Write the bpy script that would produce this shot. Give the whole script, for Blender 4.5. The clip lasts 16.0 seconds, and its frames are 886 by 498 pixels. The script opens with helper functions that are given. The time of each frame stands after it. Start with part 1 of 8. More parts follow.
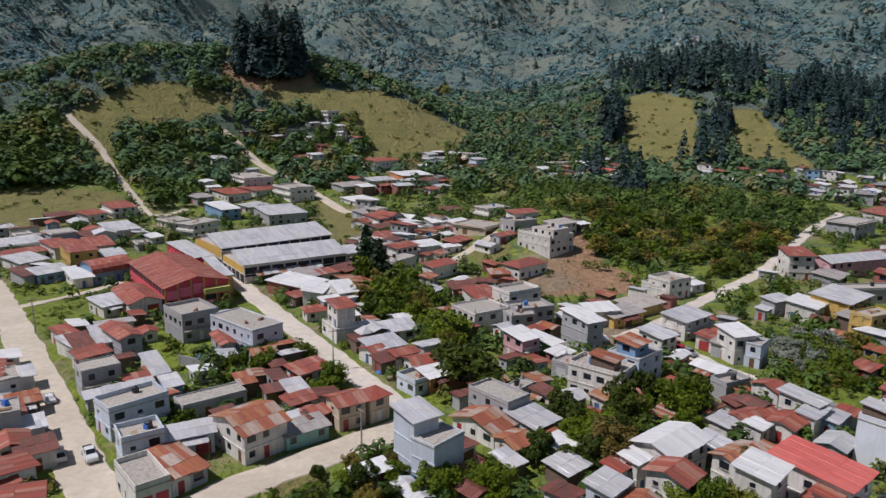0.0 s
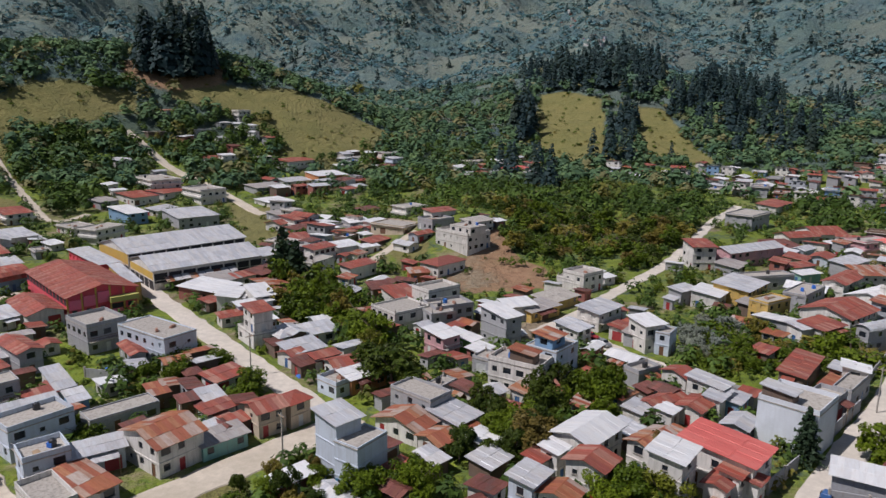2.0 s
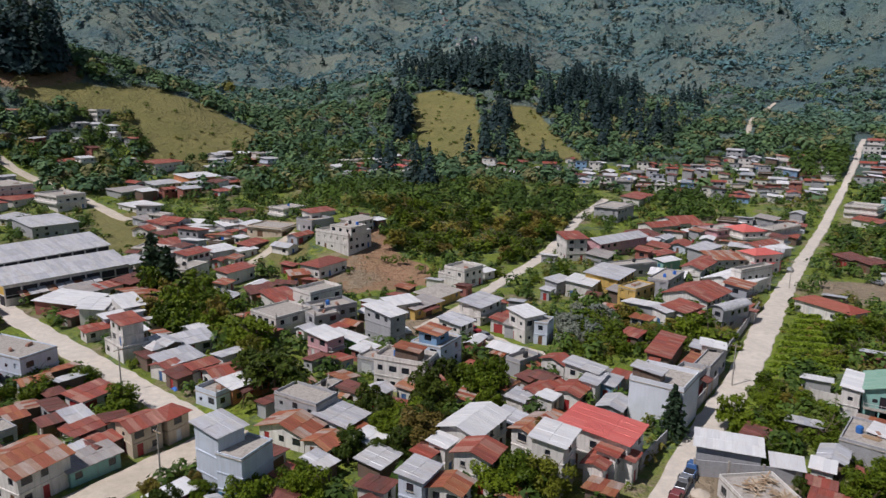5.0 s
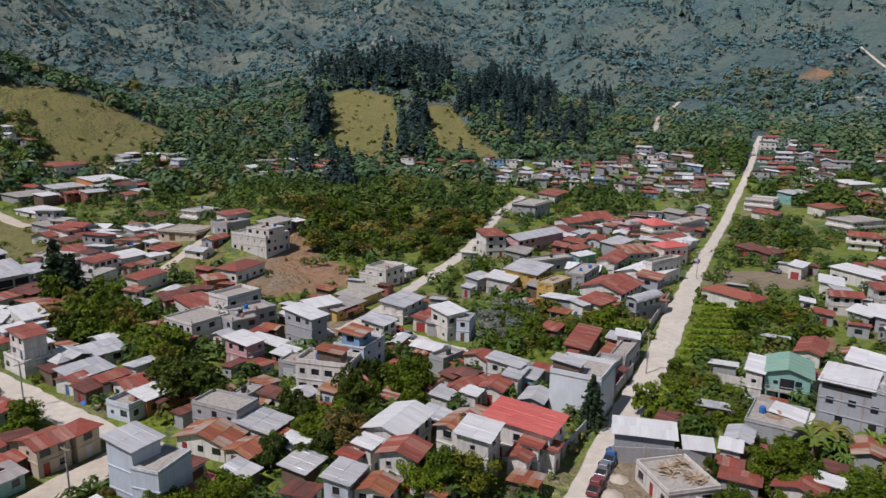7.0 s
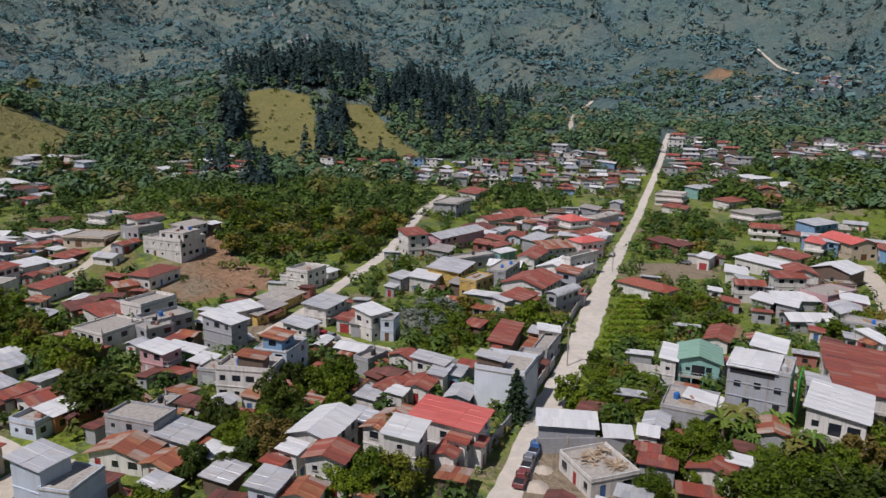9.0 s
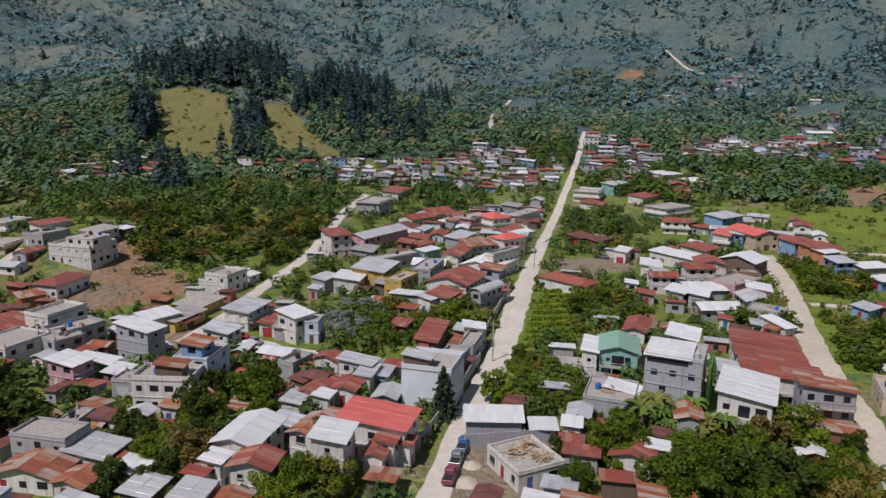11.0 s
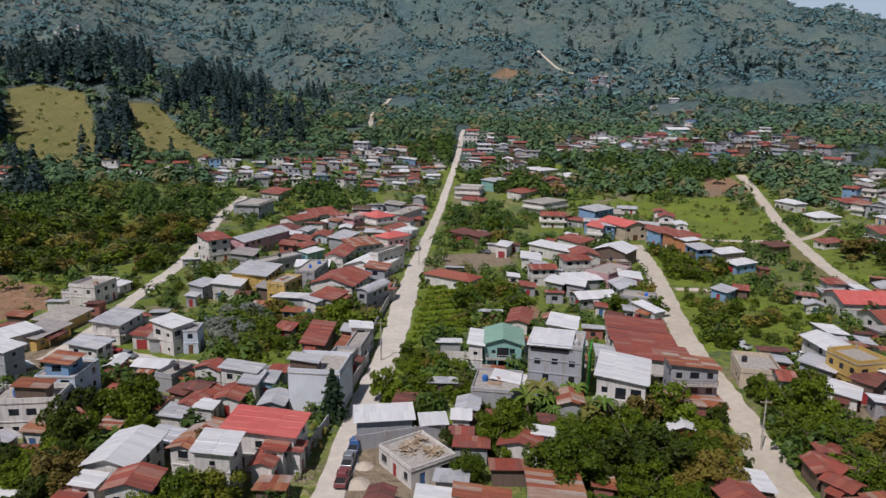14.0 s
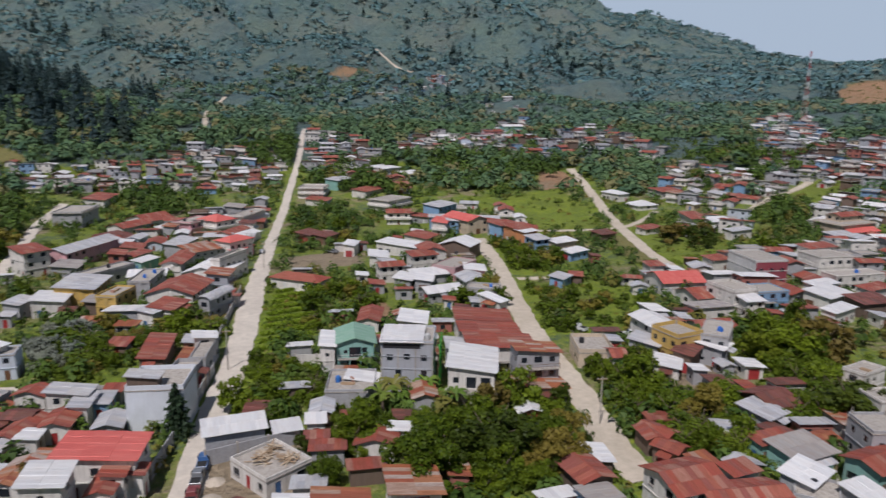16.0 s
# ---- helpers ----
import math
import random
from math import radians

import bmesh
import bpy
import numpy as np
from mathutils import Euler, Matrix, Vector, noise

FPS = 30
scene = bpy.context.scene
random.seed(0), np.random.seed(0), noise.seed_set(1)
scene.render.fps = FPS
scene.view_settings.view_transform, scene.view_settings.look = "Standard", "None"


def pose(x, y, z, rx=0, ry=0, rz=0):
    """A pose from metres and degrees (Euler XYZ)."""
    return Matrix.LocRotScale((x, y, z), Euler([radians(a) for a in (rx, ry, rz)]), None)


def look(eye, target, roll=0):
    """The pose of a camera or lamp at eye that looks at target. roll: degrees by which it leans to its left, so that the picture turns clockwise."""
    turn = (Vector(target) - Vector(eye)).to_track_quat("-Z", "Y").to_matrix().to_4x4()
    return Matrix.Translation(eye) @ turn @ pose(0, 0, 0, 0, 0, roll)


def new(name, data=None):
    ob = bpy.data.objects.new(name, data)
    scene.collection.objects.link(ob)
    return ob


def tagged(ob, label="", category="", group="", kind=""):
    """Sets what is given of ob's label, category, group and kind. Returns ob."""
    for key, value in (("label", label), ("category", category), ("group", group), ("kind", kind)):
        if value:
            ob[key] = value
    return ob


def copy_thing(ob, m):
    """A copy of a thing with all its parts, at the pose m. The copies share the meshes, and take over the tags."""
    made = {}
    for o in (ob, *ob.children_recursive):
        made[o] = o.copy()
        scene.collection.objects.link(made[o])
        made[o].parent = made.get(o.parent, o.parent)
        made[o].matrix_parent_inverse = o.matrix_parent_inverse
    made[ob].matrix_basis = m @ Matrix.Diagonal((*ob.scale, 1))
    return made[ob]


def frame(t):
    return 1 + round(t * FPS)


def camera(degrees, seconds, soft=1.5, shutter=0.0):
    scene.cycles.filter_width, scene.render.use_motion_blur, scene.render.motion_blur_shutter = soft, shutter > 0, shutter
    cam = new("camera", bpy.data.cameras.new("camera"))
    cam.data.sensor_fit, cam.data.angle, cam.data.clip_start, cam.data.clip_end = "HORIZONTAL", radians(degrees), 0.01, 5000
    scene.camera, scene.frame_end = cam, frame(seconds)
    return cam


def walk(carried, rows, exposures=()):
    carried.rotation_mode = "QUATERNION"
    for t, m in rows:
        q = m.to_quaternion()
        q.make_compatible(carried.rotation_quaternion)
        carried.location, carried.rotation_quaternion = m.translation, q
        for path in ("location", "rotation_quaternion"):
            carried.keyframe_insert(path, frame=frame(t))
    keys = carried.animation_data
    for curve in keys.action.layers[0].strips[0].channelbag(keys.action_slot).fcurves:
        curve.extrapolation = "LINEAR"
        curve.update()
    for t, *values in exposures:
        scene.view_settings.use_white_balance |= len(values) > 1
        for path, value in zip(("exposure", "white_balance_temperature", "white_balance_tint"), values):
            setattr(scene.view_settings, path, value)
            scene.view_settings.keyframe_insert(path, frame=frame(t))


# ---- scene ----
# The camera hovers at one place and turns to its right.
EYE = (0.0, 0.0, 55.0)
PATH = [
    (0.0, 0.13), (0.5, -1.59), (1.0, -3.33), (1.5, -5.01), (2.0, -6.68), (2.5, -8.33), (3.0, -10.0), (3.5, -11.66),
    (4.0, -13.29), (6.5, -21.54), (7.0, -23.19), (7.5, -24.84), (8.0, -26.46), (8.5, -28.08), (9.0, -29.67),
    (11.5, -37.62), (12.0, -39.23), (12.5, -40.85), (13.0, -42.44), (13.5, -44.05), (14.0, -45.65), (14.5, -47.33),
    (15.0, -50.03), (15.5, -53.44), (16.0, -58.35)]
PITCH, ROLL = -12.13, -0.617
cam = camera(64.59, 16.0, soft=1.4, shutter=0.5)
walk(cam, [(t, pose(*EYE, 90 + PITCH, ROLL, yaw)) for t, yaw in PATH], exposures=[(0.0, -0.29, 5950, 17), (7.0, -0.36, 5950, 17), (16.0, -0.43, 5950, 17)])

# ---- sky, sun ----
SUN_BEARING, SUN_HEIGHT = -103.0, 57.0
world = bpy.data.worlds.new("sky")
scene.world = world
world.use_nodes = True
sky = world.node_tree.nodes.new("ShaderNodeTexSky")
sky.sky_type, sky.sun_disc = "NISHITA", False
sky.sun_elevation, sky.sun_rotation = radians(SUN_HEIGHT), radians(SUN_BEARING)
sky.air_density, sky.dust_density, sky.ozone_density = 1.0, 0.9, 1.6
world.node_tree.links.new(sky.outputs[0], world.node_tree.nodes["Background"].inputs[0])
world.node_tree.nodes["Background"].inputs[1].default_value = 0.05


def sky_backdrop():
    """Pale hazy sky low over the mountains."""
    me = bpy.data.meshes.new("backdrop")
    n, r = 60, 4640
    ring = [(r * math.sin(radians(-70 + 210 * k / n)), r * math.cos(radians(-70 + 210 * k / n))) for k in range(n + 1)]
    me.from_pydata([(x, y, z) for x, y in ring for z in (-50, 2300)], [], [(2 * k, 2 * k + 1, 2 * k + 3, 2 * k + 2) for k in range(n)])
    mat = bpy.data.materials.new("hazy_sky")
    mat.use_nodes = True
    nt = mat.node_tree
    nt.nodes.remove(nt.nodes["Principled BSDF"])
    em = nt.nodes.new("ShaderNodeEmission")
    em.inputs[0].default_value, em.inputs[1].default_value = (0.73, 0.87, 0.97, 1), 0.76
    nt.links.new(em.outputs[0], nt.nodes["Material Output"].inputs[0])
    me.materials.append(mat)
    tagged(new("backdrop", me), "pale hazy sky low over the mountains", "sky", kind="structure")


sky_backdrop()
sun = new("sun", bpy.data.lights.new("sun", "SUN"))
sun.data.energy, sun.data.angle, sun.data.color = 5.0, radians(0.5), (1.0, 0.94, 0.86)
sx, sy = math.sin(radians(SUN_BEARING)) * math.cos(radians(SUN_HEIGHT)), math.cos(radians(SUN_BEARING)) * math.cos(radians(SUN_HEIGHT))
sun.matrix_world = look((0, 0, 300), (-sx * 100, -sy * 100, 300 - 100 * math.sin(radians(SUN_HEIGHT))))

# ---- materials ----
def nodes_of(name, rough=0.85, metal=0.0):
    m = bpy.data.materials.new(name)
    m.use_nodes = True
    nt = m.node_tree
    b = nt.nodes["Principled BSDF"]
    b.inputs["Roughness"].default_value, b.inputs["Metallic"].default_value = rough, metal
    return m, nt, b


def add(nt, kind, **inputs):
    n = nt.nodes.new(kind)
    for k, v in inputs.items():
        n.inputs[k.replace("_", " ")].default_value = v
    return n


def place_of(nt, scale=(1, 1, 1), local=True):
    """Coordinates in metres: of the thing, or of the land."""
    mp = add(nt, "ShaderNodeMapping", Scale=scale)
    if local:
        nt.links.new(nt.nodes.new("ShaderNodeTexCoord").outputs["Object"], mp.inputs[0])
    else:
        nt.links.new(nt.nodes.new("ShaderNodeNewGeometry").outputs["Position"], mp.inputs[0])
    return mp.outputs[0]


def noise_of(nt, co, scale, detail=4.0, rough=0.6, lo=0.35, hi=0.65):
    n = add(nt, "ShaderNodeTexNoise", Scale=scale, Detail=detail, Roughness=rough)
    nt.links.new(co, n.inputs["Vector"])
    r = add(nt, "ShaderNodeMapRange", From_Min=lo, From_Max=hi)
    nt.links.new(n.outputs[0], r.inputs[0])
    return r.outputs[0]


def mix_of(nt, fac, a, b, blend="MIX"):
    n = nt.nodes.new("ShaderNodeMix")
    n.data_type, n.blend_type = "RGBA", blend
    for sock, v in ((n.inputs[0], fac), (n.inputs[6], a), (n.inputs[7], b)):
        if isinstance(v, (int, float)):
            sock.default_value = v
        elif isinstance(v, tuple):
            sock.default_value = (*v, 1)
        else:
            nt.links.new(v, sock)
    return n.outputs[2]


def times_of(nt, a, b, op="MULTIPLY"):
    n = nt.nodes.new("ShaderNodeMath")
    n.operation = op
    for sock, v in ((n.inputs[0], a), (n.inputs[1], b)):
        if isinstance(v, (int, float)):
            sock.default_value = v
        else:
            nt.links.new(v, sock)
    return n.outputs[0]


def relief(nt, b, height, strength=0.4, far=0.05):
    n = add(nt, "ShaderNodeBump", Strength=strength, Distance=far)
    nt.links.new(height, n.inputs["Height"])
    nt.links.new(n.outputs[0], b.inputs["Normal"])


def random_of(nt, island=False):
    if island:
        return nt.nodes.new("ShaderNodeNewGeometry").outputs["Random Per Island"]
    return nt.nodes.new("ShaderNodeObjectInfo").outputs["Random"]


def paint(name, color, stain=(0.22, 0.19, 0.15), amount=0.5, blocks=False):
    """Rendered or block wall with rain streaks and dirt."""
    m, nt, b = nodes_of(name, 0.9)
    co = place_of(nt)
    big = noise_of(nt, co, 0.35, 3)
    streak = noise_of(nt, place_of(nt, (1.6, 1.6, 0.16)), 1.2, 5, 0.7, 0.45, 0.75)
    fine = noise_of(nt, co, 9, 3)
    pale = mix_of(nt, big, color, tuple(min(0.9, c * 0.82 + 0.03) for c in color))
    own = nt.nodes.new("ShaderNodeAttribute")
    own.attribute_name = "sheet"
    own = times_of(nt, times_of(nt, random_of(nt), own.outputs["Fac"], "ADD"), 1.0, "FRACT")
    shade = mix_of(nt, times_of(nt, own, 0.55), pale, tuple(c * 0.62 + 0.03 for c in color))
    if blocks:
        br = add(nt, "ShaderNodeTexBrick", Scale=1.0, Mortar_Size=0.012, Brick_Width=0.4, Row_Height=0.2)
        br.inputs["Color1"].default_value = (*(c * 1.1 for c in color), 1)
        br.inputs["Color2"].default_value = (*(c * 0.85 for c in color), 1)
        br.inputs["Mortar"].default_value = (*(c * 1.25 for c in color), 1)
        cx = nt.nodes.new("ShaderNodeSeparateXYZ")
        nt.links.new(place_of(nt), cx.inputs[0])
        cy = nt.nodes.new("ShaderNodeCombineXYZ")
        nt.links.new(times_of(nt, cx.outputs[0], cx.outputs[1], "ADD"), cy.inputs[0])
        nt.links.new(cx.outputs[2], cy.inputs[1])
        nt.links.new(cy.outputs[0], br.inputs["Vector"])
        shade = mix_of(nt, 0.6, shade, br.outputs[0])
    col = mix_of(nt, times_of(nt, streak, amount), shade, stain)
    col = mix_of(nt, times_of(nt, fine, 0.12), col, stain)
    nt.links.new(col, b.inputs["Base Color"])
    relief(nt, b, fine, 0.25, 0.02)
    return m


def tin(name, colors, rust=(0.17, 0.07, 0.035), amount=0.5, metal=0.25, rough=0.5):
    """Corrugated sheets; each sheet has aged in its own way."""
    m, nt, b = nodes_of(name, rough, metal)
    co = place_of(nt)
    each = nt.nodes.new("ShaderNodeAttribute")
    each.attribute_name = "sheet"
    isl = each.outputs["Fac"]
    ramp = nt.nodes.new("ShaderNodeValToRGB")
    ramp.color_ramp.interpolation = "CONSTANT"
    els = ramp.color_ramp.elements
    while len(els) < len(colors):
        els.new(0.5)
    for k, c in enumerate(colors):
        els[k].position, els[k].color = k / len(colors), (*c, 1)
    nt.links.new(isl, ramp.inputs[0])
    base = mix_of(nt, times_of(nt, random_of(nt), 0.4), ramp.outputs[0], tuple(c * 0.6 for c in colors[0]))
    run = noise_of(nt, place_of(nt, (2.2, 0.35, 1)), 1.0, 5, 0.7, 0.42, 0.72)
    spots = noise_of(nt, co, 0.6, 4, 0.65, 0.45, 0.7)
    col = mix_of(nt, times_of(nt, run, amount), base, rust)
    col = mix_of(nt, times_of(nt, spots, amount * 0.7), col, tuple(c * 1.5 for c in rust))
    nt.links.new(col, b.inputs["Base Color"])
    rr = add(nt, "ShaderNodeMapRange", To_Min=rough, To_Max=0.9)
    nt.links.new(run, rr.inputs[0])
    nt.links.new(rr.outputs[0], b.inputs["Roughness"])
    wv = add(nt, "ShaderNodeTexWave", Scale=2.1, Distortion=0.0)
    wv.bands_direction = "X"
    nt.links.new(co, wv.inputs["Vector"])
    relief(nt, b, wv.outputs["Fac"], 0.6, 0.03)
    return m


def leafage(name, dark, light, odd, share=0.12, gloss=0.5, attr=True, through_light=0.12):
    """Leaves: each tree and each clump of leaves has its own green."""
    m, nt, b = nodes_of(name, gloss)
    isl = random_of(nt, True)
    if attr:
        at = nt.nodes.new("ShaderNodeAttribute")
        at.attribute_name = "tint"
        tree = at.outputs["Fac"]
    else:
        tree = random_of(nt)
    other = times_of(nt, times_of(nt, tree, 7.31), 1.0, "FRACT")
    col = mix_of(nt, times_of(nt, times_of(nt, isl, 0.6), times_of(nt, other, 0.4), "ADD"), dark, light)
    col = mix_of(nt, times_of(nt, tree, 0.55), col, tuple((a + c) * 0.5 * k for a, c, k in zip(dark, light, (1.15, 1.08, 0.7))))
    third = times_of(nt, times_of(nt, tree, 13.7), 1.0, "FRACT")
    col = mix_of(nt, times_of(nt, third, 0.55), col, tuple(c * 0.7 for c in dark))
    pick = add(nt, "ShaderNodeMapRange", From_Min=1 - share, From_Max=1 - share + 0.04)
    nt.links.new(tree, pick.inputs[0])
    col = mix_of(nt, times_of(nt, pick.outputs[0], 0.7), col, odd)
    nt.links.new(col, b.inputs["Base Color"])
    b.inputs["Specular IOR Level"].default_value = 0.12
    thin = nt.nodes.new("ShaderNodeBsdfTranslucent")
    nt.links.new(mix_of(nt, 0.35, col, (0.16, 0.2, 0.03)), thin.inputs[0])
    blend = nt.nodes.new("ShaderNodeMixShader")
    blend.inputs[0].default_value = through_light
    nt.links.new(b.outputs[0], blend.inputs[1])
    nt.links.new(thin.outputs[0], blend.inputs[2])
    nt.links.new(blend.outputs[0], nt.nodes["Material Output"].inputs[0])
    return m


def plain(name, color, rough=0.8, metal=0.0, vary=0.25, size=1.5):
    m, nt, b = nodes_of(name, rough, metal)
    co = place_of(nt)
    n = noise_of(nt, co, size, 4)
    nt.links.new(mix_of(nt, times_of(nt, n, vary), color, tuple(c * 0.45 for c in color)), b.inputs["Base Color"])
    return m


WALLS = {
    "W": paint("white_render", (0.78, 0.74, 0.68), amount=0.6), "G": paint("grey_block", (0.36, 0.36, 0.37), amount=0.45, blocks=True),
    "L": paint("pale_blue_render", (0.60, 0.66, 0.74), amount=0.35), "C": paint("cream_render", (0.62, 0.50, 0.36)),
    "T": paint("green_render", (0.24, 0.48, 0.42)), "B": paint("blue_render", (0.20, 0.37, 0.58)),
    "Y": paint("ochre_render", (0.62, 0.40, 0.08)), "P": paint("pink_render", (0.66, 0.36, 0.38)),
    "O": paint("orange_render", (0.58, 0.22, 0.07)), "M": paint("weathered_boards", (0.17, 0.11, 0.075), (0.07, 0.05, 0.04)),
    "R": paint("red_render", (0.72, 0.055, 0.09), amount=0.25), "V": paint("white_render_beside_maroon", (0.70, 0.69, 0.66)),
    "N": paint("bright_green_boards", (0.16, 0.50, 0.05), amount=0.2), "K": paint("brick_render", (0.36, 0.10, 0.07)),
    "E": paint("grey_render", (0.43, 0.45, 0.49), amount=0.35), "X": paint("smooth_white_render", (0.74, 0.77, 0.82), amount=0.12),
}
MAROON = paint("maroon_render", (0.28, 0.015, 0.04), amount=0.15)
BLUE_BAND = paint("blue_band", (0.06, 0.24, 0.42), amount=0.3)
ROOFS = {
    "r": tin("red_tin", [(0.36, 0.085, 0.055), (0.29, 0.075, 0.055), (0.42, 0.13, 0.085), (0.31, 0.10, 0.08), (0.40, 0.085, 0.055), (0.45, 0.22, 0.16)], amount=0.42),
    "d": tin("dark_tin", [(0.18, 0.06, 0.05), (0.24, 0.085, 0.07), (0.14, 0.065, 0.055)], amount=0.5),
    "o": tin("rusted_tin", [(0.42, 0.14, 0.06), (0.46, 0.33, 0.25), (0.33, 0.095, 0.055), (0.45, 0.2, 0.10), (0.38, 0.11, 0.06), (0.50, 0.42, 0.36)], amount=0.5),
    "z": tin("zinc", [(0.60, 0.61, 0.63), (0.68, 0.68, 0.68), (0.50, 0.51, 0.53), (0.63, 0.62, 0.60)], (0.30, 0.22, 0.17), 0.3, 0.35, 0.5),
    "w": tin("pale_zinc", [(0.74, 0.74, 0.73), (0.80, 0.79, 0.77), (0.68, 0.68, 0.68)], (0.40, 0.32, 0.25), 0.22, 0.1, 0.5),
    "s": tin("coral_tin", [(0.72, 0.16, 0.13), (0.69, 0.145, 0.12), (0.74, 0.19, 0.155)], (0.60, 0.15, 0.12), 0.25),
    "g": tin("grey_sheet", [(0.36, 0.34, 0.32), (0.32, 0.30, 0.29), (0.40, 0.37, 0.34)], (0.2, 0.14, 0.1), 0.4, 0.0, 0.8),
    "n": tin("green_tin", [(0.26, 0.44, 0.33), (0.30, 0.47, 0.37)], (0.2, 0.3, 0.2), 0.25),
}
CONCRETE = paint("roof_concrete", (0.47, 0.425, 0.365), (0.13, 0.115, 0.10), 0.85)
ROOFS["c"] = CONCRETE
FRAME = plain("window_frame", (0.55, 0.55, 0.54), 0.5, 0.3)
DOORS = [plain("brown_door", (0.15, 0.07, 0.035), 0.6), plain("white_door", (0.6, 0.6, 0.58), 0.5), plain("blue_door", (0.05, 0.13, 0.30), 0.5), plain("red_door", (0.32, 0.03, 0.03), 0.5)]
PANE, nt_, b_ = nodes_of("window_glass", 0.08)
b_.inputs["Base Color"].default_value = (0.018, 0.022, 0.028, 1)
STEEL = plain("rusty_bars", (0.20, 0.11, 0.07), 0.7, 0.5)
TANKS = [plain("black_tank", (0.025, 0.025, 0.028), 0.45), plain("blue_tank", (0.03, 0.14, 0.42), 0.4)]
CLUTTER = [plain("brick_heap", (0.36, 0.20, 0.14), 0.9), plain("timber", (0.36, 0.25, 0.15), 0.9), plain("blue_plastic", (0.04, 0.16, 0.55), 0.4), plain("sand_heap", (0.50, 0.43, 0.34), 0.95)]
BARK = plain("bark", (0.16, 0.12, 0.09), 0.95)
LEAVES = {
    "broadleaf_tree": leafage("leaves", (0.020, 0.048, 0.004), (0.205, 0.270, 0.016), (0.23, 0.16, 0.035), attr=False, through_light=0.2),
    "dark_tree": leafage("dark_leaves", (0.014, 0.034, 0.005), (0.105, 0.130, 0.016), (0.17, 0.115, 0.03), 0.2, attr=False),
    "bush": leafage("bush_leaves", (0.030, 0.066, 0.006), (0.190, 0.240, 0.020), (0.26, 0.20, 0.04), 0.16, attr=False),
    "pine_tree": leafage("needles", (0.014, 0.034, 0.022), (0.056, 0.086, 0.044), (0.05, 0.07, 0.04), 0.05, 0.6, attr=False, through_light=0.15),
    "grey_tree": leafage("grey_leaves", (0.15, 0.18, 0.15), (0.32, 0.34, 0.31), (0.28, 0.27, 0.23), 0.1, 0.6, attr=False),
    "banana_plant": leafage("banana_leaves", (0.060, 0.128, 0.018), (0.180, 0.250, 0.050), (0.208, 0.176, 0.051), 0.1, 0.35, attr=False),
}
# Haze put into the leaf colours: paler and bluer the farther the woods.
HAZED_WOODS = leafage("woods", (0.076, 0.160, 0.196), (0.188, 0.305, 0.312), (0.27, 0.26, 0.19), 0.14, 0.9, through_light=0.1)
HAZED_FOOTHILL = leafage("hazed_foothill_woods", (0.056, 0.122, 0.112), (0.185, 0.280, 0.172), (0.25, 0.22, 0.12), 0.16, 0.9, through_light=0.1)
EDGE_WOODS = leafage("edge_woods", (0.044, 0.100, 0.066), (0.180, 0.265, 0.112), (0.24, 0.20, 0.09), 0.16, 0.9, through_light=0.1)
TOWN_TREES = leafage("town_trees", (0.020, 0.048, 0.010), (0.140, 0.215, 0.040), (0.18, 0.15, 0.035), 0.10, 0.5)
SHRUBS = leafage("shrubs", (0.026, 0.058, 0.006), (0.170, 0.215, 0.020), (0.23, 0.17, 0.04), 0.18, 0.5)
# Far needles: the near pines' colour shifted to blue, haze put into it.
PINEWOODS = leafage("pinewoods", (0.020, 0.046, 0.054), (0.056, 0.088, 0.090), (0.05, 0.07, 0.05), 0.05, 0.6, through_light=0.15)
CROP = leafage("crop", (0.11, 0.20, 0.012), (0.28, 0.35, 0.03), (0.24, 0.22, 0.04), 0.1, attr=False)


def road_material(name, color, dust):
    m, nt, b = nodes_of(name, 0.95)
    co = place_of(nt, local=False)
    big, mid, fine = noise_of(nt, co, 0.09, 5), noise_of(nt, co, 0.6, 5, 0.65), noise_of(nt, co, 5, 3)
    col = mix_of(nt, big, color, dust)
    col = mix_of(nt, times_of(nt, mid, 0.5), col, tuple(c * 0.7 for c in color))
    col = mix_of(nt, times_of(nt, fine, 0.2), col, tuple(c * 0.6 for c in color))
    nt.links.new(col, b.inputs["Base Color"])
    relief(nt, b, mid, 0.3, 0.05)
    return m


CONCRETE_ROAD = road_material("concrete_road", (0.56, 0.50, 0.42), (0.68, 0.61, 0.51))
DIRT_ROAD = road_material("dirt_road", (0.50, 0.43, 0.33), (0.63, 0.55, 0.44))


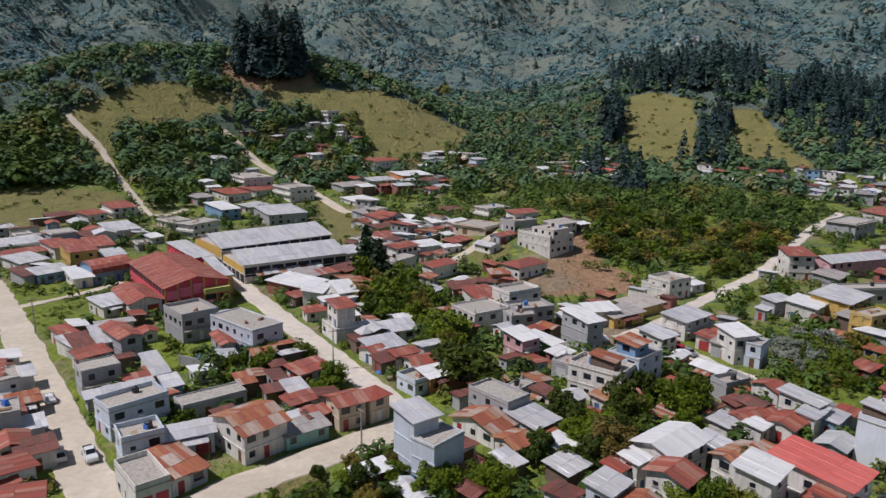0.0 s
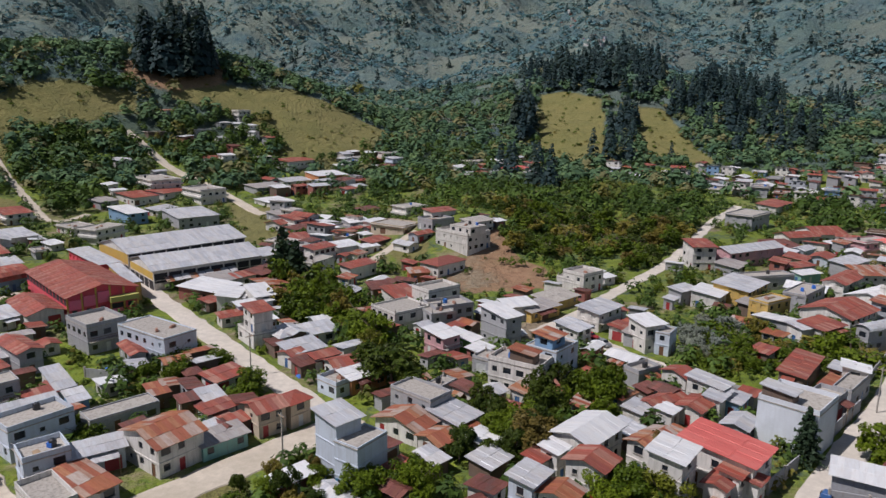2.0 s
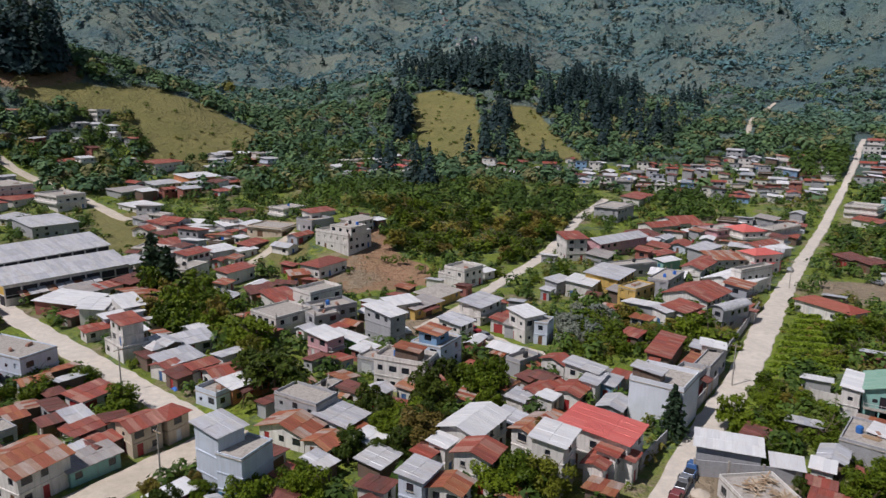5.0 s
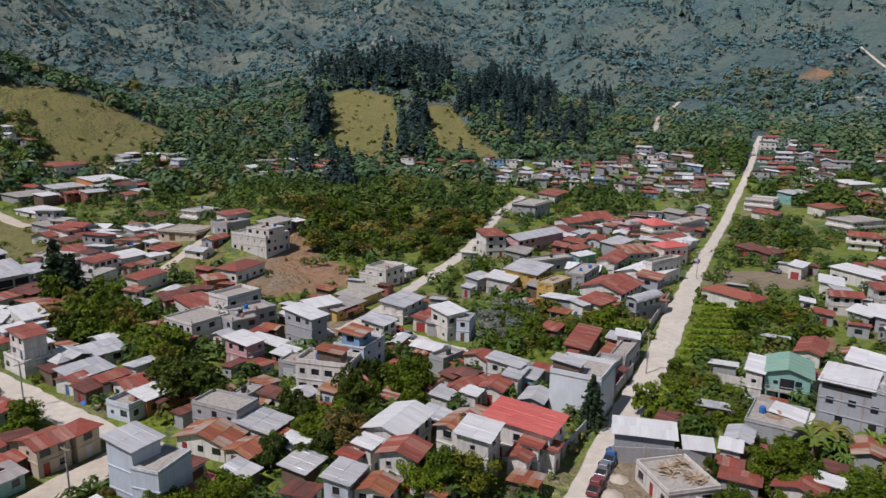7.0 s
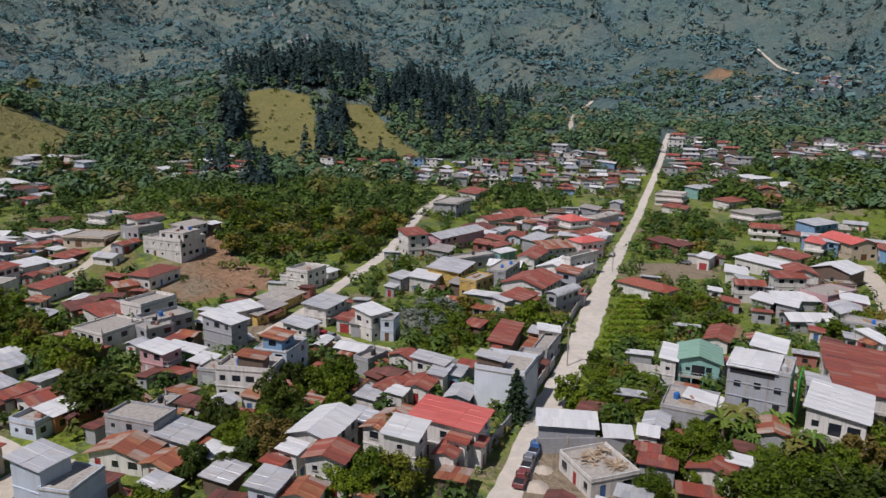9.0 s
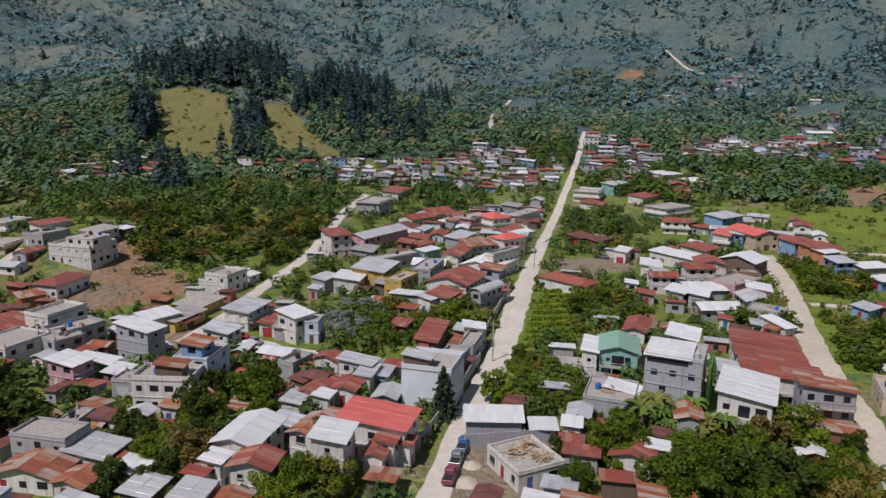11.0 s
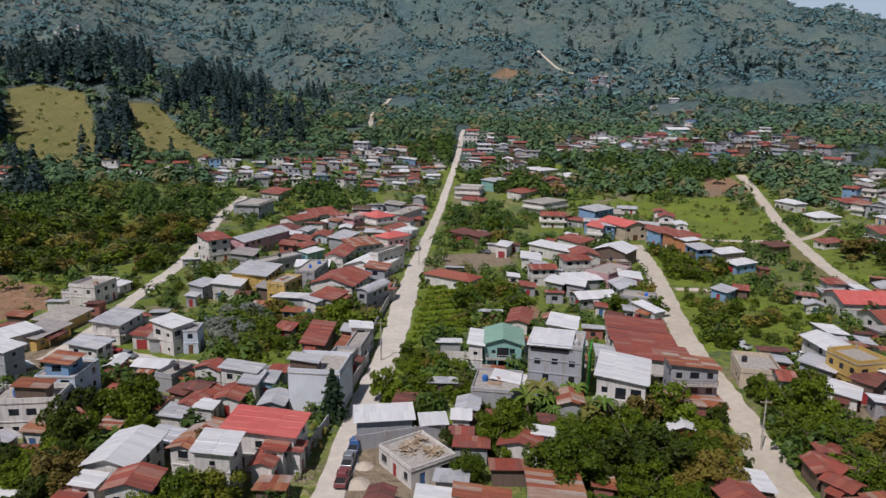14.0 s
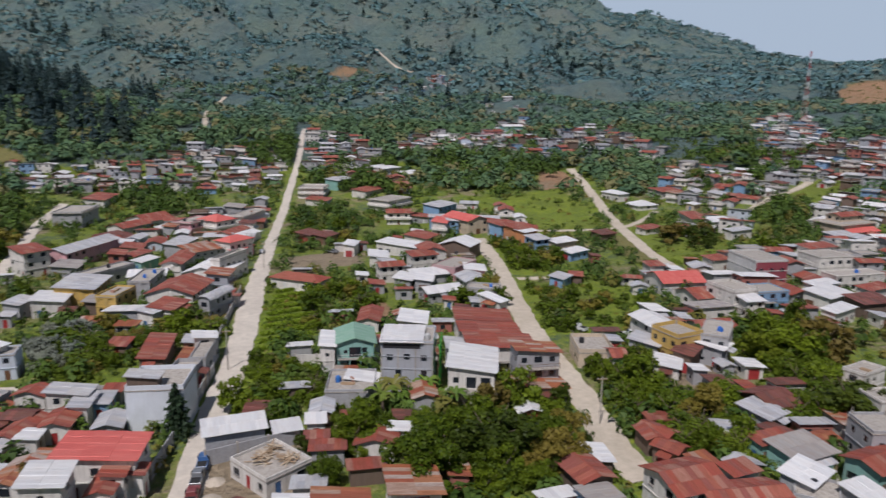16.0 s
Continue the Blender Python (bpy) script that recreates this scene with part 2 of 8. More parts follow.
def ground_material():
    """Grass, dry meadow, bare earth and undergrowth, mixed where the cover attributes say."""
    m, nt, b = nodes_of("ground_cover", 0.95)
    co = place_of(nt, local=False)
    big, mid, fine, tiny = noise_of(nt, co, 0.012, 4), noise_of(nt, co, 0.07, 5, 0.65), noise_of(nt, co, 0.5, 5, 0.7), noise_of(nt, co, 3.0, 4, 0.7)

    def cover(name):
        at = nt.nodes.new("ShaderNodeAttribute")
        at.attribute_name = name
        s = times_of(nt, times_of(nt, at.outputs["Fac"], 2.2), times_of(nt, times_of(nt, mid, 0.9), times_of(nt, fine, 0.5), "ADD"), "ADD")
        r = add(nt, "ShaderNodeMapRange", From_Min=1.35, From_Max=2.0)
        nt.links.new(s, r.inputs[0])
        return r.outputs[0]
    wide = noise_of(nt, co, 0.0035, 5, 0.6, 0.46, 0.66)
    wild = mix_of(nt, mid, (0.060, 0.100, 0.070), (0.110, 0.150, 0.100))
    wild = mix_of(nt, times_of(nt, fine, 0.35), wild, (0.07, 0.095, 0.055))
    # closed woods: rounded crowns about nine metres wide, each with its own haze-tinted green
    warp = add(nt, "ShaderNodeTexNoise", Scale=0.05, Detail=3.0)
    nt.links.new(co, warp.inputs["Vector"])
    shift = nt.nodes.new("ShaderNodeVectorMath")
    shift.operation = "MULTIPLY_ADD"
    nt.links.new(warp.outputs["Color"], shift.inputs[0])
    shift.inputs[1].default_value = (16, 16, 16)
    nt.links.new(co, shift.inputs[2])
    cells = nt.nodes.new("ShaderNodeTexVoronoi")
    cells.feature = "SMOOTH_F1"
    cells.inputs["Scale"].default_value, cells.inputs["Smoothness"].default_value = 0.11, 0.35
    nt.links.new(shift.outputs[0], cells.inputs["Vector"])
    tone = nt.nodes.new("ShaderNodeSeparateColor")
    nt.links.new(cells.outputs["Color"], tone.inputs[0])
    # distance haze is put into these colours as blue-grey
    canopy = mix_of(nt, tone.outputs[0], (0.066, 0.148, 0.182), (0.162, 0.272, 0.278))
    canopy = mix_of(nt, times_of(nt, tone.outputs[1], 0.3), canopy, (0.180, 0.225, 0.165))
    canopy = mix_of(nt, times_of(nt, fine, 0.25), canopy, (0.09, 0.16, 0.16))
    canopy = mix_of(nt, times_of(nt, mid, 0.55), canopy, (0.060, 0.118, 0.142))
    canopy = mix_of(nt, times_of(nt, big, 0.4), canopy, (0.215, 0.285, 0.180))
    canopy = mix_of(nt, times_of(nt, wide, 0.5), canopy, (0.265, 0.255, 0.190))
    # dry grass of the slopes, its paleness also painted in for haze
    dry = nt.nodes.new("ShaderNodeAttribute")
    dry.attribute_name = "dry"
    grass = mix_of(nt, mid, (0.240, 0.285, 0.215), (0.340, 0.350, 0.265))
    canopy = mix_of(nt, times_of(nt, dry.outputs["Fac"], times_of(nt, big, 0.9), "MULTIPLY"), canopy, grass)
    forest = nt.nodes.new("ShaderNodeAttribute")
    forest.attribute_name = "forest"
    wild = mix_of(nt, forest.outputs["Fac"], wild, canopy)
    meadow = mix_of(nt, fine, (0.195, 0.178, 0.045), (0.285, 0.245, 0.072))
    meadow = mix_of(nt, times_of(nt, mid, 0.55), meadow, (0.105, 0.128, 0.028))
    meadow = mix_of(nt, times_of(nt, big, 0.55), meadow, (0.225, 0.190, 0.068))
    lush = mix_of(nt, fine, (0.150, 0.235, 0.007), (0.270, 0.330, 0.014))
    lush = mix_of(nt, times_of(nt, mid, 0.45), lush, (0.050, 0.090, 0.010))
    lush = mix_of(nt, times_of(nt, big, 0.25), lush, (0.20, 0.18, 0.05))
    earth = mix_of(nt, fine, (0.25, 0.19, 0.12), (0.38, 0.30, 0.20))
    earth = mix_of(nt, times_of(nt, mid, 0.4), earth, (0.25, 0.19, 0.12))
    brown = mix_of(nt, fine, (0.33, 0.175, 0.095), (0.43, 0.255, 0.145))
    brown = mix_of(nt, times_of(nt, mid, 0.45), brown, (0.14, 0.125, 0.05))
    col = mix_of(nt, cover("lush"), wild, lush)
    col = mix_of(nt, cover("meadow"), col, meadow)
    col = mix_of(nt, cover("brown"), col, brown)
    col = mix_of(nt, cover("earth"), col, earth)
    col = mix_of(nt, times_of(nt, tiny, 0.22), col, (0.05, 0.06, 0.03))
    nt.links.new(col, b.inputs["Base Color"])
    crowns = times_of(nt, times_of(nt, times_of(nt, cells.outputs["Distance"], -1.6), times_of(nt, fine, 0.5), "ADD"), forest.outputs["Fac"])
    rough = times_of(nt, times_of(nt, mid, 0.75), times_of(nt, fine, 0.25), "ADD")
    relief(nt, b, times_of(nt, rough, times_of(nt, crowns, 1.5), "ADD"), 0.9, 2.2)
    return m


GROUND = ground_material()

# ---- lie of the land: a valley floor, hills and mountains round it; bearings in degrees clockwise from y ----
LAND = 1.222   # metres for each unit of the plan below


def polar(r, bearing):
    return (r * math.sin(radians(bearing)), r * math.cos(radians(bearing)))


def bump(x, y, r, bearing, height, size, squash=1.0, turn=0.0):
    cx, cy = polar(r, bearing)
    c, s = math.cos(radians(turn)), math.sin(radians(turn))
    u, v = (x - cx) * c + (y - cy) * s, (-(x - cx) * s + (y - cy) * c) / squash
    return height * np.exp(-(u * u + v * v) / (size * size))


def waves(x, y, size, seed):
    """Smooth uneven relief, about -1 to 1."""
    rs = np.random.RandomState(seed)
    out = 0.0
    for k in range(7):
        a, p, f = rs.uniform(0, 6.283), rs.uniform(0, 6.283), rs.uniform(0.6, 1.7) * 6.283 / size
        out = out + np.sin((x * math.cos(a) + y * math.sin(a)) * f + p)
    return out / 3.2


def ground(x, y):
    """Height of the ground."""
    x, y = np.asarray(x, float) / LAND, np.asarray(y, float) / LAND
    r = np.hypot(x, y)
    b = np.degrees(np.arctan2(x, y))
    near = np.interp(r, [0, 285, 360, 450, 700, 1100, 1500], [0, 0, 7, 20, 40, 70, 105])
    top = np.interp(b, [-180, -120, -60, 45, 55, 64, 72, 80, 87, 95, 130, 180], [330, 420, 610, 610, 540, 455, 380, 258, 120, 90, 130, 330])
    rise = np.clip((r - 1300) / 1500, 0, 1.6)
    z = near + (top - 95) * rise ** 1.15 * (1 - 0.25 * rise)
    far = np.clip((r - 480) / 900, 0, 1)
    far = far * np.interp(b, [70, 86], [1, 0.25])
    spurs = 1 - 1.7 * np.abs(waves(x, y, 560, 9)) + 0.45 * (1 - 1.7 * np.abs(waves(x, y, 240, 12)))
    z = z + far * (48 * waves(x, y, 620, 3) + 16 * waves(x, y, 230, 4) + 34 * spurs * np.interp(b, [60, 80], [1, 0.5]))
    z = z + bump(x, y, 485, -14, 40, 75) + bump(x, y, 440, -23.5, 30, 65) + bump(x, y, 420, -33, 20, 80) + bump(x, y, 455, -5, 20, 60)
    z = z + bump(x, y, 560, 18, 26, 90) + bump(x, y, 560, 28, 14, 90)
    z = z + bump(x, y, 285, 17, 9, 55, 0.8) + bump(x, y, 222, 8.3, 9, 27)
    z = z + bump(x, y, 1000, 93, 14, 150)
    z = z + np.clip((r - 230) / 200, 0, 1) * 1.6 * waves(x, y, 90, 5)
    return z * LAND

# ---- ground, roads ----
def inside(X, Y, poly):
    """Which of the points lie in the polygon."""
    X, Y = np.asarray(X, float), np.asarray(Y, float)
    hit = np.zeros(X.shape, bool)
    for (x0, y0), (x1, y1) in zip(poly, poly[1:] + poly[:1]):
        if y0 != y1:
            hit ^= ((y0 > Y) != (y1 > Y)) & (X < (x1 - x0) * (Y - y0) / (y1 - y0) + x0)
    return hit


COVER = {"meadow": [], "lush": [], "earth": [], "brown": []}
COVER["meadow"].append([(-175.8, 246.5), (-219.0, 327.1), (-177.5, 344.8), (-159.5, 344.7), (-140.0, 311.7), (-158.7, 274.3)])
COVER["meadow"].append([(-223.2, 406.4), (-214.6, 426.4), (-185.5, 466.0), (-146.5, 480.9), (-135.3, 473.3), (-160.0, 441.3), (-189.7, 417.4), (-180.0, 375.1), (-204.3, 395.8)])
COVER["meadow"].append([(-100.3, 516.5), (-53.5, 535.7), (26.8, 527.4), (11.3, 483.7), (-32.8, 426.9), (-53.0, 453.6), (-66.6, 474.8), (-94.6, 494.9), (-121.6, 486.3), (-120.8, 500.0)])
COVER["meadow"].append([(-68.7, 368.1), (-53.0, 352.3), (-34.7, 356.1), (-29.2, 254.7), (-43.2, 270.3)])
COVER["brown"].append([(-161.1, 512.8), (-109.1, 565.2), (-93.2, 522.3), (-120.8, 500.0), (-148.7, 488.9)])
COVER["meadow"].append([(155.3, 609.8), (180.9, 602.2), (199.5, 573.7), (163.9, 440.9), (142.0, 448.9), (121.8, 474.4)])
COVER["meadow"].append([(221.2, 557.2), (241.9, 545.3), (228.8, 437.0), (222.6, 421.0), (184.9, 444.2)])
COVER["meadow"].append([(158.9, 595.7), (185.7, 584.8), (179.4, 522.6), (145.1, 484.8), (140.3, 527.7)])
COVER["brown"].append([(46.3, 253.6), (50.4, 253.3), (54.0, 225.1), (60.9, 218.2), (55.9, 196.1), (28.3, 193.0), (18.7, 204.1), (33.2, 223.5)])
COVER["lush"].append([(318.7, 172.0), (372.7, 152.9), (302.1, 99.5), (265.9, 121.3)])
COVER["lush"].append([(186.6, 95.3), (196.7, 78.1), (152.7, 60.2), (149.5, 63.4)])
COVER["lush"].append([(247.1, 128.8), (224.0, 89.6), (210.8, 82.2), (198.2, 94.8)])
COVER["lush"].append([(197.9, 76.9), (197.5, 53.5), (164.7, 43.6), (152.7, 60.2)])
COVER["lush"].append([(310.5, 92.6), (290.1, 70.9), (294.4, 43.1), (249.4, 41.2), (241.7, 55.5)])
COVER["lush"].append([(357.8, 47.3), (419.9, 37.0), (469.8, 23.9), (427.2, 17.3), (370.8, 26.9)])
COVER["brown"].append([(416.6, 183.3), (419.4, 167.1), (391.4, 146.7), (361.2, 158.5)])
COVER["lush"].append([(-105.5, 164.9), (-108.1, 176.7), (-99.6, 187.8), (-83.8, 164.7), (-91.6, 154.8)])
COVER["lush"].append([(-119.1, 184.2), (-125.3, 202.0), (-113.9, 209.3), (-101.0, 195.4), (-110.3, 181.8)])
COVER["lush"].append([(-72.2, 159.6), (-64.1, 161.1), (-51.1, 136.8), (-54.0, 134.2)])
COVER["lush"].append([(-37.3, 123.0), (-30.5, 125.8), (-27.0, 119.5), (-32.2, 113.6)])
COVER["earth"].append([(130.1, 4.6), (129.5, -1.4), (124.2, -4.0), (121.1, -0.9), (126.3, 3.5)])
COVER["earth"].append([(141.1, 32.4), (153.8, 23.1), (140.6, 20.5), (131.6, 28.9)])
COVER["earth"].append([(62.6, 82.4), (67.1, 79.8), (77.6, 74.5), (69.4, 63.1), (60.6, 61.8), (52.6, 70.2)])
COVER["earth"].append([(175.1, 171.4), (196.2, 159.9), (182.2, 144.7), (161.4, 154.0)])
COVER["earth"].append([(28.2, 155.4), (39.7, 163.8), (53.8, 168.8), (56.0, 155.1), (42.5, 148.2)])
COVER["brown"].append([(129.7, 105.2), (152.8, 114.0), (142.8, 101.8), (123.9, 96.1)])
COVER["lush"].append([(100.9, 110.4), (139.5, 145.1), (149.4, 138.7), (116.5, 108.1)])
COVER["meadow"].append([(10.0, 243.4), (19.9, 249.8), (25.1, 244.5), (20.4, 227.7), (12.8, 219.5)])
COVER["meadow"].append([(289.9, 89.9), (253.6, 66.6), (234.5, 63.2), (251.3, 78.5)])
COVER["meadow"].append([(1120.6, 45.4), (1139.8, -18.6), (847.0, -17.7), (848.5, 41.7)])
COVER["brown"].append([(1109.0, 51.2), (1143.1, 7.1), (1109.3, -19.0), (916.5, -18.3), (869.5, 42.9)])
COVER["meadow"].append([(-19.2, 99.2), (-14.9, 93.5), (-23.8, 86.1), (-27.7, 86.0)])
COVER["lush"].append([(-8.7, 123.7), (4.2, 126.7), (5.2, 122.8), (-6.2, 117.7)])
COVER["brown"].append([(737.5, 650.1), (783.5, 643.0), (868.1, 649.4), (757.7, 606.5)])
COVER["lush"].append([(-69.1, 120.9), (-68.2, 122.2), (-53.8, 102.9), (-54.7, 102.0)])
COVER["lush"].append([(-82.2, 153.2), (-82.2, 157.2), (-84.7, 145.7), (-79.9, 139.1)])
ROADS = {}
ROADS["main"] = (6.4, "c", [(46.5, 68.2), (51.0, 72.0), (55.4, 75.7), (71.1, 89.5), (84.9, 101.0), (98.3, 111.6), (141.4, 151.6), (204.4, 206.7), (279.7, 270.8), (345.8, 324.4), (437.6, 403.6)], "long straight pale concrete street through the town")
ROADS["upper"] = (4.2, "c", [(41.5, 157.1), (53.2, 166.9), (73.2, 190.3), (101.9, 220.4), (119.9, 243.9), (155.1, 289.4), (184.4, 322.6)], "pale concrete street climbing past houses")
ROADS["lane"] = (4.5, "c", [(50.8, 156.9), (54.7, 149.7), (59.1, 136.7), (67.1, 129.6), (72.0, 120.5), (75.2, 117.0)], "narrow concrete lane between houses")
ROADS["left"] = (6.0, "c", [(-8.4, 119.3), (-21.9, 140.8), (-36.1, 162.9), (-47.7, 181.6), (-60.2, 201.5), (-72.9, 226.2), (-82.1, 241.1)], "pale concrete street between houses")
ROADS["cross"] = (7, "d", [(-34.3, 85.2), (-29.2, 91.4), (-20.8, 98.3), (-14.6, 103.8), (-7.7, 109.5), (-2.1, 115.4)], "dusty side street")
ROADS["edge"] = (7.4, "d", [(-46.0, 86.0), (-56.8, 99.5), (-73.5, 122.2), (-93.8, 149.0), (-112.9, 174.0), (-135.1, 201.6)], "wide dusty road along house fronts")
ROADS["path"] = (3, "d", [(-111.8, 176.6), (-101.0, 190.6), (-96.3, 203.3)], "earth path across a lawn")
ROADS["hill"] = (5, "d", [(-139.1, 446.6), (-124.7, 437.7), (-108.6, 421.0), (-85.2, 397.6), (-64.5, 369.3), (-44.7, 333.1)], "earth road up the hill")
ROADS["hillpath"] = (3.5, "d", [(-122.7, 331.0), (-130.2, 309.3), (-152.1, 343.4), (-177.7, 376.6), (-192.1, 395.9), (-204.9, 404.1), (-218.8, 414.0)], "worn footpath over the grassy hill")
ROADS["right"] = (6, "d", [(96.6, 23.1), (98.7, 26.0), (104.5, 31.2), (115.4, 38.8), (126.6, 47.4), (139.9, 59.1), (162.3, 75.3), (207.9, 105.7), (243.1, 132.7)], "pale dirt road along gardens")
ROADS["rightpath"] = (3, "d", [(193.4, 91.2), (198.1, 86.4), (201.6, 78.4)], "short dirt track to a shed")
ROADS["far"] = (5, "d", [(235.5, 53.0), (253.6, 66.6), (299.8, 91.8), (351.2, 120.3), (404.4, 150.0), (427.1, 166.4)], "dirt road across green fields")
ROADS["farpath"] = (3, "d", [(261.7, 136.3), (272.5, 117.5), (297.8, 92.4), (317.2, 89.4), (349.6, 90.5)], "footpath through the fields")
ROADS["upfar"] = (4, "d", [(338.6, 423.4), (375.0, 456.2), (399.3, 475.8), (567.2, 670.5), (602.6, 682.5)], "earth road climbing into the woods")
ROADS["mount"] = (2.6, "d", [(891.6, 671.6), (886.9, 648.8), (880.9, 625.6), (877.2, 593.9)], "earth road on the mountain side")
ROADS["slope"] = (4, "d", [(371.5, 49.5), (416.7, 42.2), (454.2, 31.4)], "sloping track to hillside houses")
ROADS["stub"] = (4, "d", [(-1.0, 225.1), (7.1, 238.4), (15.1, 249.6), (20.7, 253.9)], "pale lane between small houses")
OPEN = [z for k in COVER for z in COVER[k]]


def along(points, step):
    """Points every so far along a line, smoothed, with the direction across it."""
    P = np.array(points, float)
    for _ in range(3):
        Q = np.empty((2 * len(P) - 2, 2))
        Q[0::2], Q[1::2] = 0.75 * P[:-1] + 0.25 * P[1:], 0.25 * P[:-1] + 0.75 * P[1:]
        P = np.vstack([P[:1], Q, P[-1:]])
    d = np.concatenate([[0], np.cumsum(np.hypot(*np.diff(P, axis=0).T))])
    s = np.linspace(0, d[-1], max(2, int(d[-1] / step)))
    P = np.stack([np.interp(s, d, P[:, 0]), np.interp(s, d, P[:, 1])], -1)
    T = np.gradient(P, axis=0)
    T /= np.hypot(T[:, 0], T[:, 1])[:, None] + 1e-9
    return P, np.stack([-T[:, 1], T[:, 0]], -1)


ROAD_POINTS = np.vstack([np.column_stack([along(p, 3)[0], np.full(len(along(p, 3)[0]), w / 2)]) for w, m, p, l in ROADS.values()])


def near_road(x, y, extra=0.0):
    return bool((np.hypot(ROAD_POINTS[:, 0] - x, ROAD_POINTS[:, 1] - y) < ROAD_POINTS[:, 2] + extra).any())


def mesh_of(name, verts, faces, material=None, smooth=False):
    me = bpy.data.meshes.new(name)
    me.from_pydata([tuple(map(float, v)) for v in verts], [], [tuple(map(int, f)) for f in faces])
    if material:
        me.materials.append(material)
    if smooth:
        me.polygons.foreach_set("use_smooth", [True] * len(me.polygons))
    me.update()
    return me


def ground_sheet():
    rs = np.concatenate([np.linspace(2, 60, 12), np.linspace(63, 420, 150), np.linspace(424, 900, 90), np.geomspace(912, 4600, 80)])
    bs = np.radians(np.concatenate([np.linspace(-44, 106, 380), np.linspace(109, 313, 60)]))
    R, B = np.meshgrid(rs, bs, indexing="ij")
    X, Y = R * np.sin(B), R * np.cos(B)
    Z = ground(X, Y)
    idx = np.arange(R.size).reshape(R.shape)
    nxt = np.roll(idx, -1, 1)
    faces = np.stack([idx[:-1], nxt[:-1], nxt[1:], idx[1:]], -1).reshape(-1, 4)[:, ::-1]
    cap = [tuple(idx[0])]
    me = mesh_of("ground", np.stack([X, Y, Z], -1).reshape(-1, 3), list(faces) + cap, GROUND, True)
    for kind, polys in COVER.items():
        v = np.zeros(R.size)
        for p in polys:
            v[inside(X, Y, p).ravel()] = 1
        if kind == "earth":
            town = (R < 440) & (waves(X, Y, 40, 8) > -0.1)
            for p in COVER["lush"] + COVER["meadow"]:
                town &= ~inside(X, Y, p)
            v = np.maximum(v, 0.37 * town.ravel())
        if kind == "lush":
            v = np.maximum(v, 0.60 * (R < 470).ravel())
        v = v.reshape(R.shape)
        v[1:-1] = (v[:-2] + 2 * v[1:-1] + v[2:]) / 4
        v = (np.roll(v, 1, 1) + 2 * v + np.roll(v, -1, 1)) / 4
        me.attributes.new(kind, "FLOAT", "POINT").data.foreach_set("value", v.ravel())
    # the haze-tinted canopy takes over with distance from the town
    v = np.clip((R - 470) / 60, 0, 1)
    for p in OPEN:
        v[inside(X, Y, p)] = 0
    # dry grass and painted haze paleness, strongest on the left
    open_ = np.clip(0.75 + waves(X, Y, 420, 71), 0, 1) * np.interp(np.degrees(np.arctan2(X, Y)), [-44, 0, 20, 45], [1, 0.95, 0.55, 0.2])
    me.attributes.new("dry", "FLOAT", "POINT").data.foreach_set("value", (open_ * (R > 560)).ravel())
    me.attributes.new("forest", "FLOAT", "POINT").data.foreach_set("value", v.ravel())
    return tagged(new("ground", me), "grassy valley floor with dry meadows and bare earth", "ground", kind="structure")


ground_sheet()


def road(name, width, material, points, label, start=1.0):
    """A worn ribbon with uneven edges that follows the land."""
    P, N = along(points, 2.5)
    rnd = np.random.RandomState(len(P))
    verts, faces = [], []
    cols = (-0.54, -0.47, -0.25, 0.0, 0.25, 0.47, 0.54)
    for k, (p, n) in enumerate(zip(P, N)):
        wob = rnd.uniform(-0.35, 0.35, 2)
        wide = width * (1.0 if start == 1.0 else float(np.interp(k * 2.5, [0, 45, 110, 200, 560], [start, 0.92, 0.98, 0.66, 0.5])))
        for j, c in enumerate(cols):
            q = p + n * (c * wide + (wob[0] if j < 2 else wob[1] if j > 4 else 0))
            z = float(ground(q[0], q[1]))
            r = math.hypot(q[0], q[1])
            lift = 0.16 + max(0, r - 250) * 0.0022
            verts.append((q[0], q[1], z + lift + (-0.5 if j in (0, 6) else 0)))
    m = len(cols)
    for k in range(len(P) - 1):
        for j in range(m - 1):
            a = k * m + j
            faces.append((a, a + 1, a + m + 1, a + m))
    me = mesh_of(name, verts, faces, material)
    if sum(p.normal.z for p in me.polygons) < 0:
        me.flip_normals()
    return tagged(new(name, me), label, "road", kind="structure")


for key, (w, m, p, l) in ROADS.items():
    road("road_" + key, w, CONCRETE_ROAD if m == "c" else DIRT_ROAD, p, l, 0.68 if key == "main" else 1.0)

# ---- houses ----
WALL_WORDS = {"W": "white rendered", "G": "bare grey block", "L": "pale blue rendered", "C": "cream rendered", "T": "green painted", "B": "blue painted",
              "Y": "ochre yellow", "P": "pink rendered", "O": "orange painted", "M": "weathered board", "R": "bright red", "V": "white and maroon",
              "N": "bright green", "K": "dark brick-red", "E": "grey rendered", "X": "smooth white rendered"}
ROOF_WORDS = {"r": "red tin roof", "d": "dark brown tin roof", "o": "rusted patchwork tin roof", "z": "grey zinc roof", "w": "white sheet roof",
              "s": "coral red sheet roof", "g": "grey fibre-cement roof", "n": "green sheet roof", "c": "flat concrete roof"}
TOPS = []       # roof levels in order of building
HOUSES = []     # x, y, reach: for keeping plants off
PLOTS = []      # x, y, turn, half length, half depth of every house


FAR_PIECES = []
JOIN = None     # while a list, pieces go into it to be joined


def part(name, me, parent, m=None, label=""):
    if JOIN is not None:
        up = m if m is not None else Matrix.Identity(4)
        here = (parent if isinstance(parent, Matrix) else parent.matrix_basis) @ up
        JOIN.append((me, here))
        return here
    ob = new(name, me)
    ob.parent = parent
    if m is not None:
        ob.matrix_basis = m
    if label:
        tagged(ob, label)
    return ob


